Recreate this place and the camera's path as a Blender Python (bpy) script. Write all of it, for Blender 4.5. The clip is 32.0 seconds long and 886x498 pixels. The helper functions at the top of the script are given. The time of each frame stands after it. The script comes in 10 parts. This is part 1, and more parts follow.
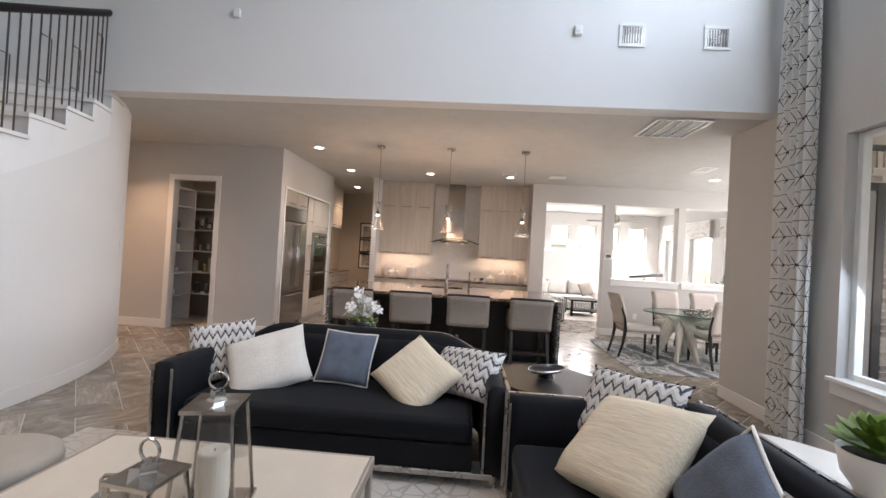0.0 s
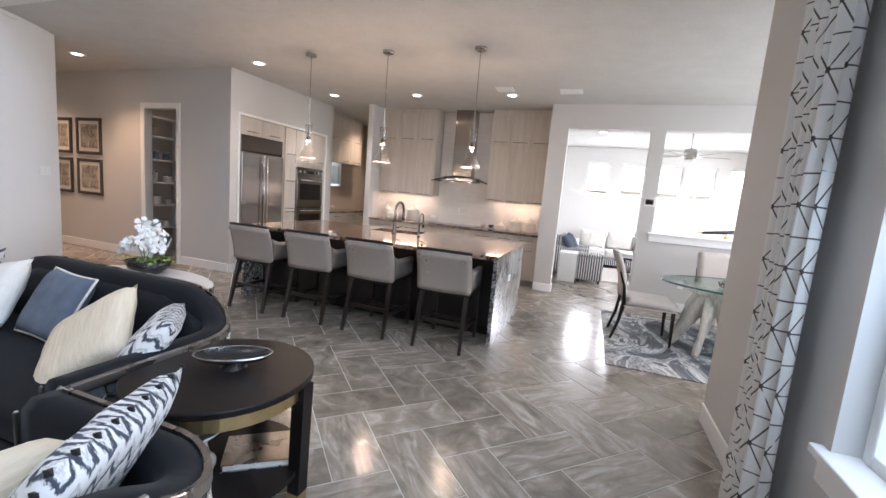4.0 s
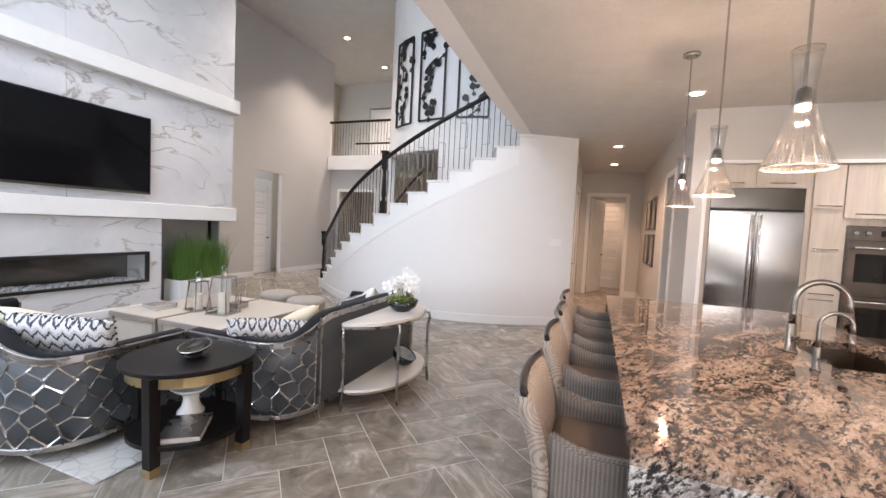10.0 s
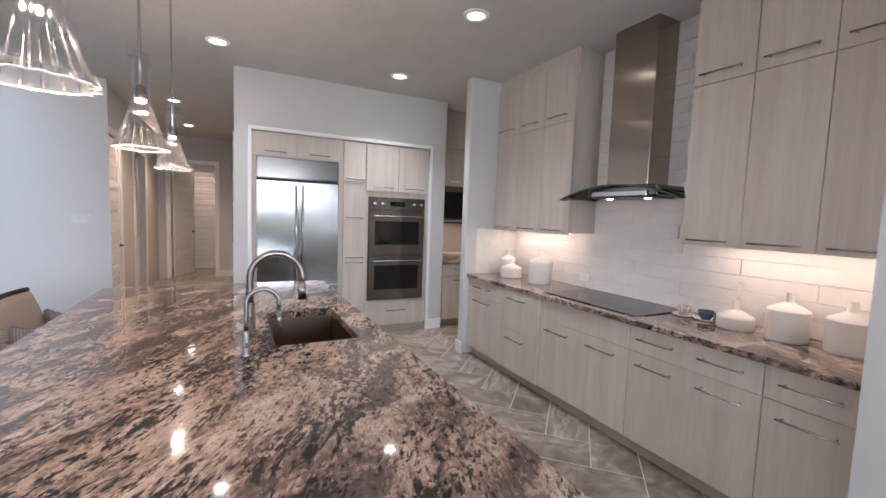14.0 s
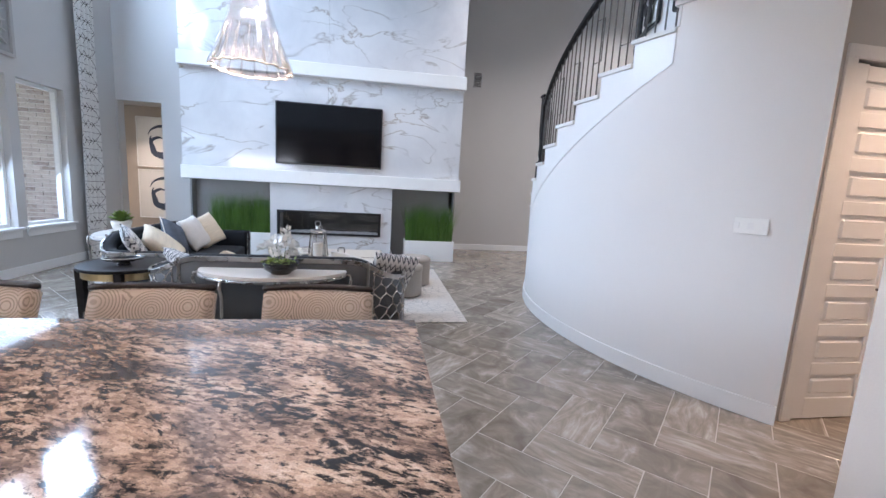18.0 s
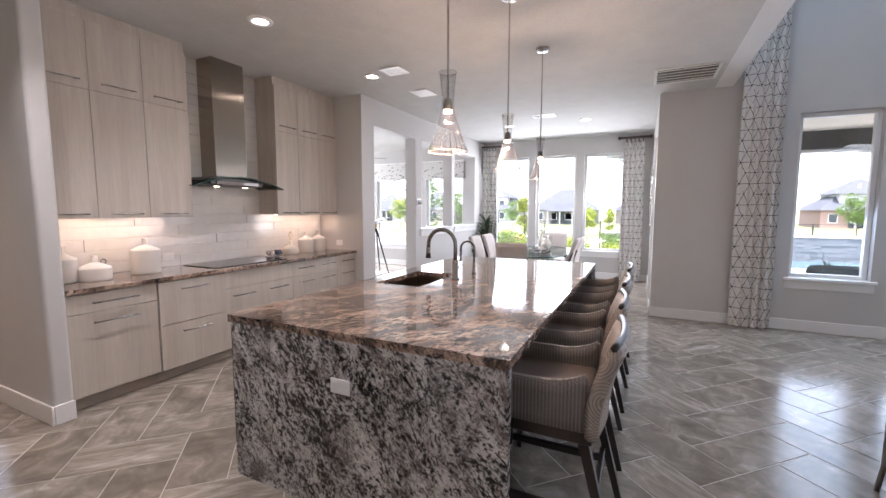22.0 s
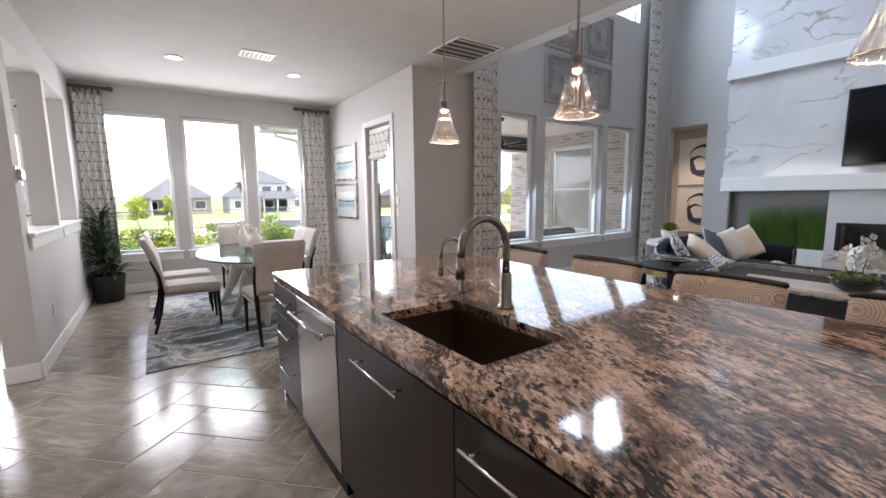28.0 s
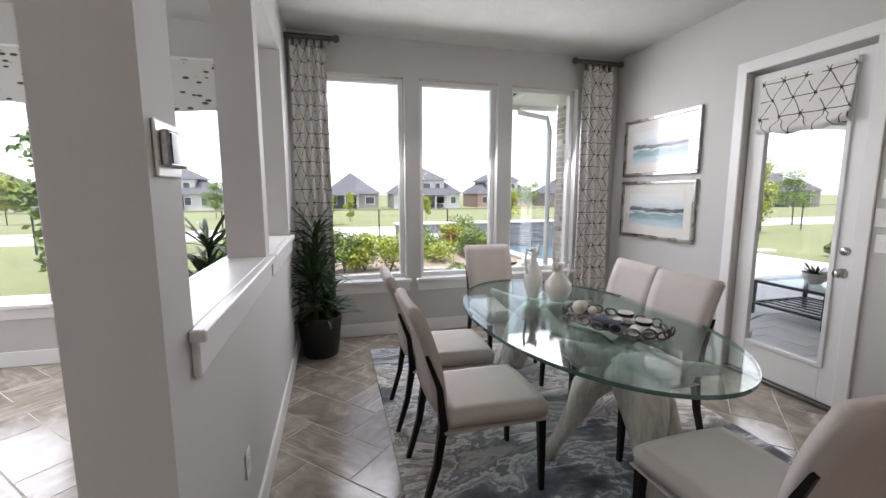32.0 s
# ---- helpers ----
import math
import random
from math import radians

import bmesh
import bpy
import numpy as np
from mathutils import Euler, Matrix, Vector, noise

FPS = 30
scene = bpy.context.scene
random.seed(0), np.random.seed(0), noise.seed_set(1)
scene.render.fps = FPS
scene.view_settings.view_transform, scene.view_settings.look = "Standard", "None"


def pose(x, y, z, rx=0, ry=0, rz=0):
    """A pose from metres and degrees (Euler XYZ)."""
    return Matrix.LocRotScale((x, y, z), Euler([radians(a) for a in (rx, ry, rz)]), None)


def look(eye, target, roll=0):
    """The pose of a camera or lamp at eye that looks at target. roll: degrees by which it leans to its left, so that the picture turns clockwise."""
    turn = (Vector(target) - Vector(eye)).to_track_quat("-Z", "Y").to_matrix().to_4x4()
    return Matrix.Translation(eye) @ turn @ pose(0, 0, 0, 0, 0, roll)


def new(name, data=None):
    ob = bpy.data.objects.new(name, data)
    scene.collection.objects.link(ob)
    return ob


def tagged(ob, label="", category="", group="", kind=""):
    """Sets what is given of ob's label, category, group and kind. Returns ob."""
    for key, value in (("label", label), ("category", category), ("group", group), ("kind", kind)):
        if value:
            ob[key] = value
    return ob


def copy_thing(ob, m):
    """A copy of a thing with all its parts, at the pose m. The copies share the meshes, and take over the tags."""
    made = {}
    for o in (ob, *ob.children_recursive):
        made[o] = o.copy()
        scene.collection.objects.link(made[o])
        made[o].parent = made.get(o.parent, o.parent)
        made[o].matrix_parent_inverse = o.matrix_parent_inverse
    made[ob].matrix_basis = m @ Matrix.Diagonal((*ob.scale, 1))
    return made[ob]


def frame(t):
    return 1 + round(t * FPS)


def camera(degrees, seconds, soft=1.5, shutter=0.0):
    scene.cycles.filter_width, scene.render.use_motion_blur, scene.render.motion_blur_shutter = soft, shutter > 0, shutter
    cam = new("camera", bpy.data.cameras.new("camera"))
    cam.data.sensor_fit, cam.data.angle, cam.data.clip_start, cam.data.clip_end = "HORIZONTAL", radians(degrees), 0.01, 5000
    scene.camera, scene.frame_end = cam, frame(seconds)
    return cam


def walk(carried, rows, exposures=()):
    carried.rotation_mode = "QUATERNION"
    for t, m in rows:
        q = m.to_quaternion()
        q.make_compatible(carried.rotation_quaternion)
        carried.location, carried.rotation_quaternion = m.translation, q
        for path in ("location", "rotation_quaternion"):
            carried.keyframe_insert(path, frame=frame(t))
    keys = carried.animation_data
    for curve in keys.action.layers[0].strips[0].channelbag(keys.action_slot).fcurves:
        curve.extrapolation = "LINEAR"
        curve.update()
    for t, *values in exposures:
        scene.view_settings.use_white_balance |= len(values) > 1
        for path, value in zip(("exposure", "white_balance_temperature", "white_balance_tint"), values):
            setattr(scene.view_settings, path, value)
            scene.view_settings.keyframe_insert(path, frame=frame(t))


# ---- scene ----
cam = camera(94.1, 32.0)
PATH = [
    (0, (-1.286, -5.65, 1.487), (-1.41, -3.654, 1.509), 3.3),
    (0.5, (-1.038, -5.629, 1.495), (-0.644, -3.669, 1.43), 2.3),
    (1, (-0.753, -5.478, 1.513), (0.118, -3.683, 1.381), 1.3),
    (1.5, (-0.426, -5.376, 1.504), (0.698, -3.731, 1.325), 0.9),
    (2, (-0.112, -5.231, 1.514), (1.032, -3.604, 1.3), 1.0),
    (2.5, (0.241, -4.954, 1.508), (1.19, -3.208, 1.284), 1.7),
    (3, (0.512, -4.7, 1.516), (1.032, -2.783, 1.278), 2.6),
    (3.5, (0.732, -4.345, 1.497), (0.652, -2.362, 1.251), 4.1),
    (4, (0.808, -3.941, 1.488), (0.15, -2.071, 1.224), 4.8),
    (4.5, (0.81, -3.507, 1.495), (-0.38, -1.925, 1.207), 5.3),
    (6.5, (0.648, -1.707, 1.577), (-1.27, -2.157, 1.23), 4.2),
    (7, (0.811, -1.36, 1.559), (-0.992, -2.158, 1.225), 3.6),
    (7.5, (0.961, -1.076, 1.582), (-0.734, -2.094, 1.281), 3.1),
    (8, (1.063, -0.758, 1.582), (-0.558, -1.9, 1.324), 2.8),
    (8.5, (1.203, -0.547, 1.584), (-0.393, -1.734, 1.375), 2.7),
    (9, (1.284, -0.383, 1.584), (-0.352, -1.521, 1.414), 2.7),
    (9.5, (1.287, -0.214, 1.549), (-0.454, -1.189, 1.415), 2.6),
    (10, (1.276, -0.132, 1.538), (-0.597, -0.825, 1.428), 2.8),
    (10.5, (1.232, -0.146, 1.525), (-0.742, -0.459, 1.437), 3.0),
    (11, (1.212, -0.146, 1.536), (-0.784, -0.045, 1.457), 2.8),
    (11.5, (1.215, -0.131, 1.539), (-0.724, 0.353, 1.465), 2.6),
    (12, (1.22, -0.126, 1.546), (-0.618, 0.659, 1.467), 2.4),
    (12.5, (1.177, -0.113, 1.534), (-0.56, 0.873, 1.44), 2.2),
    (13, (1.043, -0.002, 1.531), (-0.636, 1.079, 1.419), 2.0),
    (13.5, (0.85, 0.264, 1.547), (-0.83, 1.341, 1.414), 1.9),
    (14.5, (0.41, 1.47, 1.55), (-1.5, 2.04, 1.375), 2.4),
    (15.5, (-0.362, 1.765, 1.553), (-2.347, 1.659, 1.335), 2.9),
    (16, (-0.839, 1.976, 1.528), (-2.74, 1.398, 1.299), 3.1),
    (16.5, (-1.456, 2.032, 1.486), (-3.149, 0.994, 1.255), 3.5),
    (17, (-1.986, 2.059, 1.492), (-3.359, 0.625, 1.241), 3.6),
    (17.5, (-2.569, 1.917, 1.492), (-3.48, 0.157, 1.225), 3.5),
    (18, (-3.042, 1.769, 1.508), (-3.361, -0.184, 1.217), 3.2),
    (18.25, (-3.225, 1.61, 1.481), (-3.2, -0.36, 1.188), 3.0),
    (18.5, (-3.245, 1.44, 1.453), (-2.86, -0.501, 1.156), 2.8),
    (19, (-3.431, 1.078, 1.414), (-2.312, -0.553, 1.118), 2.4),
    (19.5, (-3.52, 0.82, 1.4), (-1.825, -0.199, 1.103), 1.7),
    (20, (-3.702, 0.516, 1.423), (-1.742, 0.243, 1.134), 1.0),
    (20.5, (-4.021, 0.196, 1.463), (-2.063, 0.501, 1.193), 0.6),
    (21, (-4.368, -0.036, 1.506), (-2.488, 0.599, 1.253), 0.1),
    (21.5, (-4.581, -0.291, 1.506), (-2.755, 0.496, 1.289), 0.1),
    (22, (-4.709, -0.438, 1.496), (-2.916, 0.428, 1.306), 0.1),
    (22.5, (-4.66, -0.34, 1.486), (-2.898, 0.59, 1.314), 0.1),
    (23, (-4.521, -0.007, 1.488), (-2.794, 0.99, 1.331), 0.2),
    (23.5, (-4.269, 0.399, 1.465), (-2.576, 1.453, 1.314), 0.3),
    (24, (-4.047, 0.811, 1.455), (-2.371, 1.892, 1.303), 0.5),
    (24.5, (-3.836, 1.24, 1.435), (-2.12, 2.256, 1.286), 0.4),
    (25, (-3.656, 1.577, 1.401), (-1.841, 2.404, 1.253), 0.4),
    (25.5, (-3.546, 1.852, 1.396), (-1.608, 2.321, 1.245), 0.2),
    (26, (-3.499, 1.951, 1.402), (-1.505, 1.961, 1.244), -0.1),
    (26.5, (-3.477, 1.948, 1.403), (-1.541, 1.476, 1.235), -0.4),
    (28.5, (-2.506, 2.353, 1.435), (-0.896, 1.197, 1.166), -0.6),
    (29, (-1.907, 2.467, 1.427), (-0.226, 1.417, 1.161), -0.5),
    (29.5, (-1.279, 2.492, 1.44), (0.44, 1.505, 1.176), -0.5),
    (30, (-0.709, 2.387, 1.471), (1.05, 1.47, 1.215), -0.4),
    (30.5, (-0.257, 2.36, 1.474), (1.514, 1.465, 1.22), -0.4),
    (31, (0.031, 2.433, 1.478), (1.824, 1.581, 1.231), -0.3),
    (31.5, (0.229, 2.507, 1.492), (2.056, 1.731, 1.246), -0.3),
    (32, (0.462, 2.698, 1.522), (2.378, 2.191, 1.255), -0.1),
]
walk(cam, [(t, look(eye, target, roll)) for t, eye, target, roll in PATH],
     [(0, 2.05, 6600, 16), (1, 1.72, 6400, 17), (2, 1.66, 6050, 14), (3, 1.9, 5950, 12), (4, 2.25, 5950, 14), (7, 2.78, 6350, 14), (8, 2.7, 6550, 16), (9, 2.58, 6500, 17), (10, 2.52, 6450, 17),
      (12, 2.33, 5650, 12), (13, 2.15, 5450, 12), (16, 2.42, 5500, 11), (17, 2.37, 5400, 10), (18, 2.42, 5550, 14), (19, 2.24, 5950, 15), (20, 1.9, 5950, 16), (21, 2.05, 5950, 18), (22, 2.2, 5850, 17), (23, 2.17, 5720, 16), (24, 2.03, 5600, 15), (25, 1.75, 5420, 12),
      (26, 1.88, 5350, 12), (28.5, 1.76, 6250, 17), (30, 1.64, 6150, 17), (31, 1.35, 6150, 15), (32, 1.17, 6150, 15)])

# ---- light ----
SUN_UP, SUN_YAW = 76.0, 250.0
world = bpy.data.worlds.new("sky")
scene.world = world
world.use_nodes = True
_wn = world.node_tree
_sky = _wn.nodes.new("ShaderNodeTexSky")
_sky.sky_type, _sky.sun_disc = "NISHITA", False
_sky.sun_elevation, _sky.sun_rotation = radians(SUN_UP), radians(SUN_YAW)
_sky.air_density, _sky.dust_density = 1.0, 0.9
_hs = _wn.nodes.new("ShaderNodeHueSaturation")
_hs.inputs["Saturation"].default_value, _hs.inputs["Value"].default_value = 0.3, 1.1
_wn.links.new(_sky.outputs[0], _hs.inputs["Color"])
_wn.links.new(_hs.outputs[0], _wn.nodes["Background"].inputs[0])
_wn.nodes["Background"].inputs[1].default_value = 0.19


def lamp(kind, name, m, watts, colour, **more):
    data = bpy.data.lights.new(name, kind)
    data.energy, data.color = watts, colour
    if kind == "AREA":
        data.shape, data.size, data.size_y = "RECTANGLE", more["size"], more["size_y"]
    if kind == "SPOT":
        data.spot_size, data.spot_blend, data.shadow_soft_size = radians(more["cone"]), 0.9, 0.06
    if kind == "SUN":
        data.angle = radians(0.5)
    ob = new(name, data)
    ob.matrix_world = m
    return ob


# the sun stands behind the house, high over the street side
_d = Vector((-math.cos(radians(SUN_UP)) * 0.94, math.cos(radians(SUN_UP)) * 0.34, math.sin(radians(SUN_UP))))
lamp("SUN", "sun", look(_d * 60, (0, 0, 0)), 2.8, (1.0, 0.95, 0.87))
WARM, SOFT, DAY = (1.0, 0.72, 0.5), (1.0, 0.91, 0.84), (0.68, 0.84, 1.0)
NEUTRAL = (1.0, 0.98, 0.96)

# ---- materials ----


def material(name):
    m = bpy.data.materials.new(name)
    m.use_nodes = True
    return m, m.node_tree, m.node_tree.nodes["Principled BSDF"]


def node(t, kind, **vals):
    n = t.nodes.new(kind)
    for k, v in vals.items():
        n.inputs[k.replace("_", " ")].default_value = v
    return n


def ramp(t, src, stops, mode="LINEAR"):
    r = t.nodes.new("ShaderNodeValToRGB")
    r.color_ramp.interpolation = mode
    e = r.color_ramp.elements
    while len(e) < len(stops):
        e.new(0.5)
    for el, (p, c) in zip(e, stops):
        el.position, el.color = p, (*c, 1) if len(c) == 3 else c
    t.links.new(src, r.inputs[0])
    return r.outputs[0]


def coords(t, scale=(1, 1, 1), kind="Object", rot=(0, 0, 0)):
    tc = t.nodes.new("ShaderNodeTexCoord")
    mp = t.nodes.new("ShaderNodeMapping")
    mp.inputs["Scale"].default_value = scale
    mp.inputs["Rotation"].default_value = [radians(a) for a in rot]
    t.links.new(tc.outputs[kind], mp.inputs[0])
    return mp.outputs[0]


def noise_tex(t, vec, scale, detail=4.0, rough=0.55, dist=0.0):
    n = node(t, "ShaderNodeTexNoise", Scale=scale, Detail=detail, Roughness=rough, Distortion=dist)
    t.links.new(vec, n.inputs["Vector"])
    return n.outputs[0]


def mixc(t, fac, a, b, mode="MIX"):
    n = t.nodes.new("ShaderNodeMix")
    n.data_type, n.blend_type = "RGBA", mode
    for sock, v in ((n.inputs[0], fac), (n.inputs[6], a), (n.inputs[7], b)):
        if hasattr(v, "node"):
            t.links.new(v, sock)
        else:
            sock.default_value = v if isinstance(v, float) else (*v, 1)
    return n.outputs[2]


def bump(t, p, height, strength=0.2, dist=0.01):
    b = node(t, "ShaderNodeBump", Strength=strength, Distance=dist)
    t.links.new(height, b.inputs["Height"])
    t.links.new(b.outputs[0], p.inputs["Normal"])


def shade(c, k):
    return tuple(min(1.0, max(0.0, v * k)) for v in c)


def plain(name, c, rough=0.6, metal=0.0, var=0.12, scale=6.0, bstr=0.12, fine=90.0, coat=0.0, stretch=(1, 1, 1), sheen=0.0):
    """A surface of one stuff with blotches at two scales and a fine relief."""
    m, t, p = material(name)
    v = coords(t, stretch)
    big, small = noise_tex(t, v, scale), noise_tex(t, v, fine, 2.0)
    col = ramp(t, big, [(0.3, shade(c, 1 - var)), (0.7, shade(c, 1 + var))])
    col = mixc(t, 0.25, col, ramp(t, small, [(0.3, shade(c, 1 - 2 * var)), (0.7, shade(c, 1 + 2 * var))]))
    t.links.new(col, p.inputs["Base Color"])
    t.links.new(ramp(t, big, [(0.2, (rough * 0.85,) * 3), (0.8, (min(1, rough * 1.15),) * 3)]), p.inputs["Roughness"])
    p.inputs["Metallic"].default_value = metal
    p.inputs["Coat Weight"].default_value = coat
    if sheen:
        p.inputs["Sheen Weight"].default_value, p.inputs["Sheen Roughness"].default_value = sheen, 0.4
    if bstr:
        bump(t, p, small, bstr, 0.004)
    return m


def brushed(name, c, rough, stretch, streak=0.0):
    """Brushed metal, its lines along the axis that is stretched least; streak draws its highlights out sideways."""
    m, t, p = material(name)
    n = noise_tex(t, coords(t, stretch), 60.0, 3.0)
    t.links.new(ramp(t, n, [(0.3, shade(c, 0.96)), (0.7, shade(c, 1.03))]), p.inputs["Base Color"])
    t.links.new(ramp(t, n, [(0.2, (rough * 0.92,) * 3), (0.8, (rough * 1.08,) * 3)]), p.inputs["Roughness"])
    p.inputs["Metallic"].default_value = 1.0
    if streak:
        tan = t.nodes.new("ShaderNodeTangent")
        tan.direction_type, tan.axis = "RADIAL", "Z"
        t.links.new(tan.outputs[0], p.inputs["Tangent"])
        p.inputs["Anisotropic"].default_value = streak
    bump(t, p, n, 0.008, 0.001)
    return m


def grained(name, dark, light, rough=0.45, axis="z", scale=14.0, coat=0.0, contrast=0.22):
    """Wood or laminate with its grain along one axis."""
    m, t, p = material(name)
    s = {"x": (0.06, 1, 1), "y": (1, 0.06, 1), "z": (1, 1, 0.06)}[axis]
    v = coords(t, s)
    a, b = noise_tex(t, v, scale, 6.0, 0.6, 0.6), noise_tex(t, v, scale * 7, 3.0)
    info = t.nodes.new("ShaderNodeObjectInfo")
    col = ramp(t, a, [(0.5 - contrast, dark), (0.5 + contrast, light)])
    col = mixc(t, 0.3, col, ramp(t, b, [(0.3, dark), (0.7, light)]))
    col = mixc(t, ramp(t, info.outputs["Random"], [(0.0, (0, 0, 0)), (1.0, (0.16,) * 3)]), col, shade(dark, 0.9))
    t.links.new(col, p.inputs["Base Color"])
    p.inputs["Roughness"].default_value, p.inputs["Coat Weight"].default_value = rough, coat
    bump(t, p, b, 0.06, 0.003)
    return m


def glowing(name, c, power):
    m, t, p = material(name)
    p.inputs["Base Color"].default_value = (*c, 1)
    p.inputs["Emission Color"].default_value = (*c, 1)
    p.inputs["Emission Strength"].default_value = power
    return m


def clear(name, tint=(1, 1, 1), gloss=0.04, k=1.0):
    """Thin glass: what lies behind shows through, and the surface mirrors by Fresnel."""
    m, t, p = material(name)
    tr = t.nodes.new("ShaderNodeBsdfTransparent")
    tr.inputs[0].default_value = (*tint, 1)
    gl = t.nodes.new("ShaderNodeBsdfGlossy")
    gl.inputs["Roughness"].default_value = gloss
    lw = node(t, "ShaderNodeLayerWeight", Blend=0.5)
    fr = ramp(t, lw.outputs["Facing"], [(0.0, (0.04 * k,) * 3), (0.6, (0.09 * k,) * 3), (0.85, (0.25 * k,) * 3), (1.0, (0.8 * k,) * 3)])
    mx = t.nodes.new("ShaderNodeMixShader")
    t.links.new(fr, mx.inputs[0])
    t.links.new(tr.outputs[0], mx.inputs[1])
    t.links.new(gl.outputs[0], mx.inputs[2])
    t.links.new(mx.outputs[0], t.nodes["Material Output"].inputs[0])
    t.nodes.remove(p)
    return m


def tile_stone():
    """Grey-brown porcelain with streaks along each tile."""
    m, t, p = material("porcelain_floor_tile")
    uv = t.nodes.new("ShaderNodeUVMap")
    info, geo = t.nodes.new("ShaderNodeObjectInfo"), t.nodes.new("ShaderNodeNewGeometry")
    add = t.nodes.new("ShaderNodeMath")
    t.links.new(info.outputs["Random"], add.inputs[0])
    t.links.new(geo.outputs["Random Per Island"], add.inputs[1])
    off = node(t, "ShaderNodeVectorMath")
    off.operation = "MULTIPLY_ADD"
    cmb = t.nodes.new("ShaderNodeCombineXYZ")
    for k in range(3):
        t.links.new(add.outputs[0], cmb.inputs[k])
    t.links.new(cmb.outputs[0], off.inputs[0])
    off.inputs[1].default_value = (37.0, 53.0, 71.0)
    t.links.new(uv.outputs[0], off.inputs[2])
    mp = t.nodes.new("ShaderNodeMapping")
    mp.inputs["Scale"].default_value = (0.22, 1.0, 1.0)
    t.links.new(off.outputs[0], mp.inputs[0])
    streak = noise_tex(t, mp.outputs[0], 13.0, 8.0, 0.62, 1.3)
    cloud = noise_tex(t, off.outputs[0], 5.0, 5.0, 0.6, 0.8)
    grain = noise_tex(t, off.outputs[0], 150.0, 2.0)
    frac = t.nodes.new("ShaderNodeMath")
    frac.operation = "FRACT"
    mul = t.nodes.new("ShaderNodeMath")
    mul.operation = "MULTIPLY"
    mul.inputs[1].default_value = 7.31
    t.links.new(add.outputs[0], mul.inputs[0])
    t.links.new(mul.outputs[0], frac.inputs[0])
    streaky = ramp(t, streak, [(0.3, (0.155, 0.131, 0.104)), (0.48, (0.255, 0.224, 0.186)), (0.56, (0.325, 0.29, 0.248)), (0.7, (0.52, 0.475, 0.42))])
    cloudy = ramp(t, cloud, [(0.3, (0.165, 0.14, 0.111)), (0.5, (0.262, 0.229, 0.189)), (0.6, (0.345, 0.308, 0.263)), (0.72, (0.54, 0.495, 0.44))])
    pick = ramp(t, frac.outputs[0], [(0.5, (0.08,) * 3), (0.8, (0.8,) * 3)])
    col = mixc(t, pick, cloudy, streaky)
    tone = ramp(t, frac.outputs[0], [(0.0, (0.86, 0.84, 0.82)), (0.5, (1.0, 1.0, 1.0)), (1.0, (1.14, 1.13, 1.12))])
    col = mixc(t, 1.0, col, tone, "MULTIPLY")
    t.links.new(col, p.inputs["Base Color"])
    t.links.new(ramp(t, cloud, [(0.25, (0.13,) * 3), (0.75, (0.24,) * 3)]), p.inputs["Roughness"])
    bump(t, p, mixc(t, 0.15, streak, grain), 0.05, 0.004)
    return m


def granite(name, stops, dark):
    """Granite in small torn flakes drawn out along its veins, each of one tone, with black crystals; polished."""
    m, t, p = material(name)
    squash = t.nodes.new("ShaderNodeMapping")
    squash.inputs["Scale"].default_value = (0.4, 1.0, 0.62)
    t.links.new(coords(t, (1, 1, 1), "Object", (38, 0, 24)), squash.inputs[0])

    def bent(src, scale, detail, amount):
        n = t.nodes.new("ShaderNodeVectorMath")
        n.operation = "MULTIPLY_ADD"
        swirl = node(t, "ShaderNodeTexNoise", Scale=scale, Detail=detail)
        t.links.new(src, swirl.inputs["Vector"])
        t.links.new(swirl.outputs[1], n.inputs[0])
        n.inputs[1].default_value = (amount,) * 3
        t.links.new(src, n.inputs[2])
        return n.outputs[0]

    def weigh(a, k, b):
        n = t.nodes.new("ShaderNodeMath")
        n.operation = "MULTIPLY_ADD"
        t.links.new(a, n.inputs[0])
        n.inputs[1].default_value = k
        if isinstance(b, float):
            n.inputs[2].default_value = b
        else:
            t.links.new(b, n.inputs[2])
        return n.outputs[0]

    v = bent(squash.outputs[0], 2.4, 3.0, 0.14)
    torn = bent(v, 70.0, 4.0, 0.02)
    cell = node(t, "ShaderNodeTexVoronoi", Scale=130.0, Randomness=1.0)
    t.links.new(torn, cell.inputs["Vector"])
    tone = t.nodes.new("ShaderNodeSeparateColor")
    t.links.new(cell.outputs["Color"], tone.inputs[0])
    flake = noise_tex(t, v, 52.0, 8.0, 0.7, 0.3)
    drift = noise_tex(t, v, 5.0, 6.0, 0.6, 1.0)
    tint = noise_tex(t, v, 7.0, 8.0, 0.64, 0.8)
    speck = noise_tex(t, coords(t), 240.0, 3.0)
    mass = weigh(tone.outputs[0], 0.1, weigh(flake, 0.95, weigh(drift, 0.45, -0.25)))
    stone = ramp(t, weigh(tone.outputs[1], 0.13, weigh(tint, 0.95, -0.04)), stops)
    stone = mixc(t, ramp(t, speck, [(0.42, (0,) * 3), (0.64, (0.4,) * 3)]), stone, (0.15, 0.125, 0.11))
    crystal = ramp(t, mass, [(dark - 0.02, (1, 1, 1)), (dark + 0.015, (0.75,) * 3), (dark + 0.05, (0.3,) * 3), (dark + 0.1, (0, 0, 0))])
    t.links.new(mixc(t, crystal, stone, (0.014, 0.012, 0.012)), p.inputs["Base Color"])
    p.inputs["Roughness"].default_value = 0.07
    p.inputs["Coat Weight"].default_value = 0.25
    p.inputs["Coat Roughness"].default_value = 0.03
    return m


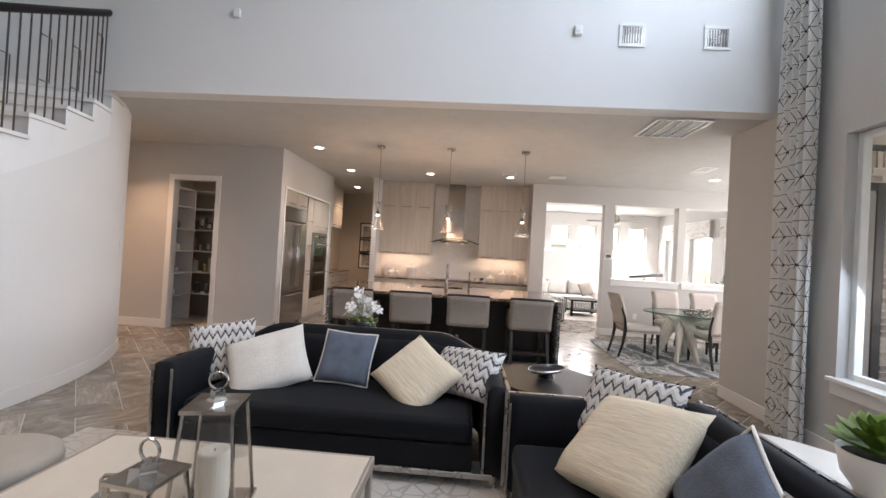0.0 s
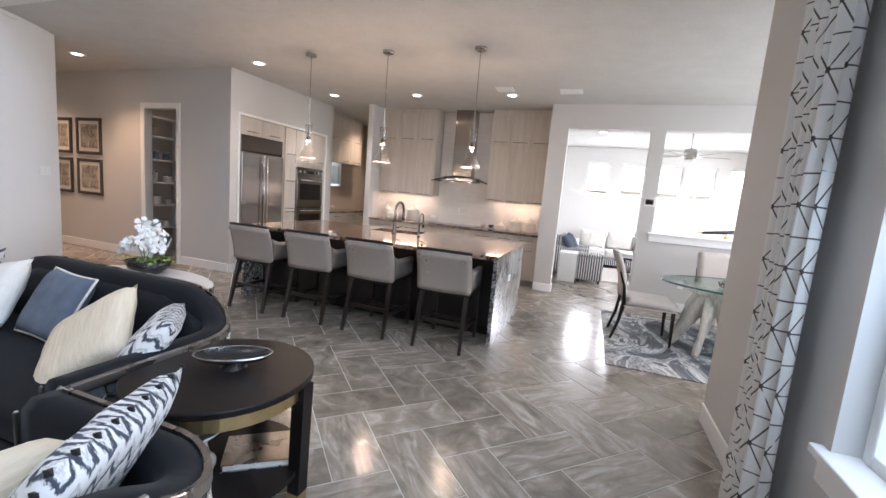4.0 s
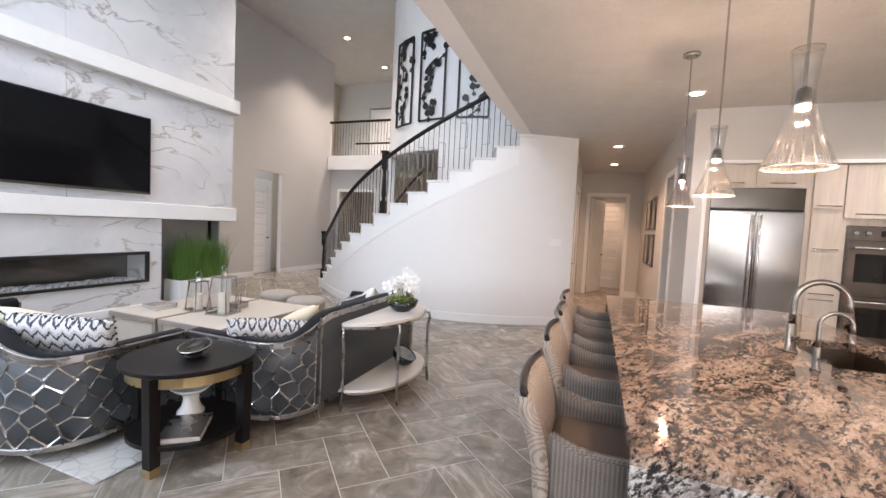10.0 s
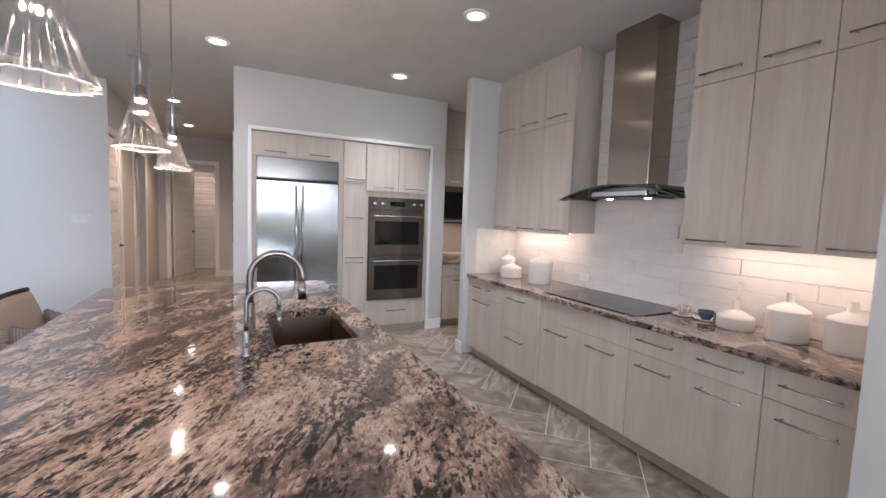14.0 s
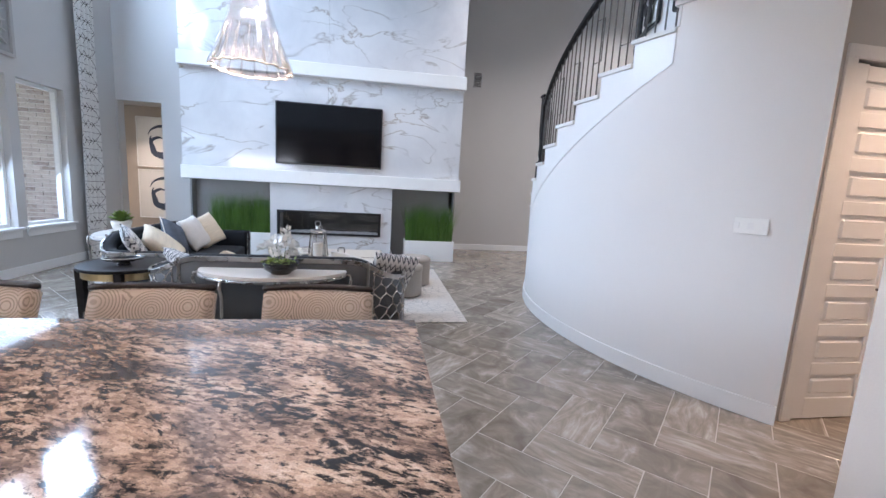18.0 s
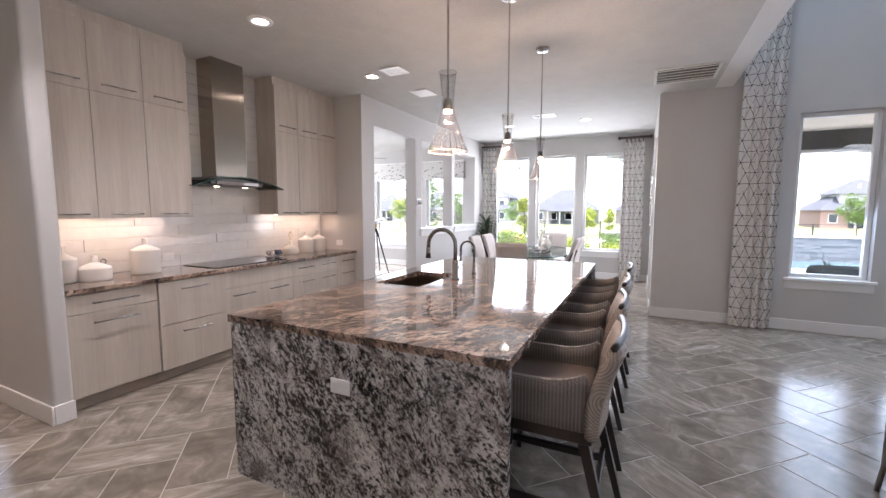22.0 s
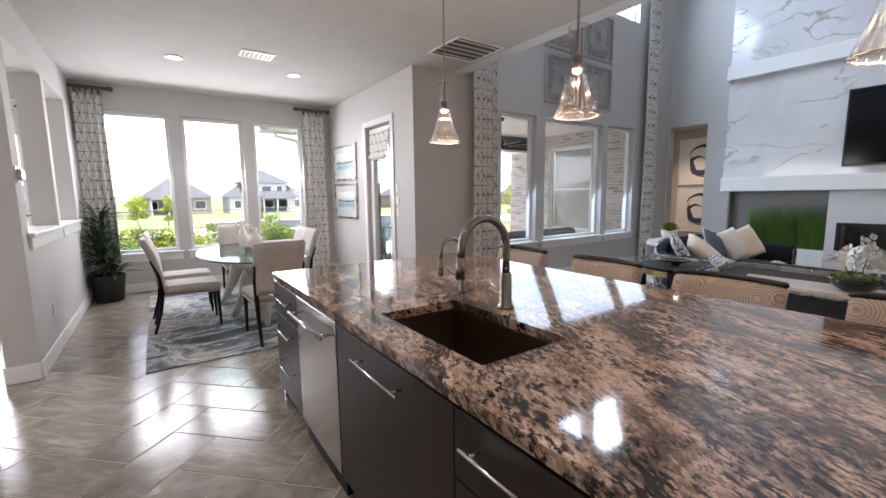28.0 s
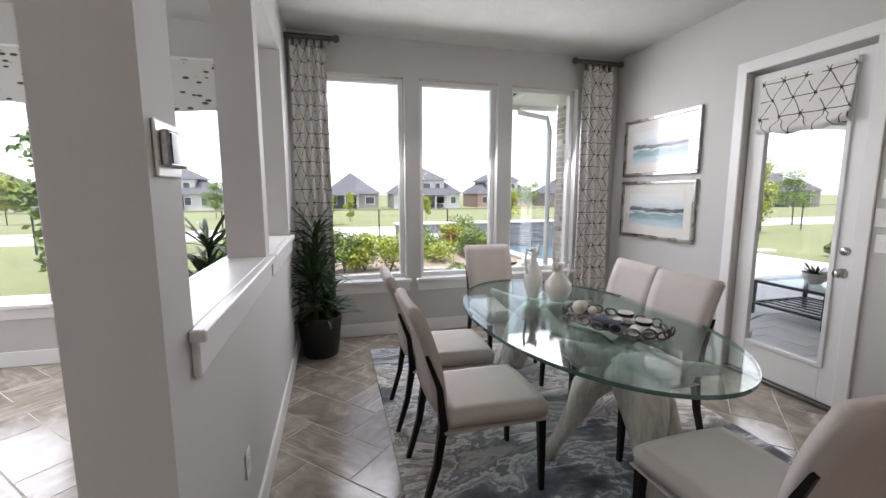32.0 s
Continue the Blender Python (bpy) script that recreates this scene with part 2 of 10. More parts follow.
def marble():
    """White polished marble slab with thin grey and ochre veins."""
    m, t, p = material("veined_marble")
    v = coords(t, (1, 1, 1), "Object", (0, 24, 0))
    d = noise_tex(t, v, 0.9, 5.0, 0.6, 0.4)
    n = noise_tex(t, coords(t, (0.5, 1.0, 1.15), "Object", (0, 34, 0)), 1.6, 4.0, 0.5, 0.9)
    sub = t.nodes.new("ShaderNodeMath")
    sub.operation = "SUBTRACT"
    t.links.new(n, sub.inputs[0])
    sub.inputs[1].default_value = 0.5
    ab = t.nodes.new("ShaderNodeMath")
    ab.operation = "ABSOLUTE"
    t.links.new(sub.outputs[0], ab.inputs[0])
    vein = ramp(t, ab.outputs[0], [(0.0, (1, 1, 1)), (0.006, (0.55,) * 3), (0.02, (0, 0, 0))])
    gate = ramp(t, d, [(0.42, (0, 0, 0)), (0.55, (1, 1, 1))])
    vein = mixc(t, 1.0, vein, gate, "MULTIPLY")
    tone = ramp(t, d, [(0.35, (0.6, 0.6, 0.61)), (0.6, (0.7, 0.7, 0.7))])
    t.links.new(mixc(t, vein, tone, ramp(t, d, [(0.4, (0.33, 0.33, 0.34)), (0.7, (0.4, 0.34, 0.27))])), p.inputs["Base Color"])
    p.inputs["Roughness"].default_value = 0.1
    return m


def ikat(name, dark, light, zig=9.0, rows=5.0):
    """A woven zigzag of broken, feathered bands."""
    m, t, p = material(name)
    v = coords(t, (1, 1, 1), "Generated")
    sep = t.nodes.new("ShaderNodeSeparateXYZ")
    t.links.new(v, sep.inputs[0])

    def op(kind, a, b=None):
        n = t.nodes.new("ShaderNodeMath")
        n.operation = kind
        for s, val in zip(n.inputs, (a, b)):
            if val is None:
                continue
            if hasattr(val, "node"):
                t.links.new(val, s)
            else:
                s.default_value = val
        return n.outputs[0]

    z = op("PINGPONG", op("MULTIPLY", sep.outputs[0], zig), 0.5)
    f = op("ADD", op("MULTIPLY", sep.outputs[1], rows), op("MULTIPLY", z, 1.2))
    f = op("ADD", f, op("MULTIPLY", noise_tex(t, coords(t, (46, 9, 4), "Generated"), 1.0, 4.0, 0.7), 0.75))
    band = ramp(t, op("FRACT", f), [(0.0, light), (0.2, light), (0.3, dark), (0.48, shade(dark, 1.6)), (0.56, light), (0.72, shade(light, 0.6)), (0.8, light)])
    t.links.new(band, p.inputs["Base Color"])
    p.inputs["Roughness"].default_value = 0.9
    bump(t, p, noise_tex(t, coords(t, (220, 220, 220), "Generated"), 1.0), 0.3, 0.003)
    return m


def trellis(name, cloth, ink, scale=7.0):
    """Pale drapery with a dark three-way lattice of sticks and knots, drawn in UV metres; some sticks are missing."""
    m, t, p = material(name)
    uv = t.nodes.new("ShaderNodeUVMap")

    def op(kind, a, b=0.0):
        n = t.nodes.new("ShaderNodeMath")
        n.operation = kind
        n.inputs[2].default_value = 0.5
        for s, val in zip(n.inputs, (a, b)):
            if hasattr(val, "node"):
                t.links.new(val, s)
            else:
                s.default_value = val
        return n.outputs[0]

    wob = noise_tex(t, uv.outputs[0], 5.0, 1.0)
    sep = t.nodes.new("ShaderNodeSeparateXYZ")
    t.links.new(uv.outputs[0], sep.inputs[0])
    total, near = None, None
    for k, ang in enumerate((90, 30, 150)):
        c = op("ADD", op("MULTIPLY", sep.outputs[0], math.cos(radians(ang)) * scale), op("MULTIPLY", sep.outputs[1], math.sin(radians(ang)) * scale))
        d = op("ABSOLUTE", op("SUBTRACT", op("FRACT", op("ADD", c, op("MULTIPLY_ADD", wob, 0.24 if k == 0 else 0.12))), 0.5))
        mp = t.nodes.new("ShaderNodeMapping")
        mp.inputs["Location"].default_value = (7.3 * k, 3.1 * k, 0)
        t.links.new(uv.outputs[0], mp.inputs[0])
        gate = ramp(t, noise_tex(t, mp.outputs[0], scale * 0.9, 1.0), [(0.37, (0,) * 3), (0.4, (1,) * 3)])
        line = op("MULTIPLY", ramp(t, d, [(0.018, (1,) * 3), (0.032, (0,) * 3)]), gate)
        dot = ramp(t, d, [(0.075, (1,) * 3), (0.1, (0,) * 3)])
        total = line if total is None else op("MAXIMUM", total, line)
        near = dot if near is None else op("MULTIPLY", near, dot)
    weave = noise_tex(t, uv.outputs[0], 260.0, 2.0)
    ground = ramp(t, weave, [(0.3, shade(cloth, 0.85)), (0.7, cloth)])
    col = mixc(t, total, ground, ink)
    t.links.new(mixc(t, near, col, shade(ink, 0.6)), p.inputs["Base Color"])
    p.inputs["Roughness"].default_value = 0.9
    bump(t, p, weave, 0.2, 0.002)
    return m


def rings_cloth():
    """Pale chair cloth woven with overlapping rings of fine dark lines."""
    m, t, p = material("ring_weave_cloth")
    v = coords(t, (1, 1, 1), "Object")
    vo = node(t, "ShaderNodeTexVoronoi", Scale=6.0, Randomness=0.6)
    t.links.new(v, vo.inputs["Vector"])
    si = t.nodes.new("ShaderNodeMath")
    si.operation = "MULTIPLY"
    si.inputs[1].default_value = 84.0
    t.links.new(vo.outputs["Distance"], si.inputs[0])
    s2 = t.nodes.new("ShaderNodeMath")
    s2.operation = "SINE"
    t.links.new(si.outputs[0], s2.inputs[0])
    col = ramp(t, s2.outputs[0], [(0.1, (0.42, 0.355, 0.3)), (0.75, (0.21, 0.165, 0.135))])
    wear = noise_tex(t, v, 9.0)
    t.links.new(mixc(t, ramp(t, wear, [(0.4, (0.1,) * 3), (0.7, (0.5,) * 3)]), col, (0.35, 0.3, 0.26)), p.inputs["Base Color"])
    p.inputs["Roughness"].default_value = 0.75
    bump(t, p, s2.outputs[0], 0.15, 0.002)
    return m


def woven(name, dark, light, per=420.0):
    """Cloth of crossing threads, dark in the hollows between them."""
    m, t, p = material(name)
    sep = t.nodes.new("ShaderNodeSeparateXYZ")
    t.links.new(coords(t), sep.inputs[0])

    def thread(a, b):
        add = t.nodes.new("ShaderNodeMath")
        t.links.new(sep.outputs[a], add.inputs[0])
        t.links.new(sep.outputs[b], add.inputs[1])
        mul = t.nodes.new("ShaderNodeMath")
        mul.operation = "MULTIPLY"
        mul.inputs[1].default_value = per
        t.links.new(add.outputs[0], mul.inputs[0])
        sn = t.nodes.new("ShaderNodeMath")
        sn.operation = "SINE"
        t.links.new(mul.outputs[0], sn.inputs[0])
        return ramp(t, sn.outputs[0], [(0.0, (0.35,) * 3), (0.6, (1,) * 3)])

    both = mixc(t, 1.0, thread(0, 1), thread(2, 2), "MULTIPLY")
    col = mixc(t, both, dark, light)
    wear = noise_tex(t, coords(t), 8.0)
    t.links.new(mixc(t, ramp(t, wear, [(0.35, (0.05,) * 3), (0.7, (0.4,) * 3)]), col, shade(light, 0.8)), p.inputs["Base Color"])
    p.inputs["Roughness"].default_value = 0.85
    bump(t, p, both, 0.3, 0.002)
    return m


def watery(name, stops, scale, dist, rough=0.95):
    """A rug of flowing, marbled bands."""
    m, t, p = material(name)
    v = coords(t, (1, 1, 1))
    a = noise_tex(t, v, scale, 6.0, 0.6, dist)
    b = noise_tex(t, v, 320.0, 2.0)
    col = ramp(t, a, stops)
    t.links.new(mixc(t, 0.14, col, ramp(t, b, [(0.3, (0.12,) * 3), (0.7, (0.6,) * 3)])), p.inputs["Base Color"])
    p.inputs["Roughness"].default_value = rough
    bump(t, p, mixc(t, 0.4, a, b), 0.5, 0.006)
    return m


def marbled_rug(name):
    """A rug of torn navy, slate, cream and beige drifts with thin pale ridges."""
    m, t, p = material(name)
    v = coords(t, (1.0, 0.5, 1.0), "Object", (0, 0, 35))
    a = noise_tex(t, v, 2.1, 12.0, 0.62, 1.0)
    big = noise_tex(t, v, 0.9, 3.0, 0.5, 0.6)
    pile = noise_tex(t, coords(t), 320.0, 2.0)
    cool = ramp(t, a, [(0.36, (0.024, 0.029, 0.04)), (0.43, (0.085, 0.102, 0.13)), (0.465, (0.205, 0.225, 0.25)), (0.478, (0.72, 0.72, 0.72)), (0.492, (0.14, 0.158, 0.185)), (0.52, (0.4, 0.42, 0.45)), (0.545, (0.74, 0.74, 0.74)), (0.56, (0.175, 0.195, 0.22)), (0.6, (0.066, 0.077, 0.095)), (0.66, (0.45, 0.47, 0.5))])
    warm = ramp(t, a, [(0.37, (0.07, 0.075, 0.09)), (0.43, (0.34, 0.31, 0.28)), (0.47, (0.7, 0.68, 0.65)), (0.485, (0.2, 0.19, 0.18)), (0.52, (0.52, 0.48, 0.43)), (0.55, (0.78, 0.77, 0.75)), (0.565, (0.14, 0.15, 0.17)), (0.62, (0.6, 0.59, 0.57)), (0.7, (0.3, 0.31, 0.33))])
    col = mixc(t, ramp(t, big, [(0.46, (0,) * 3), (0.56, (1,) * 3)]), cool, warm)
    t.links.new(mixc(t, 0.1, col, ramp(t, pile, [(0.3, (0.12,) * 3), (0.7, (0.6,) * 3)])), p.inputs["Base Color"])
    p.inputs["Roughness"].default_value = 0.9
    bump(t, p, mixc(t, 0.4, a, pile), 0.5, 0.006)
    return m


def seascape():
    """A pale sky over a dark shore and a blue-green sea in loose brush bands."""
    m, t, p = material("pale_seascape_print")
    v = coords(t, (1, 1, 1), "Generated")
    sep = t.nodes.new("ShaderNodeSeparateXYZ")
    t.links.new(v, sep.inputs[0])
    n = noise_tex(t, coords(t, (2.2, 1, 7), "Generated"), 1.6, 6.0, 0.6, 0.5)
    add = t.nodes.new("ShaderNodeMath")
    add.operation = "MULTIPLY_ADD"
    t.links.new(n, add.inputs[0])
    add.inputs[1].default_value = 0.42
    t.links.new(sep.outputs[2], add.inputs[2])
    col = ramp(t, add.outputs[0], [(0.2, (0.6, 0.66, 0.68)), (0.42, (0.36, 0.5, 0.55)), (0.56, (0.2, 0.33, 0.38)), (0.62, (0.7, 0.72, 0.72)), (0.68, (0.05, 0.07, 0.08)), (0.74, (0.16, 0.2, 0.22)), (0.78, (0.55, 0.62, 0.66)), (0.95, (0.72, 0.74, 0.74))])
    t.links.new(col, p.inputs["Base Color"])
    p.inputs["Roughness"].default_value = 0.4
    return m


def sprigs(name, cloth, ink):
    """Pale cloth printed with small dark leaves on thin twigs, drawn in UV metres."""
    m, t, p = material(name)
    uv = t.nodes.new("ShaderNodeUVMap")
    leaves = None
    for ang, size in ((35, 19.0), (-50, 23.0)):
        mp = t.nodes.new("ShaderNodeMapping")
        mp.inputs["Rotation"].default_value = (0, 0, radians(ang))
        mp.inputs["Scale"].default_value = (0.42, 1.0, 1.0)
        t.links.new(uv.outputs[0], mp.inputs[0])
        vo = node(t, "ShaderNodeTexVoronoi", Scale=size, Randomness=0.8)
        t.links.new(mp.outputs[0], vo.inputs["Vector"])
        spot = ramp(t, vo.outputs["Distance"], [(0.2, (1,) * 3), (0.25, (0,) * 3)])
        leaves = spot if leaves is None else mixc(t, 1.0, leaves, spot, "LIGHTEN")
    weave = noise_tex(t, uv.outputs[0], 260.0, 2.0)
    t.links.new(mixc(t, leaves, ramp(t, weave, [(0.3, shade(cloth, 0.85)), (0.7, cloth)]), ink), p.inputs["Base Color"])
    p.inputs["Roughness"].default_value = 0.9
    bump(t, p, weave, 0.2, 0.002)
    return m


def crackle(name, cloth, line, scale=9.0):
    """A cream rug woven with a cracked mosaic of darker lines."""
    m, t, p = material(name)
    v = coords(t)
    vo = node(t, "ShaderNodeTexVoronoi", Scale=scale, Randomness=1.0)
    vo.feature = "DISTANCE_TO_EDGE"
    t.links.new(v, vo.inputs["Vector"])
    big, pile = noise_tex(t, v, 1.6, 4.0), noise_tex(t, v, 300.0, 2.0)
    gate = ramp(t, big, [(0.4, (0.1,) * 3), (0.58, (1,) * 3)])
    ln = mixc(t, 1.0, ramp(t, vo.outputs["Distance"], [(0.02, (0.8,) * 3), (0.07, (0,) * 3)]), gate, "MULTIPLY")
    col = mixc(t, ln, ramp(t, big, [(0.3, shade(cloth, 0.88)), (0.7, cloth)]), line)
    t.links.new(mixc(t, 0.15, col, ramp(t, pile, [(0.3, (0.25,) * 3), (0.7, (0.8,) * 3)])), p.inputs["Base Color"])
    p.inputs["Roughness"].default_value = 0.95
    bump(t, p, mixc(t, 0.5, vo.outputs["Distance"], pile), 0.5, 0.005)
    return m


def leaf(name, dark, light):
    m, t, p = material(name)
    info, geo = t.nodes.new("ShaderNodeObjectInfo"), t.nodes.new("ShaderNodeNewGeometry")
    n = noise_tex(t, coords(t), 3.0)
    col = ramp(t, geo.outputs["Random Per Island"], [(0.0, dark), (1.0, light)])
    t.links.new(mixc(t, ramp(t, n, [(0.3, (0,) * 3), (0.7, (0.6,) * 3)]), col, shade(light, 1.25)), p.inputs["Base Color"])
    p.inputs["Roughness"].default_value = 0.5
    p.inputs["Subsurface Weight"].default_value = 0.0
    return m


def brickwork():
    m, t, p = material("washed_brick")
    info, geo = t.nodes.new("ShaderNodeObjectInfo"), t.nodes.new("ShaderNodeNewGeometry")
    add = t.nodes.new("ShaderNodeMath")
    t.links.new(info.outputs["Random"], add.inputs[0])
    t.links.new(geo.outputs["Random Per Island"], add.inputs[1])
    fr = t.nodes.new("ShaderNodeMath")
    fr.operation = "FRACT"
    t.links.new(add.outputs[0], fr.inputs[0])
    n = noise_tex(t, coords(t), 24.0, 5.0)
    col = ramp(t, fr.outputs[0], [(0.0, (0.27, 0.21, 0.175)), (0.3, (0.44, 0.37, 0.32)), (0.7, (0.52, 0.455, 0.4)), (1.0, (0.58, 0.525, 0.47))])
    t.links.new(mixc(t, ramp(t, n, [(0.45, (0,) * 3), (0.7, (0.55,) * 3)]), col, (0.64, 0.6, 0.56)), p.inputs["Base Color"])
    p.inputs["Roughness"].default_value = 0.9
    bump(t, p, n, 0.5, 0.006)
    return m


def stripes(name, a, b, per=22.0):
    """Cloth with upright stripes."""
    m, t, p = material(name)
    sep = t.nodes.new("ShaderNodeSeparateXYZ")
    t.links.new(coords(t), sep.inputs[0])
    add = t.nodes.new("ShaderNodeMath")
    t.links.new(sep.outputs[0], add.inputs[0])
    t.links.new(sep.outputs[1], add.inputs[1])
    mul = t.nodes.new("ShaderNodeMath")
    mul.operation = "MULTIPLY"
    mul.inputs[1].default_value = per
    t.links.new(add.outputs[0], mul.inputs[0])
    fr = t.nodes.new("ShaderNodeMath")
    fr.operation = "FRACT"
    t.links.new(mul.outputs[0], fr.inputs[0])
    t.links.new(ramp(t, fr.outputs[0], [(0.0, a), (0.48, a), (0.52, b), (0.97, b)]), p.inputs["Base Color"])
    p.inputs["Roughness"].default_value = 0.9
    bump(t, p, noise_tex(t, coords(t), 240.0), 0.3, 0.003)
    return m


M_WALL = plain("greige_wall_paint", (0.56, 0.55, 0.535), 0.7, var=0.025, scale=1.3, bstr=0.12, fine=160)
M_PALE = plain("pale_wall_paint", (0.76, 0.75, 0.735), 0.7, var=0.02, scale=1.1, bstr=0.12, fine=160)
M_TAN = plain("tan_wall_paint", (0.5, 0.44, 0.37), 0.7, var=0.03, scale=1.3, bstr=0.1, fine=160)
M_CEIL = plain("knockdown_ceiling_paint", (0.56, 0.555, 0.54), 0.85, var=0.06, scale=4.5, bstr=0.6, fine=38)
M_TRIM = plain("white_trim_paint", (0.8, 0.8, 0.79), 0.35, var=0.02, scale=3, bstr=0.03)
M_WHITE = plain("white_lacquer", (0.82, 0.82, 0.8), 0.3, var=0.02, scale=3, bstr=0.03)
M_TILE = tile_stone()
M_GROUT = plain("pale_grout", (0.52, 0.48, 0.43), 0.9, var=0.1, scale=5, bstr=0.3)
M_GRANITE = granite("polished_brown_granite", [(0.38, (0.09, 0.066, 0.054)), (0.45, (0.19, 0.132, 0.1)), (0.52, (0.37, 0.262, 0.195)), (0.6, (0.5, 0.375, 0.288)), (0.7, (0.6, 0.48, 0.385))], 0.425)
# Paler copy of the worktop granite: window light on the ends, put in colour.
M_GRANITELIT = granite("polished_window_lit_granite", [(0.38, (0.17, 0.15, 0.14)), (0.45, (0.38, 0.36, 0.345)), (0.52, (0.58, 0.565, 0.545)), (0.6, (0.69, 0.68, 0.665)), (0.7, (0.8, 0.79, 0.775))], 0.435)
M_MARBLE = marble()
M_LAM = grained("pale_grained_laminate", (0.43, 0.38, 0.325), (0.6, 0.55, 0.485), 0.42, "z", 11.0)
M_DARKLAM = grained("espresso_laminate", (0.009, 0.006, 0.0055), (0.025, 0.018, 0.016), 0.35, "z", 12.0)
M_ESPRESSO = grained("dark_stained_wood", (0.01, 0.0065, 0.005), (0.034, 0.02, 0.015), 0.3, "z", 16.0, 0.3)
M_BLACKWOOD = grained("black_stained_wood", (0.006, 0.005, 0.005), (0.014, 0.01, 0.009), 0.4, "x", 14.0, 0.0)
M_STEEL = brushed("brushed_steel", (0.38, 0.37, 0.36), 0.17, (1, 1, 0.04), 0.85)
M_STEELPALE = brushed("pale_brushed_steel", (0.66, 0.66, 0.66), 0.22, (1, 1, 0.04))
M_STEELH = brushed("brushed_steel_across", (0.21, 0.195, 0.18), 0.2, (0.04, 0.04, 1))
M_NICKEL = plain("brushed_nickel", (0.5, 0.48, 0.45), 0.22, 1.0, 0.08, 20, 0.02)
M_GUNMETAL = plain("dark_brushed_nickel", (0.3, 0.27, 0.245), 0.22, 1.0, 0.08, 20, 0.02)
M_PEWTER = plain("antique_silver", (0.42, 0.4, 0.38), 0.28, 1.0, 0.15, 9, 0.06)
M_SILVERNET = plain("bright_silver_leaf", (0.72, 0.71, 0.7), 0.2, 1.0, 0.08, 9, 0.03)
M_CHROME = plain("polished_chrome", (0.75, 0.75, 0.76), 0.06, 1.0, 0.03, 9, 0.0)
M_BRASS = plain("satin_brass", (0.58, 0.45, 0.24), 0.3, 1.0, 0.1, 9, 0.04)
M_BLACK = plain("black_metal", (0.012, 0.012, 0.013), 0.4, 0.3, 0.2, 9, 0.05)
M_IRON = plain("grey_iron", (0.12, 0.11, 0.1), 0.4, 0.8, 0.15, 12, 0.05)
M_SCREEN = plain("black_screen_glass", (0.003, 0.003, 0.004), 0.1, 0.0, 0.05, 2, 0.0)
M_SCREEN.node_tree.nodes["Principled BSDF"].inputs["Specular IOR Level"].default_value = 0.3
M_OVENGLASS = plain("black_oven_glass", (0.004, 0.004, 0.004), 0.05, 0.0, 0.05, 2, 0.0)
M_SINK = plain("dark_bronze_sink_steel", (0.24, 0.19, 0.145), 0.32, 1.0, 0.12, 7, 0.03)
M_GLASS = clear("window_glass")
M_PICGLASS = clear("matte_picture_glass", (1, 1, 1), 0.12, 0.35)
M_HOODSTEEL = brushed("dark_brushed_steel", (0.36, 0.32, 0.27), 0.22, (1, 1, 0.04), 0.9)
M_PANE2 = clear("clear_blown_glass", (0.95, 0.945, 0.94), 0.05, 1.5)
M_HOODGLASS = clear("smoked_hood_glass", (0.42, 0.43, 0.43), 0.03)
M_RIBGLASS = clear("milky_rib_glass", (0.93, 0.92, 0.91), 0.2, 3.0)
M_TABLEGLASS = clear("green_table_glass", (0.82, 0.9, 0.88), 0.02)
M_GLASSEDGE = plain("green_glass_edge", (0.06, 0.13, 0.115), 0.1, 0.0, 0.05, 3, 0.0, coat=0.6)
M_CANLIGHT = glowing("lit_lamp_lens", (1.0, 0.86, 0.68), 8.0)
M_BULB = glowing("lit_bulb", (1.0, 0.66, 0.4), 6.0)
M_STRIP = glowing("lit_light_strip", (1.0, 0.72, 0.45), 4.0)
M_SUBWAY = plain("glazed_white_tile", (0.74, 0.73, 0.71), 0.1, 0.0, 0.05, 4, 0.04, fine=18, coat=0.4)
M_VELVET = plain("charcoal_velvet", (0.011, 0.012, 0.015), 0.7, 0.0, 0.25, 5, 0.15, fine=220, sheen=0.06)
M_VELVET.node_tree.nodes["Principled BSDF"].inputs["Specular IOR Level"].default_value = 0.15
for _m in (M_BLACKWOOD, M_SCREEN):
    _m.node_tree.nodes["Principled BSDF"].inputs["Specular IOR Level"].default_value = 0.22
M_VELVETBACK = plain("slate_grey_upholstery", (0.064, 0.072, 0.08), 0.4, 0.0, 0.2, 4, 0.1, fine=220, sheen=0.1)
M_RINGS = rings_cloth()
M_SEATBROWN = plain("tobacco_seat_cloth", (0.13, 0.097, 0.078), 0.6, 0.0, 0.12, 9, 0.2, fine=240)
M_ARMCLOTH = woven("taupe_woven_cloth", (0.07, 0.06, 0.053), (0.3, 0.265, 0.235))
M_LINEN = plain("oatmeal_linen", (0.52, 0.475, 0.445), 0.9, 0.0, 0.06, 7, 0.3, fine=260)
M_PILE = plain("cream_knit_wool", (0.74, 0.64, 0.49), 0.95, 0.0, 0.1, 16, 1.0, fine=58, stretch=(0.13, 1, 1))
M_FUR = plain("white_plush", (0.76, 0.73, 0.68), 0.95, 0.0, 0.06, 12, 0.9, fine=90)
M_DENIM = plain("slate_blue_wool", (0.12, 0.145, 0.19), 0.95, 0.0, 0.2, 14, 0.6, fine=160)
M_IKAT = ikat("black_white_ikat_weave", (0.04, 0.045, 0.06), (0.72, 0.7, 0.68))
M_IKATB = ikat("taupe_ikat_weave", (0.11, 0.1, 0.1), (0.6, 0.54, 0.48), 7.0, 4.0)
M_DRAPE = trellis("lattice_print_drapery", (0.78, 0.765, 0.735), (0.09, 0.076, 0.069), 7.6)
M_VALANCE = sprigs("sprig_print_valance", (0.7, 0.69, 0.66), (0.09, 0.085, 0.085))
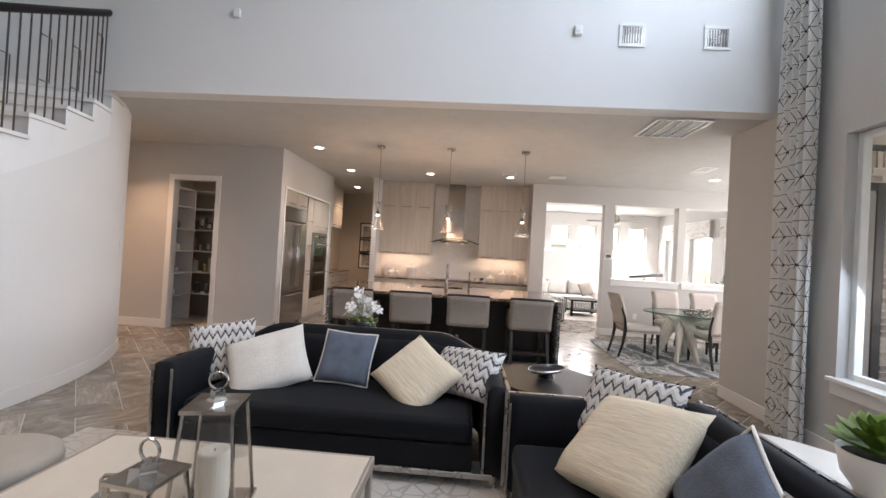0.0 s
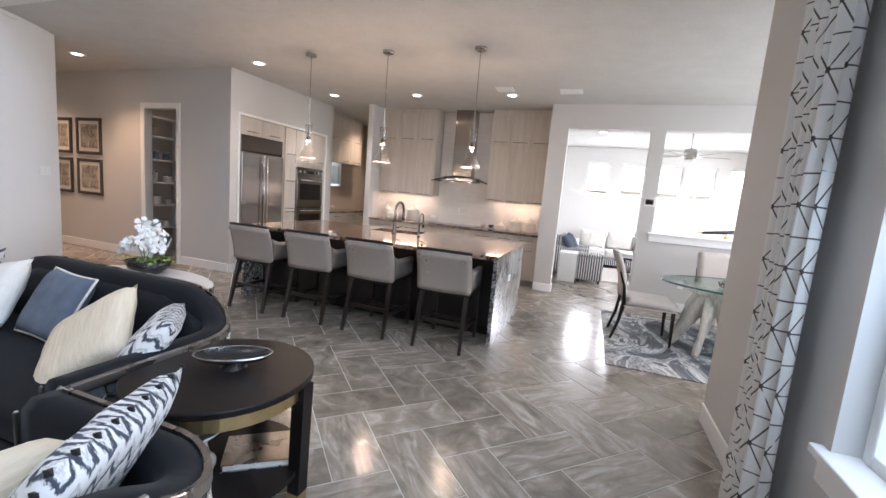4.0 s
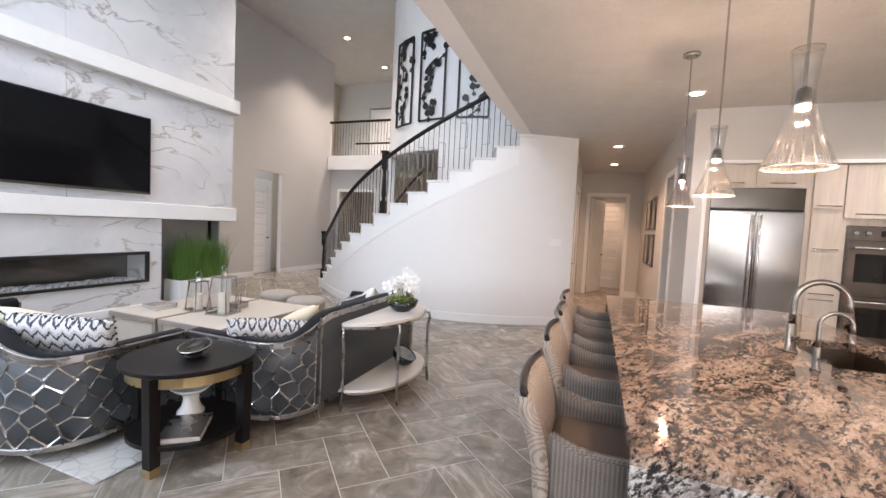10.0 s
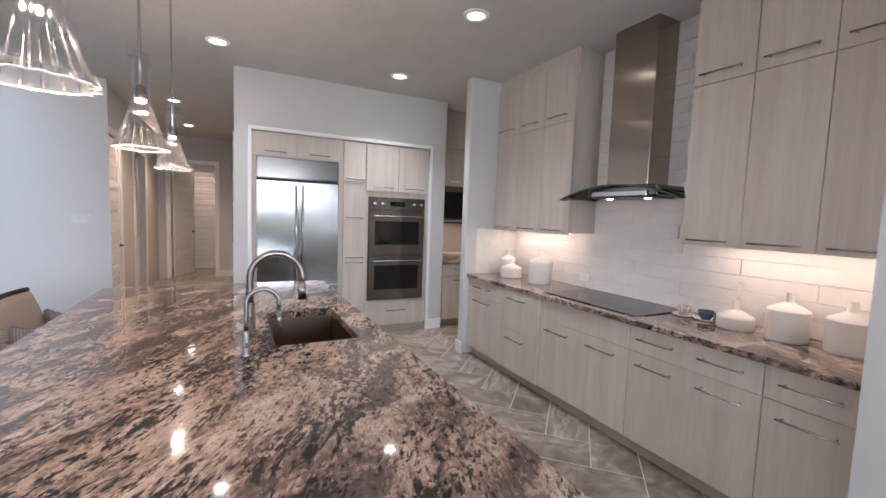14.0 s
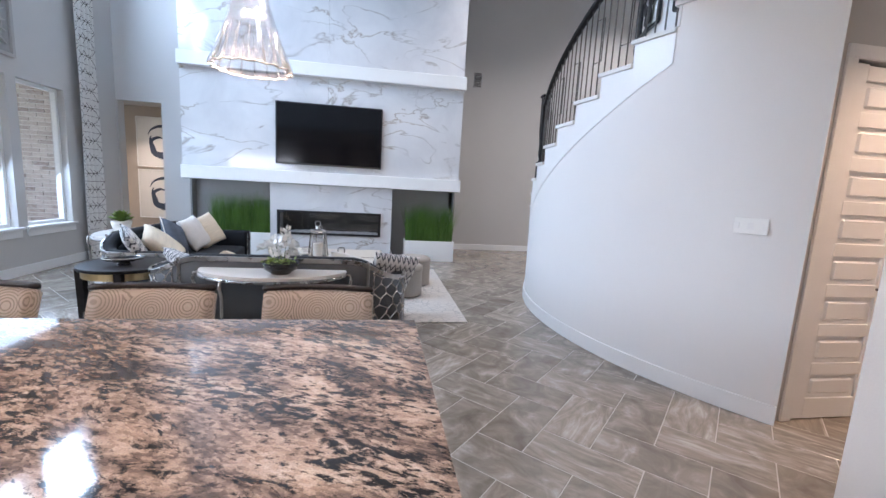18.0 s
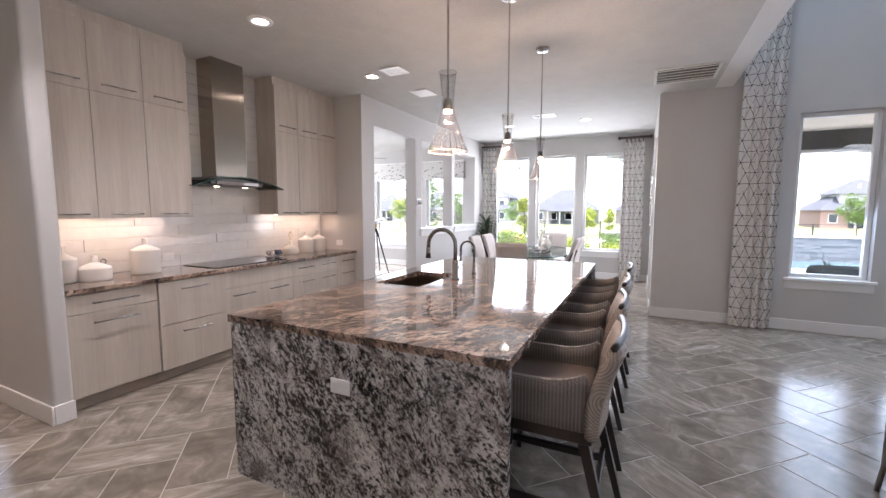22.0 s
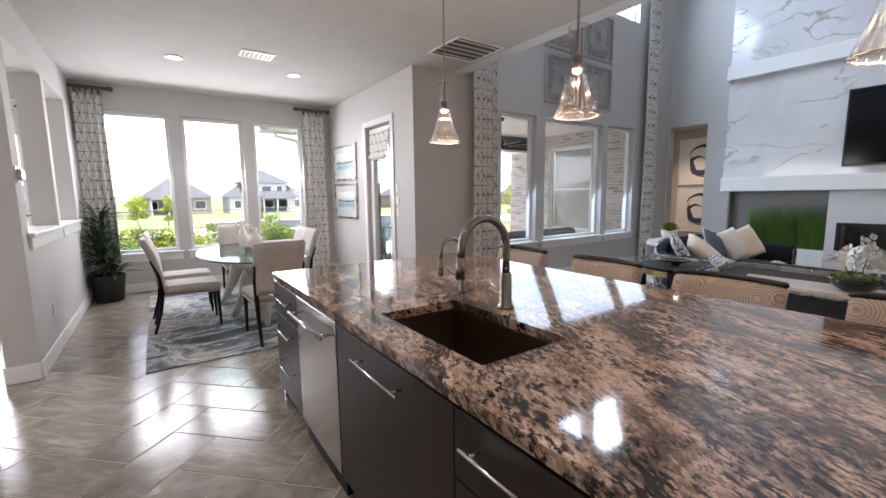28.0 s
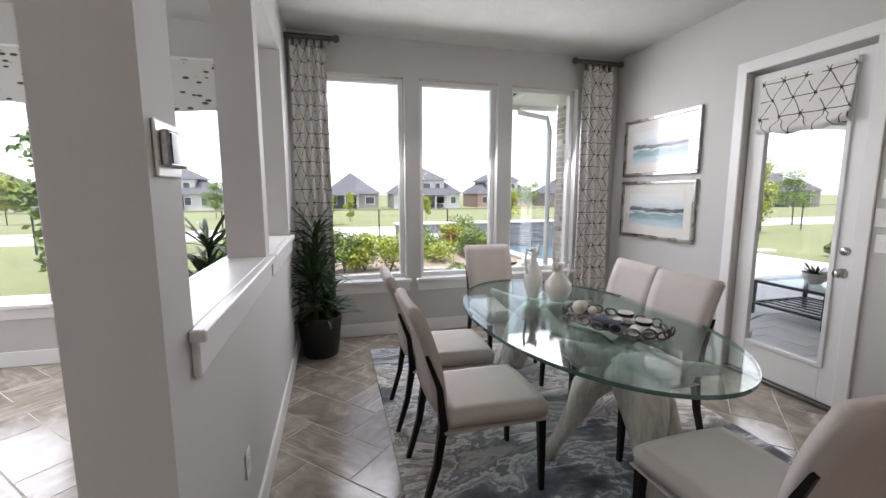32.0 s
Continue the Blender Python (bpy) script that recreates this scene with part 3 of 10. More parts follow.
M_CREAM = plain("cream_shagreen", (0.64, 0.57, 0.48), 0.42, 0.0, 0.05, 6, 0.2, fine=180)
M_TAUPE = plain("taupe_shagreen", (0.36, 0.31, 0.26), 0.45, 0.0, 0.06, 6, 0.2, fine=180)
M_STONETOP = plain("white_stone_top", (0.76, 0.73, 0.68), 0.2, 0.0, 0.04, 3, 0.02)
M_OTTO = plain("taupe_ottoman_cloth", (0.4, 0.36, 0.31), 0.85, 0.0, 0.08, 8, 0.3, fine=220)
M_RUG = crackle("cream_carved_rug", (0.66, 0.62, 0.57), (0.26, 0.25, 0.24))
M_RUGBLUE = marbled_rug("marbled_blue_grey_rug")
M_CERAMIC = plain("white_glazed_ceramic", (0.76, 0.74, 0.7), 0.25, 0.0, 0.03, 5, 0.02, coat=0.3)
M_BISQUE = plain("matte_white_ceramic", (0.72, 0.68, 0.62), 0.5, 0.0, 0.03, 5, 0.05)
M_DARKBOWL = plain("black_glazed_ceramic", (0.015, 0.014, 0.014), 0.25, 0.0, 0.15, 5, 0.03)
M_SILVERBOWL = plain("hammered_silver", (0.6, 0.59, 0.57), 0.15, 1.0, 0.1, 14, 0.3, fine=40)
M_ABALONE = plain("black_rimmed_shell_glaze", (0.32, 0.38, 0.4), 0.2, 0.0, 0.45, 9, 0.05, coat=0.4)
M_CANDLE = plain("ivory_wax", (0.78, 0.73, 0.64), 0.5, 0.0, 0.03, 5, 0.02)
M_GRASS = leaf("artificial_grass_blade", (0.012, 0.05, 0.008), (0.13, 0.25, 0.04))
M_SEDGE = leaf("blue_green_reed", (0.08, 0.16, 0.12), (0.24, 0.36, 0.28))
M_SUCC = leaf("succulent_leaf", (0.09, 0.18, 0.03), (0.33, 0.42, 0.1))
M_PLANT = leaf("dark_green_frond", (0.008, 0.022, 0.008), (0.035, 0.07, 0.02))
M_SHRUB = leaf("garden_leaf", (0.06, 0.12, 0.025), (0.17, 0.24, 0.05))
M_SHRUBRED = leaf("orange_flowering_leaf", (0.14, 0.12, 0.03), (0.5, 0.16, 0.06))
M_PETAL = plain("white_orchid_petal", (0.8, 0.79, 0.76), 0.5, 0.0, 0.03, 9, 0.02)
M_STEM = plain("green_stem", (0.1, 0.17, 0.05), 0.5, 0.0, 0.2, 9, 0.02)
M_SOIL = plain("dark_moss", (0.03, 0.035, 0.015), 0.95, 0.0, 0.4, 30, 0.6)
M_POT = plain("black_planter", (0.007, 0.0065, 0.0065), 0.6, 0.0, 0.2, 9, 0.05)
M_TREAD = plain("stair_carpet_white", (0.74, 0.73, 0.71), 0.8, 0.0, 0.05, 9, 0.2)
M_FIRE = plain("firebox_black", (0.02, 0.02, 0.02), 0.35, 0.2, 0.2, 9, 0.02)
M_CRYSTAL = plain("crushed_fire_glass", (0.55, 0.56, 0.58), 0.1, 0.0, 0.5, 40, 0.2, coat=0.6)
M_GREYWALL = plain("grey_niche_tile", (0.3, 0.3, 0.29), 0.4, 0.0, 0.06, 3, 0.1)
M_PATIO = plain("pale_limestone_paving", (0.74, 0.725, 0.7), 0.6, 0.0, 0.08, 2.5, 0.2)
M_PLANK = grained("whitewashed_pine_plank", (0.68, 0.6, 0.48), (0.84, 0.77, 0.65), 0.55, "y", 9.0)
M_BEAM = plain("charcoal_beam_paint", (0.03, 0.03, 0.032), 0.5, 0.0, 0.15, 6, 0.1)
M_FIELD = plain("mown_field_grass", (0.17, 0.185, 0.078), 0.95, 0.0, 0.25, 0.12, 0.3, fine=14)
M_CONC = plain("pale_concrete", (0.58, 0.56, 0.53), 0.85, 0.0, 0.08, 1.5, 0.2)
M_POOLSTONE = plain("grey_ledger_stone", (0.2, 0.21, 0.225), 0.8, 0.0, 0.3, 14, 0.6, fine=40)
M_BRICK = brickwork()
M_MORTAR = plain("pale_mortar", (0.68, 0.65, 0.61), 0.95, 0.0, 0.1, 12, 0.4)
M_ROOF = plain("grey_shingle", (0.095, 0.097, 0.108), 0.9, 0.0, 0.2, 5, 0.4)
M_SIDING = plain("white_siding", (0.48, 0.475, 0.46), 0.75, 0.0, 0.05, 3, 0.2)
M_TANBRICK = plain("far_tan_brick", (0.28, 0.25, 0.225), 0.9, 0.0, 0.2, 9, 0.3)
M_REDBRICK = plain("far_red_brick", (0.36, 0.24, 0.2), 0.9, 0.0, 0.2, 9, 0.3)
M_FARGLASS = plain("far_window_glass", (0.07, 0.08, 0.095), 0.1, 0.0, 0.1, 3, 0.0)
M_DEEPCUSH = plain("outdoor_charcoal_cushion", (0.15, 0.165, 0.16), 0.9, 0.0, 0.15, 9, 0.3, fine=220)
M_MULCH = plain("garden_mulch", (0.27, 0.22, 0.17), 0.95, 0.0, 0.3, 5, 0.6)
M_BARK = plain("tree_bark", (0.12, 0.09, 0.07), 0.9, 0.0, 0.3, 14, 0.6)
M_PRINT = seascape()
M_PRINT2 = watery("taupe_abstract_print", [(0.35, (0.1, 0.09, 0.08)), (0.5, (0.32, 0.28, 0.235)), (0.65, (0.55, 0.5, 0.44))], 7.0, 1.0, 0.5)
M_STRIPE = plain("navy_blue_cloth", (0.05, 0.065, 0.1), 0.9, 0.0, 0.1, 9, 0.3)
M_WICKER = plain("white_sofa_cloth", (0.7, 0.68, 0.65), 0.9, 0.0, 0.05, 9, 0.3, fine=200)
M_BOOKS = plain("book_paper", (0.66, 0.63, 0.58), 0.8, 0.0, 0.1, 30, 0.1)
M_PLASTER = plain("carved_grey_plaster", (0.42, 0.405, 0.39), 0.65, 0.0, 0.08, 9, 0.15)
M_WATER = plain("still_pool_water", (0.12, 0.2, 0.24), 0.06, 0.0, 0.1, 1, 0.05)
M_STRIPED = stripes("navy_white_striped_cloth", (0.04, 0.05, 0.08), (0.66, 0.64, 0.6))
M_FANBLADE = plain("grey_fan_blade", (0.4, 0.395, 0.385), 0.5, 0.0, 0.06, 6, 0.1)
M_STONE = plain("garden_edging_stone", (0.42, 0.39, 0.35), 0.9, 0.0, 0.2, 9, 0.5)
M_YELLOW = leaf("yellow_green_leaf", (0.14, 0.2, 0.02), (0.36, 0.4, 0.05))

# ---- building helpers ----


def mesh_of(bm, mat, smooth=False):
    me = bpy.data.meshes.new("m")
    bm.to_mesh(me)
    bm.free()
    me.materials.append(mat)
    if smooth:
        me.polygons.foreach_set("use_smooth", [True] * len(me.polygons))
    return me


def part(name, bm, mat, parent=None, label="", smooth=False, at=None):
    """One bmesh as one mesh object, under a thing or under a part."""
    ob = new(name, mesh_of(bm, mat, smooth))
    if at is not None:
        ob.matrix_world = at
    if parent is not None:
        ob.parent = parent
    return tagged(ob, label) if label else ob


def thing(name, label, category, m=None, group="", kind=""):
    """An Empty at a thing's base, which carries its parts."""
    ob = new(name)
    ob.empty_display_size = 0.1
    if m is not None:
        ob.matrix_world = m
    return tagged(ob, label, category, group, kind)


def solid(name, bm, mat, label="", category="", kind="", group="", smooth=False):
    """A thing or a piece of the setting that is one mesh."""
    return tagged(new(name, mesh_of(bm, mat, smooth)), label, category, group, kind)


def B():
    return bmesh.new()


def box(bm, x0, x1, y0, y1, z0, z1, bev=0.0, seg=1, m=None):
    vs = bmesh.ops.create_cube(bm, size=1.0)["verts"]
    for v in vs:
        v.co = Vector(((x0 + x1) / 2 + v.co.x * (x1 - x0), (y0 + y1) / 2 + v.co.y * (y1 - y0), (z0 + z1) / 2 + v.co.z * (z1 - z0)))
    if bev > 0:
        es = list({e for v in vs for e in v.link_edges})
        r = bmesh.ops.bevel(bm, geom=es, offset=bev, segments=seg, affect="EDGES", profile=0.5)
        vs = list({v for f in r["faces"] for v in f.verts} | {v for v in vs if v.is_valid})
    if m is not None:
        bmesh.ops.transform(bm, matrix=m, verts=vs)
    return bm


def bx(*a, **k):
    return box(bmesh.new(), *a, **k)


def tube(bm, pts, r, seg=8, closed=False, cap=True):
    """A round bar along a line of points; r may be one radius or one for each point."""
    pts = [Vector(p) for p in pts]
    n = len(pts)
    rs = r if isinstance(r, (list, tuple)) else [r] * n
    rings, side = [], None
    for i, p in enumerate(pts):
        a, b = (pts[(i - 1) % n], pts[(i + 1) % n]) if closed else (pts[max(i - 1, 0)], pts[min(i + 1, n - 1)])
        d = (b - a).normalized()
        if side is None:
            side = d.orthogonal().normalized()
        side = (side - d * side.dot(d)).normalized()
        up = d.cross(side)
        rings.append([bm.verts.new(p + (side * math.cos(2 * math.pi * k / seg) + up * math.sin(2 * math.pi * k / seg)) * rs[i]) for k in range(seg)])
    for i in range(n if closed else n - 1):
        a, b = rings[i], rings[(i + 1) % n]
        for k in range(seg):
            bm.faces.new((a[k], a[(k + 1) % seg], b[(k + 1) % seg], b[k]))
    if cap and not closed:
        bm.faces.new(rings[0][::-1])
        bm.faces.new(rings[-1])
    return bm


def lathe(bm, prof, seg=24, x=0.0, y=0.0, z=0.0, sx=1.0, sy=1.0):
    """A turned body from (radius, height) pairs; a radius of 0 closes it."""
    rings = []
    for r, h in prof:
        if r <= 1e-6:
            rings.append([bm.verts.new((x, y, z + h))])
        else:
            rings.append([bm.verts.new((x + sx * r * math.cos(2 * math.pi * k / seg), y + sy * r * math.sin(2 * math.pi * k / seg), z + h)) for k in range(seg)])
    for a, b in zip(rings, rings[1:]):
        if len(a) == 1 and len(b) == 1:
            continue
        for k in range(seg):
            q = [a[k % len(a)], a[(k + 1) % len(a)], b[(k + 1) % len(b)], b[k % len(b)]]
            q = [v for i, v in enumerate(q) if v not in q[:i]]
            if len(q) > 2:
                bm.faces.new(q)
    return bm


def prism(bm, poly, z0, z1, axis="z", bev=0.0):
    """A flat outline drawn out between two heights along an axis."""
    f = {"z": lambda p, h: (p[0], p[1], h), "y": lambda p, h: (p[0], h, p[1]), "x": lambda p, h: (h, p[0], p[1])}[axis]
    lo, hi = [bm.verts.new(f(p, z0)) for p in poly], [bm.verts.new(f(p, z1)) for p in poly]
    fs = [bm.faces.new(lo[::-1]), bm.faces.new(hi)]
    for k in range(len(poly)):
        j = (k + 1) % len(poly)
        fs.append(bm.faces.new((lo[k], lo[j], hi[j], hi[k])))
    bmesh.ops.recalc_face_normals(bm, faces=fs)
    if bev:
        es = [e for f2 in fs[:2] for e in f2.edges]
        bmesh.ops.bevel(bm, geom=es, offset=bev, segments=2, affect="EDGES")
    return bm


def slab(bm, us, vs, f, thick):
    """A grid of points f(u, v) given a thickness along its normals: cloth, curved panels."""
    g = [[bm.verts.new(f(u, v)) for v in vs] for u in us]
    fs = [bm.faces.new((g[i][j], g[i + 1][j], g[i + 1][j + 1], g[i][j + 1])) for i in range(len(us) - 1) for j in range(len(vs) - 1)]
    bmesh.ops.recalc_face_normals(bm, faces=fs)
    if thick:
        bmesh.ops.solidify(bm, geom=fs, thickness=thick)
    return bm


def arange(a, b, n):
    return [a + (b - a) * i / n for i in range(n + 1)]


def cushion(w, d, h, puff=0.5, n=10, pinch=0.1):
    """A stuffed pad, w by d and h thick, flat on its back at the origin."""
    bm = bmesh.new()
    rows = []
    for sgn in (1, -1):
        g = []
        for i in range(n + 1):
            u = -1 + 2 * i / n
            g.append([])
            for j in range(n + 1):
                v = -1 + 2 * j / n
                k = ((1 - u**4) * (1 - v**4)) ** puff
                s = 1 - pinch * (u * u) * (v * v) * 0 - pinch * (1 - max(abs(u), abs(v))) * 0
                bow = 1 - 0.06 * (1 - v * v) * (abs(u) == 1) - 0.06 * (1 - u * u) * (abs(v) == 1)
                wob = 0.012 * noise.noise(Vector((u * 2.3, v * 2.3, sgn * 3 + w * 9)))
                g[-1].append(bm.verts.new((u * w / 2 * s * bow, v * d / 2 * s * bow, sgn * (h / 2 * k + wob * k))))
        rows.append(g)
    for sgn, g in zip((1, -1), rows):
        for i in range(n):
            for j in range(n):
                q = (g[i][j], g[i + 1][j], g[i + 1][j + 1], g[i][j + 1])
                bm.faces.new(q if sgn > 0 else q[::-1])
    bmesh.ops.remove_doubles(bm, verts=bm.verts, dist=0.002)
    return bm


def wall(name, axis, at, thick, a0, a1, z0, z1, holes=(), mat=None, kind="structure", label="painted plaster wall", parent=None):
    """A wall in the plane axis = at, from there to at + thick, with openings (b0, b1, low, high) cut through it."""
    bm = bmesh.new()
    cuts = sorted({a0, a1, *[min(max(h[k], a0), a1) for h in holes for k in (0, 1)]})
    hs = sorted({z0, z1, *[min(max(h[k], z0), z1) for h in holes for k in (2, 3)]})
    t0, t1 = sorted((at, at + thick))
    full = lambda i, j: not any(h[0] <= (cuts[i] + cuts[i + 1]) / 2 <= h[1] and h[2] <= (hs[j] + hs[j + 1]) / 2 <= h[3] for h in holes)
    grid = {}

    def vert(i, j, s):
        if (i, j, s) not in grid:
            d = t1 if s else t0
            grid[i, j, s] = bm.verts.new((d, cuts[i], hs[j]) if axis == "x" else (cuts[i], d, hs[j]))
        return grid[i, j, s]

    ni, nj = len(cuts) - 1, len(hs) - 1
    ok = lambda i, j: 0 <= i < ni and 0 <= j < nj and full(i, j)
    for i in range(ni):
        for j in range(nj):
            if not full(i, j):
                continue
            for s in (0, 1):
                bm.faces.new([vert(i, j, s), vert(i + 1, j, s), vert(i + 1, j + 1, s), vert(i, j + 1, s)])
            for (di, dj), (p, q) in {(-1, 0): ((i, j), (i, j + 1)), (1, 0): ((i + 1, j), (i + 1, j + 1)), (0, -1): ((i, j), (i + 1, j)), (0, 1): ((i, j + 1), (i + 1, j + 1))}.items():
                if not ok(i + di, j + dj):
                    bm.faces.new([vert(*p, 0), vert(*q, 0), vert(*q, 1), vert(*p, 1)])
    bmesh.ops.recalc_face_normals(bm, faces=bm.faces)
    return solid(name, bm, mat or M_WALL, label, "wall", kind)


def base(name, x0, y0, x1, y1, side, h=0.14, t=0.016):
    """A baseboard along a wall; side is the way it stands out."""
    bm = bmesh.new()
    if x0 == x1:
        box(bm, min(x0, x0 + side * t), max(x0, x0 + side * t), min(y0, y1), max(y0, y1), 0.002, h, 0.004)
    else:
        box(bm, min(x0, x1), max(x0, x1), min(y0, y0 + side * t), max(y0, y0 + side * t), 0.002, h, 0.004)
    return solid(name, bm, M_TRIM, "white painted baseboard", "baseboard", "structure")


def copies(ob, places):
    return [ob] + [copy_thing(ob, m) for m in places]


def blades(bm, cx, cy, z, wx, wy, count, h0, h1, lean, width, rnd, segs=3):
    """Grass: bent, tapering blades."""
    for _ in range(count):
        x, y = cx + rnd.uniform(-wx, wx), cy + rnd.uniform(-wy, wy)
        a, hh = rnd.uniform(0, 6.283), rnd.uniform(h0, h1)
        le, tw = rnd.uniform(0, lean) * hh, rnd.uniform(0, 3.14)
        px, py = math.cos(tw) * width, math.sin(tw) * width
        prev = None
        for k in range(segs + 1):
            s = k / segs
            c = Vector((x + math.cos(a) * le * s * s, y + math.sin(a) * le * s * s, z + hh * (s - 0.12 * s * s * lean)))
            w = 1 - s * 0.9
            cur = (bm.verts.new(c + Vector((px * w, py * w, 0))), bm.verts.new(c - Vector((px * w, py * w, 0))))
            if prev:
                bm.faces.new((prev[0], prev[1], cur[1], cur[0]))
            prev = cur
    return bm


def frond(bm, root, way, length, width, droop, segs=5):
    """A strap leaf from root, along way, bending down."""
    way = Vector(way).normalized()
    side = way.cross(Vector((0, 0, 1)))
    side = side.normalized() if side.length > 0.01 else Vector((1, 0, 0))
    prev = None
    for k in range(segs + 1):
        s = k / segs
        c = Vector(root) + way * length * s + Vector((0, 0, -droop * length * s * s))
        w = width * (0.35 + 1.6 * s) * (1 - s) ** 0.6 if s < 1 else 0.0008
        keel = Vector((0, 0, -w * 0.35))
        cur = (bm.verts.new(c + side * w), bm.verts.new(c + keel), bm.verts.new(c - side * w))
        if prev:
            bm.faces.new((prev[0], prev[1], cur[1], cur[0]))
            bm.faces.new((prev[1], prev[2], cur[2], cur[1]))
        prev = cur
    return bm


def clump(bm, c, r, count, size, rnd, flat=0.8):
    """Many small leaves in an uneven cloud."""
    for _ in range(count):
        d = Vector((rnd.gauss(0, 1), rnd.gauss(0, 1), rnd.gauss(0, 1))).normalized()
        rr = r * (0.55 + 0.5 * rnd.random()) * (1 + 0.35 * noise.noise(d * 2.1 + Vector(c)))
        p = Vector(c) + Vector((d.x * rr, d.y * rr, d.z * rr * flat))
        a = Vector((rnd.gauss(0, 1), rnd.gauss(0, 1), rnd.gauss(0, 0.6))).normalized() * size * rnd.uniform(0.6, 1.3)
        b = a.cross(Vector((rnd.gauss(0, 1), rnd.gauss(0, 1), rnd.gauss(0, 1)))).normalized() * size * 0.5
        bm.faces.new([bm.verts.new(p - a), bm.verts.new(p + b), bm.verts.new(p + a), bm.verts.new(p - b)])
    return bm

# ---- the large structure ----
CEIL, HIGH, EAST, LIVX = 3.06, 6.6, 4.82, 1.74
NOOKN, NOOKS, SOFF = 3.08, -0.58, -1.4
BACKY, SFACE = 3.86, -6.9

# ceilings
_bm = B()
box(_bm, -11.7, EAST + 0.15, SOFF + 0.2, 8.4, CEIL, CEIL + 0.12)
solid("ceiling_low", _bm, M_CEIL, "flat plaster ceiling with a light knockdown texture", "ceiling", "structure")
_bm = B()
box(_bm, -14.2, LIVX + 0.3, -9.6, SOFF + 0.2, HIGH, HIGH + 0.12)
solid("ceiling_high", _bm, M_CEIL, "high plaster ceiling over the two-storey living room", "ceiling", "structure")

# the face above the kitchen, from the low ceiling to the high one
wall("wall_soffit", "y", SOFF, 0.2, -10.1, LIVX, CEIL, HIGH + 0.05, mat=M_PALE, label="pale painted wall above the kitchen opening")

# east wall of the living room: three large windows below, three high ones above
WINS = [(-2.86, -2.1, 0.66, 2.66), (-4.6, -3.06, 0.66, 2.66), (-5.62, -4.76, 0.66, 2.66)]
HIGHS = [(-2.86, -2.1, 4.62, 5.75), (-4.42, -3.06, 4.62, 5.75), (-5.62, -4.66, 4.62, 5.75)]
wall("wall_living_east", "x", LIVX, 0.2, -6.9, NOOKS, 0, HIGH + 0.05, WINS + HIGHS, label="greige painted wall with three tall windows")
base("baseboard_living_east", LIVX, -6.88, LIVX, NOOKS, -1)

# nook
NDOOR = (2.36, 3.2, 0.0, 2.48)
wall("wall_nook_south", "y", NOOKS - 0.2, 0.2, LIVX + 0.2, EAST + 0.2, 0, CEIL, [NDOOR], label="greige painted wall with a glazed patio door")
base("baseboard_nook_south_a", LIVX, NOOKS, 2.27, NOOKS, 1)
base("baseboard_nook_south_b", 3.29, NOOKS, EAST, NOOKS, 1)
SWINS = [(3.62, 4.66), (5.16, 6.2), (6.7, 7.6)]
NWINS = [(1.955, 2.8, 0.6, 2.7), (0.92, 1.795, 0.6, 2.7), (-0.06, 0.755, 0.6, 2.7)]
wall("wall_nook_east", "x", EAST, 0.2, NOOKS, 8.2, 0, CEIL, NWINS + [(a, b, 0.56, 2.6) for a, b in SWINS], label="greige painted wall with three tall windows")
base("baseboard_nook_east", EAST, NOOKS + 0.02, EAST, NOOKN, -1)
base("baseboard_nook_east_far", EAST, NOOKN + 0.2, EAST, 8.1, -1)

# partition between kitchen, nook and the sunroom: a door-high opening, then a half wall with a post
wall("wall_sunroom_partition", "y", NOOKN, 0.2, 0.0, EAST, 0, CEIL, [(0.288, 1.496, -1, 2.69), (1.69, 2.975, 1.13, 2.69), (3.11, 4.25, 1.13, 2.69)], label="greige painted partition with openings to the sunroom")
base("baseboard_partition_a", 0.0, NOOKN, 0.288, NOOKN, -1)
base("baseboard_partition_b", 1.496, NOOKN, EAST, NOOKN, -1)
base("baseboard_partition_c", 1.496, NOOKN, 1.496, NOOKN + 0.2, -1)
base("baseboard_partition_d", 0.288, NOOKN, 0.288, NOOKN + 0.2, 1)
base("baseboard_partition_e", 1.496, NOOKN + 0.2, EAST, NOOKN + 0.2, 1)
_bm = B()
for _a, _b in ((1.69, 2.975), (3.11, 4.25)):
    box(_bm, _a + 0.001, _b - 0.001, NOOKN - 0.001, NOOKN + 0.201, 1.13, 1.165, 0.003)
    box(_bm, _a - 0.05, _b + 0.05, NOOKN - 0.045, NOOKN - 0.002, 1.13, 1.165, 0.005)
    box(_bm, _a - 0.05, _b + 0.05, NOOKN + 0.202, NOOKN + 0.235, 1.13, 1.165, 0.005)
    box(_bm, _a - 0.035, _b + 0.035, NOOKN - 0.022, NOOKN - 0.001, 1.03, 1.129, 0.004)
solid("trim_half_wall_sill", _bm, M_TRIM, "white painted sill along the half wall", "sill", "structure")

# kitchen: back wall, end stub walls, and the cabinet wall to the west
wall("wall_kitchen_back", "y", BACKY, 0.12, -3.38, 0.06, 0, CEIL, mat=M_WALL)
_bm = B()
box(_bm, 0.0, 0.13, NOOKN + 0.2, BACKY, 0, CEIL)
solid("wall_kitchen_stub_east", _bm, M_WALL, "short painted wall at the end of the counter", "wall", "structure")
_bm = B()
box(_bm, -3.42, -3.3, 3.17, 4.06, 0, CEIL, 0.02, 3)
solid("wall_kitchen_stub_west", _bm, M_WALL, "short painted wall with a rounded corner", "wall", "structure")
base("baseboard_stub_west_a", -3.42, 3.17, -3.3, 3.17, -1)
base("baseboard_stub_west_b", -3.42, 3.155, -3.42, 4.06, -1)
CABX, CABS, CABN = -4.38, 0.88, 3.31
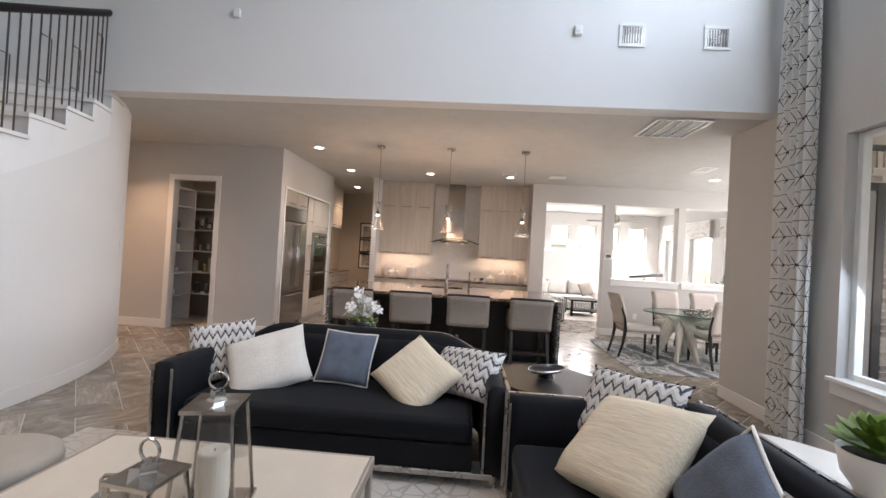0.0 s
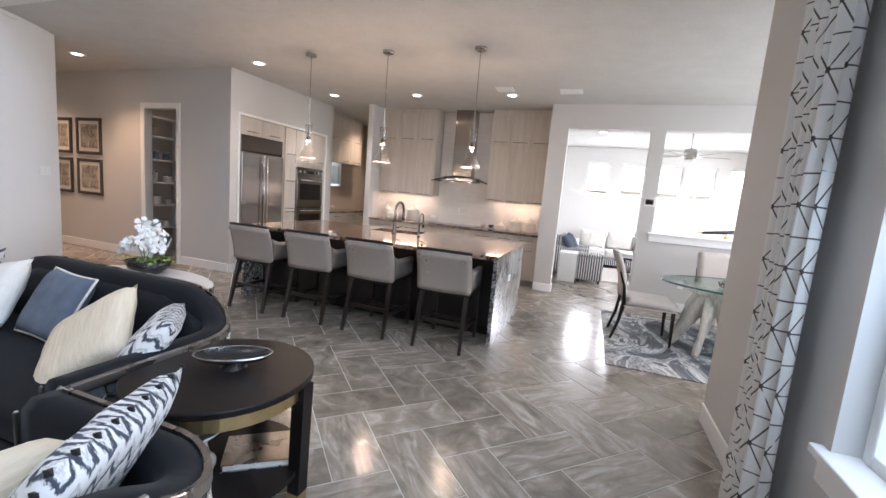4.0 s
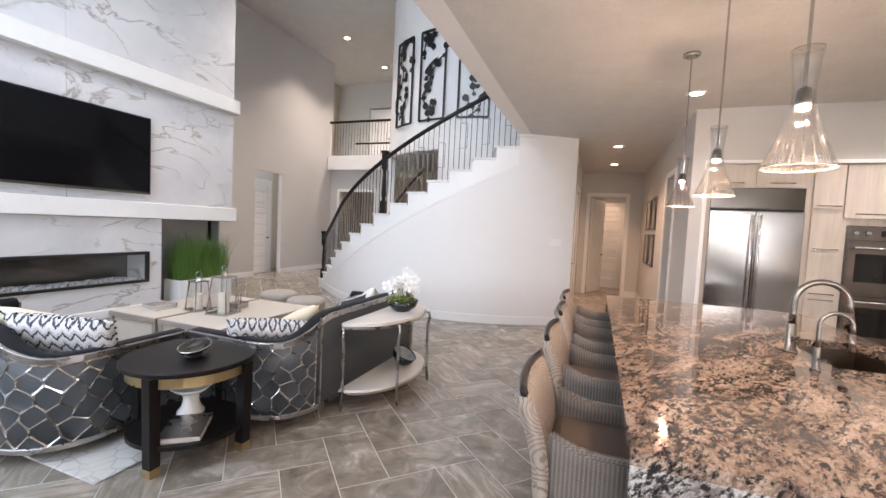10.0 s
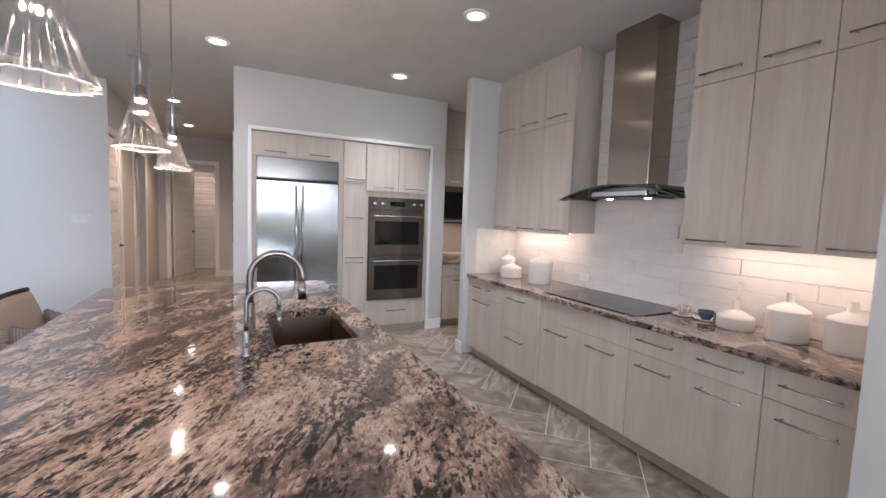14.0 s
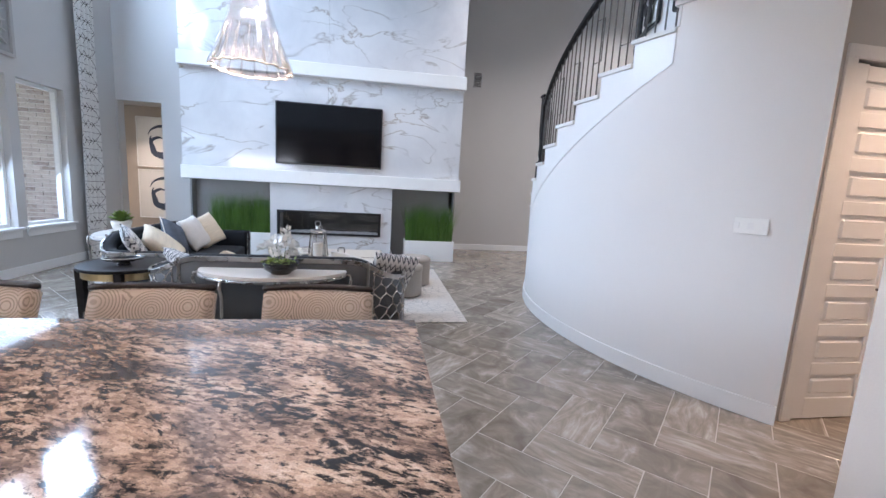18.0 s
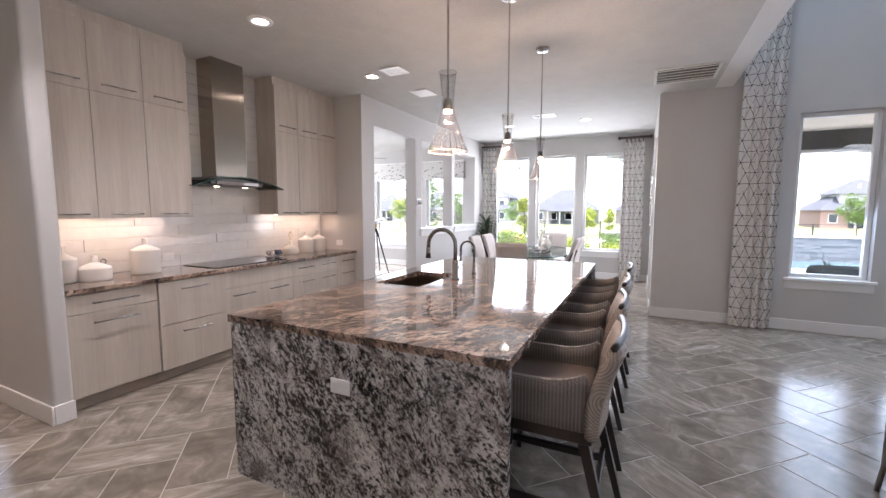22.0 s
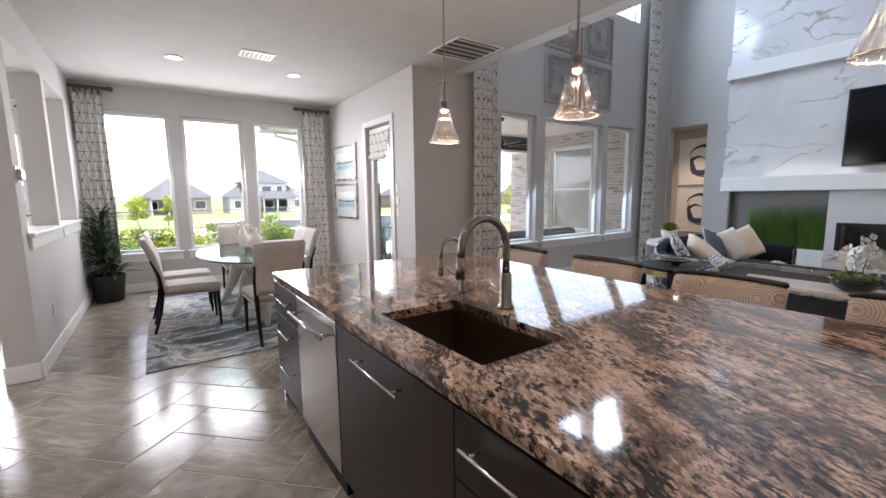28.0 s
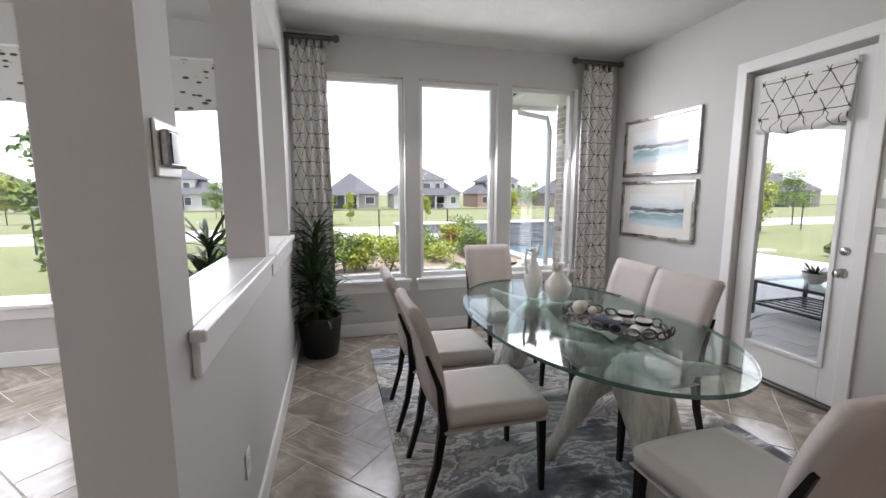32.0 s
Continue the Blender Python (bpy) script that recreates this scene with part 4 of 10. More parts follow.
wall("wall_cabinet_face", "x", CABX - 0.12, 0.12, CABS, CABN + 0.12, 0, CEIL, [(1.05, CABN - 0.12, -1, 2.42)], label="painted wall framing the built-in ovens and refrigerator")
wall("wall_cabinet_return", "y", CABN, 0.12, -5.1, CABX - 0.12, 0, CEIL)
base("baseboard_cabinet_a", CABX, CABS, CABX, 1.05, 1)
base("baseboard_cabinet_b", CABX, CABN - 0.12, CABX, CABN + 0.12, 1)
_bm = B()
for y0, y1, z0, z1 in ((1.01, 1.05, 0.14, 2.46), (CABN - 0.12, CABN - 0.08, 0.14, 2.46), (1.05, CABN - 0.12, 2.42, 2.46)):
    box(_bm, CABX, CABX + 0.018, y0, y1, z0, z1, 0.004)
solid("trim_cabinet_opening", _bm, M_TRIM, "white casing round the built-in appliances", "trim", "structure")

# hall to the west, with a pantry on its north side
wall("wall_hall_north", "y", CABS, 0.12, -10.0, CABX - 0.12, 0, CEIL, [(-6.2, -5.48, -1, 2.46)], label="painted hall wall with a pantry opening", mat=M_WALL)
wall("wall_hall_south", "y", -0.68, 0.12, -10.0, -5.84, 0, CEIL, [(-6.64, -6.0, -1, 2.46), (-8.5, -7.6, -1, 2.42)], mat=M_WALL)
wall("wall_hall_end", "x", -10.02, 0.12, -0.68, 1.0, 0, CEIL, [(-0.33, 0.5, -1, 2.48)], mat=M_WALL)
base("baseboard_hall_north_a", -10.0 + 0.1, CABS, -6.29, CABS, -1)
base("baseboard_hall_north_b", -5.39, CABS, CABX, CABS, -1)
base("baseboard_hall_south", -7.5, -0.56, -6.74, -0.56, 1)
base("baseboard_hall_end", -9.9, 0.59, -9.9, CABS, 1)
wall("wall_pantry_back", "y", 2.2, 0.1, -6.9, -4.9, 0, CEIL, mat=M_TAN)
wall("wall_pantry_west", "x", -6.9, 0.1, 1.0, 2.2, 0, CEIL, mat=M_TAN)
wall("wall_pantry_east", "x", -5.2, 0.1, 1.0, 2.2, 0, CEIL, mat=M_TAN)
wall("wall_hall_beyond_end", "x", -11.6, 0.1, -1.2, 1.2, 0, CEIL, mat=M_WALL)
wall("wall_hall_beyond_north", "y", 1.0, 0.1, -11.6, -10.02, 0, CEIL, mat=M_WALL)
wall("wall_hall_beyond_south", "y", -1.1, 0.1, -11.6, -10.02, 0, CEIL, mat=M_WALL)

# passage behind the ovens
wall("wall_passage_west", "x", -5.1, 0.12, CABN, 6.0, 0, CEIL, mat=M_TAN)
wall("wall_passage_north", "y", 6.0, 0.12, -5.1, -2.2, 0, CEIL, [(-3.25, -2.45, 1.2, 2.6)], mat=M_TAN)
wall("wall_passage_east", "x", -2.32, 0.12, 3.98, 6.0, 0, CEIL, mat=M_TAN)

# fireplace wall and the south wall
wall("wall_living_south_east", "y", SFACE - 0.2, 0.2, 0.53, LIVX + 0.2, 0, HIGH + 0.05, [(0.98, LIVX - 0.03, -1, 2.78)], label="painted wall with an opening to a side hall")
wall("wall_side_hall_back", "y", -9.2, 0.1, 0.3, 3.4, 0, 3.0, mat=M_TAN)
wall("wall_side_hall_east", "x", 3.3, 0.1, -9.2, -7.1, 0, 3.0, [(-8.3, -7.4, 0.0, 2.4)], mat=M_TAN)
wall("wall_side_hall_west", "x", 0.43, 0.1, -9.2, -7.24, 0, 3.0, mat=M_TAN)
solid("ceiling_side_hall", bx(0.3, 3.4, -9.3, -7.1, 3.0, 3.1), M_CEIL, "flat plaster ceiling of the side hall", "ceiling", "structure")
wall("wall_niche_back", "y", -7.22, 0.12, -4.65, 0.53, 0, 1.45, mat=M_GREYWALL, label="grey tiled back of the planter niches")
wall("wall_living_south_west", "y", -8.52, 0.12, -10.2, -4.65, 0, HIGH + 0.05, [(-7.95, -7.0, -1, 2.76)], label="tall painted wall with a recessed door", mat=M_WALL)
wall("wall_recess_door", "y", -8.95, 0.1, -8.1, -6.8, 0, 2.9, mat=M_WALL)
base("baseboard_living_south_west_a", -10.2, -8.4, -7.95, -8.4, 1)
base("baseboard_living_south_west_b", -7.0, -8.4, -4.65, -8.4, 1)
wall("wall_living_jog", "x", -4.65, 0.1, -8.4, -7.1, 0, HIGH + 0.05, mat=M_WALL)

# foyer, far to the west
wall("wall_foyer_far", "x", -14.0, 0.12, -9.6, -1.2, 0, HIGH + 0.05, [(-6.1, -4.9, 0.0, 2.5), (-8.0, -7.0, 3.7, 5.7)], mat=M_TAN)
wall("wall_foyer_north", "y", -1.2, 0.12, -14.0, -10.1, 0, HIGH + 0.05, mat=M_TAN)
wall("wall_foyer_study", "x", -10.3, 0.12, -8.4, -6.1, 0, 3.2, [(-8.05, -6.75, -1, 2.5)], mat=M_WALL)
wall("wall_upper_hall", "x", -12.2, 0.12, -9.6, -6.1, 3.6, HIGH + 0.05, [(-8.2, -7.3, 3.6, 5.7)], mat=M_WALL)
wall("wall_foyer_south", "y", -9.62, 0.12, -14.0, -8.1, 0, HIGH + 0.05, mat=M_TAN)

# sunroom
wall("wall_sunroom_north", "y", 8.1, 0.2, -0.6, EAST, 0, CEIL, [(0.52, 1.14, 1.82, 2.68), (1.38, 2.0, 1.82, 2.68), (2.24, 2.86, 1.82, 2.68), (3.02, 3.6, 1.82, 2.68), (3.86, 4.44, 1.82, 2.68)], mat=M_PALE)
wall("wall_sunroom_west", "x", -0.6, 0.12, BACKY + 0.12, 8.1, 0, CEIL, mat=M_PALE)
_bm = B()
box(_bm, -0.6, 0.0, BACKY + 0.12, BACKY + 0.2, 0, CEIL)
solid("wall_sunroom_south", _bm, M_PALE, "pale painted wall", "wall", "structure")

# ground and outdoors
_bm = B()
box(_bm, -14.0, LIVX + 0.2, -9.6, 8.3, -0.12, -0.002)
box(_bm, LIVX + 0.2, EAST + 0.2, NOOKS - 0.2, 8.3, -0.12, -0.002)
box(_bm, LIVX + 0.2, 3.4, -9.6, -6.8, -0.12, -0.002)
solid("floor_slab", _bm, M_GROUT, "pale grout bed under the floor tiles", "floor", "structure")


def opening_trim(name, axis, at, side, b0, b1, z0, z1, w=0.085, foot=True, label="white painted casing"):
    """Flat casing round an opening, proud of the wall by 18 mm."""
    bm = bmesh.new()
    t0, t1 = sorted((at, at + side * 0.018))
    put = (lambda p, q, r, s: box(bm, t0, t1, p, q, r, s, 0.003)) if axis == "x" else (lambda p, q, r, s: box(bm, p, q, t0, t1, r, s, 0.003))
    put(b0 - w, b0, z0, z1)
    put(b1, b1 + w, z0, z1)
    put(b0 - w, b1 + w, z1, z1 + w)
    if not foot:
        put(b0 - w, b1 + w, z0 - w, z0)
    return solid(name, bm, M_TRIM, label, "trim", "structure")


opening_trim("trim_pantry", "y", CABS, -1, -6.2, -5.48, 0.0, 2.46)
opening_trim("trim_hall_end", "x", -9.9, 1, -0.33, 0.5, 0.0, 2.48)
opening_trim("trim_closet", "y", -0.56, 1, -6.64, -6.0, 0.0, 2.46)
opening_trim("trim_hall_bath", "y", -0.56, 1, -8.5, -7.6, 0.0, 2.42)
opening_trim("trim_patio_door", "y", NOOKS, 1, 2.36, 3.2, 0.0, 2.48)
opening_trim("trim_study", "x", -10.18, 1, -8.05, -6.75, 0.0, 2.5)


def window_unit(name, axis, at, depth, out, b0, b1, z0, z1, sill=True, bars=0, label="white vinyl window with clear panes", side=0.0):
    """A window set towards the outer face: frame, one or more panes, a sill board inside."""
    w = thing(name, label, "window", kind="structure")
    pos = at + out * depth * 0.62
    bm, fr = bmesh.new(), 0.05
    f = (lambda bb, p, q, r, s, d0, d1, bv=0.004: box(bb, min(pos + d0, pos + d1), max(pos + d0, pos + d1), p, q, r, s, bv)) if axis == "x" else (lambda bb, p, q, r, s, d0, d1, bv=0.004: box(bb, p, q, min(pos + d0, pos + d1), max(pos + d0, pos + d1), r, s, bv))
    f(bm, b0, b0 + fr, z0, z1, -0.035, 0.035)
    f(bm, b1 - fr, b1, z0, z1, -0.035, 0.035)
    f(bm, b0 + fr, b1 - fr, z0, z0 + fr, -0.034, 0.034)
    f(bm, b0 + fr, b1 - fr, z1 - fr, z1, -0.034, 0.034)
    part("window_frame", bm, M_TRIM, w)
    step = (z1 - z0) / (bars + 1)
    for k in range(bars):
        part("glazing_bar", f(bmesh.new(), b0 + fr, b1 - fr, z0 + step * (k + 1) - 0.02, z0 + step * (k + 1) + 0.02, -0.025, 0.025), M_TRIM, w)
    for k in range(bars + 1):
        lo, hi = z0 + step * k + (fr if k == 0 else 0.02), z0 + step * (k + 1) - (fr if k == bars else 0.02)
        g = part("pane", f(bmesh.new(), b0 + fr, b1 - fr, lo, hi, -0.003, 0.003, 0.0), M_GLASS, w)
        g.visible_shadow = False
    if sill:
        bm = bmesh.new()
        inner = at - out * 0.05
        lo, hi = sorted((inner, pos - out * 0.035))
        a0, a1 = sorted((at - out * 0.018, at))
        if axis == "x":
            box(bm, lo, hi, b0 - 0.004, b1 + 0.004, z0 - 0.03, z0 + 0.006, 0.004)
            box(bm, a0 - 0.03 * (out > 0), a1 + 0.03 * (out < 0), b0 - 0.05, b1 + 0.05, z0 - 0.03, z0 + 0.0055, 0.004)
            box(bm, a0, a1, b0 - 0.035, b1 + 0.035, z0 - 0.13, z0 - 0.031, 0.003)
        else:
            box(bm, b0 - 0.05, b1 + 0.05, lo, hi, z0 - 0.03, z0 + 0.006, 0.004)
        part("window_sill", bm, M_TRIM, w)
    return w


for n, (a, b, c, d) in enumerate(WINS):
    window_unit("window_living_%d" % (n + 1), "x", LIVX, 0.2, 1, a, b, c, d, label="tall white living room window with one clear pane")
for n, (a, b, c, d) in enumerate(HIGHS):
    window_unit("window_living_high_%d" % (n + 1), "x", LIVX, 0.2, 1, a, b, c, d, False, label="high white window near the living room ceiling")
for n, (a, b, c, d) in enumerate(NWINS):
    window_unit("window_nook_%d" % (n + 1), "x", EAST, 0.2, 1, a, b, c, d, label="tall white dining nook window with one clear pane")
for n, (a, b) in enumerate(SWINS):
    window_unit("window_sunroom_%d" % (n + 1), "x", EAST, 0.2, 1, a, b, 0.56, 2.6, label="tall white sunroom window with one clear pane")
for n, (a, b) in enumerate(((0.52, 1.14), (1.38, 2.0), (2.24, 2.86), (3.02, 3.6), (3.86, 4.44))):
    window_unit("window_sunroom_high_%d" % (n + 1), "y", 8.1, 0.2, 1, a, b, 1.82, 2.68, False, label="small high sunroom window with one clear pane")
window_unit("window_passage", "y", 6.0, 0.12, 1, -3.25, -2.45, 1.2, 2.6, False, label="white window in the passage")
window_unit("window_foyer", "x", -14.0, 0.12, -1, -6.1, -4.9, 0.0, 2.5, False, 2, label="glazed front entry with white bars")
window_unit("window_upper_foyer", "x", -14.0, 0.12, -1, -8.0, -7.0, 3.7, 5.7, False, 1, label="upper foyer window")
window_unit("window_side_hall", "x", 3.3, 0.1, 1, -8.3, -7.4, 0.0, 2.4, False, label="glazed side hall door")

_bm = B()
box(_bm, 0.5, 0.53, -7.2, -6.91, 0, 1.439)
box(_bm, -4.65, -4.62, -7.2, -6.91, 0, 1.439)
box(_bm, -4.65, 0.53, -7.2, -6.62, 1.43, 1.439)
solid("wall_niche_sides", _bm, M_GREYWALL, "grey tiled returns of the planter niches", "wall", "structure")

# marble chimney breast: lower body with the firebox, shelf, upper slab, ledge, top slab
fp = thing("fireplace", "white veined marble fireplace with a long firebox and mantel", "fireplace", kind="")
_mx0, _mx1 = -4.65, 0.53
for a, b, c, d in ((-3.32, -3.11, 0.12, 1.44), (-1.13, -1.0, 0.12, 1.44), (-3.11, -1.13, 0.93, 1.44), (-3.11, -1.13, 0.12, 0.46)):
    part("surround_slab", bx(a, b, -7.2, -6.62, c, d), M_MARBLE, fp)
part("plinth", bx(-3.36, -0.96, -7.2, -6.58, 0.0, 0.12, 0.008), M_TRIM, fp)
_bm = B()
for a, b, c, d in ((-3.11, -3.06, 0.46, 0.93), (-1.18, -1.13, 0.46, 0.93), (-3.06, -1.18, 0.885, 0.93), (-3.06, -1.18, 0.46, 0.5)):
    box(_bm, a, b, -6.62, -6.575, c, d, 0.004)
part("firebox_frame", _bm, M_BLACK, fp)
_bm = B()
box(_bm, -3.1, -1.14, -7.1, -7.08, 0.47, 0.92)
box(_bm, -3.1, -1.14, -7.08, -6.64, 0.47, 0.49)
part("firebox_lining", _bm, M_FIRE, fp)
_bm, _r = B(), random.Random(3)
for _ in range(260):
    x, y, s = _r.uniform(-3.05, -1.19), _r.uniform(-6.9, -6.65), _r.uniform(0.008, 0.024)
    box(_bm, x - s, x + s, y - s, y + s, 0.49, 0.49 + s * 2, m=None)
tagged(part("fire_glass", _bm, M_CRYSTAL, fp, "crushed clear fire glass"), kind="stuff")
part("firebox_pane", bx(-3.06, -1.18, -6.612, -6.606, 0.5, 0.885), M_GLASS, fp)
part("mantel", bx(_mx0 - 0.03, _mx1 + 0.0, -7.1, -6.52, 1.44, 1.68, 0.008), M_WHITE, fp)
part("mid_slab", bx(_mx0, -2.06, -7.1, -6.61, 1.68, 3.42, 0.003), M_MARBLE, fp)
part("mid_slab", bx(-2.056, _mx1, -7.1, -6.61, 1.68, 3.42, 0.003), M_MARBLE, fp)
part("ledge", bx(_mx0 - 0.03, _mx1, -7.1, -6.48, 3.42, 3.66, 0.008), M_WHITE, fp)
part("top_slab", bx(_mx0, -2.06, -7.1, -6.61, 3.66, 6.6, 0.003), M_MARBLE, fp)
part("top_slab", bx(-2.056, _mx1, -7.1, -6.61, 3.66, 6.6, 0.003), M_MARBLE, fp)

# stair: a curved flight between an outer stringer wall and a round inner wall
SCX, SCY, SRO, SRI, RISE = -8.69, -2.76, 3.66, 2.4, 0.19


def stair_way(k):
    """Plan of the outer edge at riser k, and the inner one: on the circle, straight at its foot."""
    if k >= 5:
        a = radians(-40.2 + 5.7 * (k - 5))
        return Vector((SCX + SRO * math.cos(a), SCY + SRO * math.sin(a), 0)), Vector((SCX + SRI * math.cos(a), SCY + SRI * math.sin(a), 0))
    a = radians(-40.2)
    d = Vector((math.sin(a), -math.cos(a), 0)) * 0.34 * (5 - k)
    return Vector((SCX + SRO * math.cos(a), SCY + SRO * math.sin(a), 0)) + d, Vector((SCX + SRI * math.cos(a), SCY + SRI * math.sin(a), 0)) + d


stair = thing("staircase", "white curved staircase with a stepped stringer wall and dark wood handrail", "staircase")
_bm = B()
_pts = [(k / 4, *stair_way(k / 4)) for k in range(4, 4 * 21)]
_pts = [(k, o, i) for k, o, i in _pts if k <= 18.8]
for (k0, o0, i0), (k1, o1, i1) in zip(_pts, _pts[1:]):
    top = min(CEIL - 0.002, RISE * math.floor(k0 + 1e-6) - 0.035) if k0 < 15.9 else CEIL - 0.002
    top = max(top, 0.05)
    n0, n1 = (o0 - i0).normalized() * 0.1, (o1 - i1).normalized() * 0.1
    vs = [_bm.verts.new(p + Vector((0, 0, z))) for z in (0.0, top) for p in (o0, o1, o1 - n1, o0 - n0)]
    for q in ((0, 1, 5, 4), (1, 2, 6, 5), (2, 3, 7, 6), (3, 0, 4, 7), (4, 5, 6, 7)):
        _bm.faces.new([vs[i] for i in q])
bmesh.ops.remove_doubles(_bm, verts=_bm.verts, dist=0.0005)
bmesh.ops.recalc_face_normals(_bm, faces=_bm.faces)
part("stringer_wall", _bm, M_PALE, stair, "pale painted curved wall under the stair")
for k in range(1, 17):
    (o0, i0), (o1, i1) = stair_way(k), stair_way(k + 1)
    n0, n1 = (o0 - i0).normalized() * 0.03, (o1 - i1).normalized() * 0.03
    back = (o0 - o1).normalized() * 0.025
    bm = B()
    q = [o0 + n0 + back, o1 + n1, i1 + n1 * 0.3, i0 + back]
    prism(bm, [(p.x, p.y) for p in q], RISE * k - 0.034, RISE * k)
    part("tread", bm, M_TREAD, stair)
    bm = B()
    q = [o0 + n0 * 0.3, o0 + n0 * 0.3 - back * 0.8, i0 - back * 0.8, i0]
    prism(bm, [(p.x, p.y) for p in q], RISE * (k - 1) - (0.0 if k > 1 else 0.0), RISE * k - 0.034)
    part("riser", bm, M_TRIM, stair)
_bm = B()
for (k0, o0, i0), (k1, o1, i1) in zip(_pts, _pts[1:]):
    n0, n1 = (o0 - i0).normalized() * 0.016, (o1 - i1).normalized() * 0.016
    vs = [_bm.verts.new(p + Vector((0, 0, z))) for z in (0.003, 0.14) for p in (o0, o1, o1 + n1, o0 + n0)]
    for q in ((0, 1, 5, 4), (1, 2, 6, 5), (2, 3, 7, 6), (3, 0, 4, 7), (4, 5, 6, 7)):
        _bm.faces.new([vs[i] for i in q])
bmesh.ops.remove_doubles(_bm, verts=_bm.verts, dist=0.0005)
bmesh.ops.recalc_face_normals(_bm, faces=_bm.faces)
part("skirting", _bm, M_TRIM, stair)
# the white stringer board: stepped above, one smooth sweep below
_bm = B()
for (k0, o0, i0), (k1, o1, i1) in zip(_pts, _pts[1:]):
    if k0 > 15.8:
        break
    top = RISE * math.floor(k0 + 1e-6) - 0.036
    lo0, lo1 = max(0.141, RISE * k0 - 0.46), max(0.141, RISE * k1 - 0.46)
    if top < lo1 + 0.01:
        continue
    n0, n1 = (o0 - i0).normalized() * 0.007, (o1 - i1).normalized() * 0.007
    vs = [_bm.verts.new(p + Vector((0, 0, z))) for p, z in ((o0, lo0), (o1, lo1), (o1 + n1, lo1), (o0 + n0, lo0), (o0, top), (o1, top), (o1 + n1, top), (o0 + n0, top))]
    for q in ((0, 1, 5, 4), (1, 2, 6, 5), (2, 3, 7, 6), (3, 0, 4, 7), (4, 5, 6, 7), (3, 2, 1, 0)):
        _bm.faces.new([vs[i] for i in q])
bmesh.ops.remove_doubles(_bm, verts=_bm.verts, dist=0.0005)
bmesh.ops.recalc_face_normals(_bm, faces=_bm.faces)
part("stringer_board", _bm, M_TRIM, stair, "white stringer board under the treads")
_rail = []
for k in range(4, 4 * 18):
    o, i = stair_way(k / 4)
    p = o + (i - o).normalized() * 0.06
    _rail.append(p + Vector((0, 0, RISE * k / 4 + 0.88)))
part("handrail", tube(B(), _rail, 0.036, 8), M_BLACKWOOD, stair, "near-black wooden handrail", True)
part("handrail", tube(B(), [stair_way(k / 2)[1] + (stair_way(k / 2)[0] - stair_way(k / 2)[1]).normalized() * 0.09 + Vector((0, 0, RISE * k / 2 + 0.85)) for k in range(8, 20)], 0.028, 8), M_BLACKWOOD, stair, "near-black wall handrail", True)


def newel(x, y, z, h):
    bm = B()
    box(bm, x - 0.05, x + 0.05, y - 0.05, y + 0.05, z, z + 0.22, 0.006)
    box(bm, x - 0.045, x + 0.045, y - 0.045, y + 0.045, z + h - 0.3, z + h - 0.02, 0.006)
    lathe(bm, [(0.045, 0.22), (0.03, 0.26), (0.045, 0.32), (0.038, h * 0.5), (0.028, h - 0.36), (0.042, h - 0.3)], 12, x, y, z)
    box(bm, x - 0.06, x + 0.06, y - 0.06, y + 0.06, z + h - 0.02, z + h + 0.02, 0.008)
    return bm


for k in (1.2, 9.4):
    o, i = stair_way(k)
    p = o + (i - o).normalized() * 0.06
    part("newel", newel(p.x, p.y, RISE * int(k), 1.08), M_BLACKWOOD, stair)
for k in range(4, 68):
    o, i = stair_way(k / 4 + 0.1)
    p = o + (i - o).normalized() * 0.06
    z0, z1 = RISE * math.floor(k / 4 + 0.1), RISE * (k / 4 + 0.1) + 0.86
    bm = tube(B(), [p + Vector((0, 0, z0)), p + Vector((0, 0, z1))], 0.0075, 5)
    if k % 4 == 1:
        o2, i2 = stair_way(k / 4 + 0.42)
        q = o2 + (i2 - o2).normalized() * 0.06
        lo, hi = z0 + 0.22 + 0.12 * (k % 8 > 3), z0 + 0.62 + 0.12 * (k % 8 > 3)
        dz = RISE * 0.3
        tube(bm, [p + Vector((0, 0, lo)), q + Vector((0, 0, lo)), q + Vector((0, 0, hi)), p + Vector((0, 0, hi))], 0.006, 4)
    part("baluster", bm, M_IRON, stair)

# the round inner wall, open at the first flight, with three black fretwork panels
_bm = B()


def round_wall(bm, a0, a1, z0, z1, r=SRI, t=0.1, n=24):
    vs = []
    for a in arange(a0, a1, n):
        c, s = math.cos(radians(a)), math.sin(radians(a))
        vs.append([bm.verts.new((SCX + rr * c, SCY + rr * s, z)) for rr in (r, r - t) for z in (z0, z1)])
    for p, q in zip(vs, vs[1:]):
        for i, j in ((0, 1), (1, 3), (3, 2), (2, 0)):
            bm.faces.new((p[i], p[j], q[j], q[i]))
    bm.faces.new([vs[0][i] for i in (0, 1, 3, 2)])
    bm.faces.new([vs[-1][i] for i in (2, 3, 1, 0)])
    bmesh.ops.recalc_face_normals(bm, faces=bm.faces)


round_wall(_bm, -75, 60, 3.04, HIGH)
round_wall(_bm, -9, 60, 0.0, 3.04)
round_wall(_bm, -75, -52, 0.0, 3.04, n=8)
round_wall(_bm, -52, -9, 0.0, 1.4, n=10)
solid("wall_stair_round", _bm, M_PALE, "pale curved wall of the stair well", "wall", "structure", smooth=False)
wall("wall_stair_core", "x", -9.6, 0.1, -4.6, -1.2, 0, 3.1, mat=M_TAN, label="tan wall behind the stair opening")
_bm = B()
box(_bm, -9.6, -6.9, -4.7, -1.4, 3.05, 3.15)
solid("ceiling_stair_core", _bm, M_CEIL, "plaster ceiling inside the stair core", "ceiling", "structure")


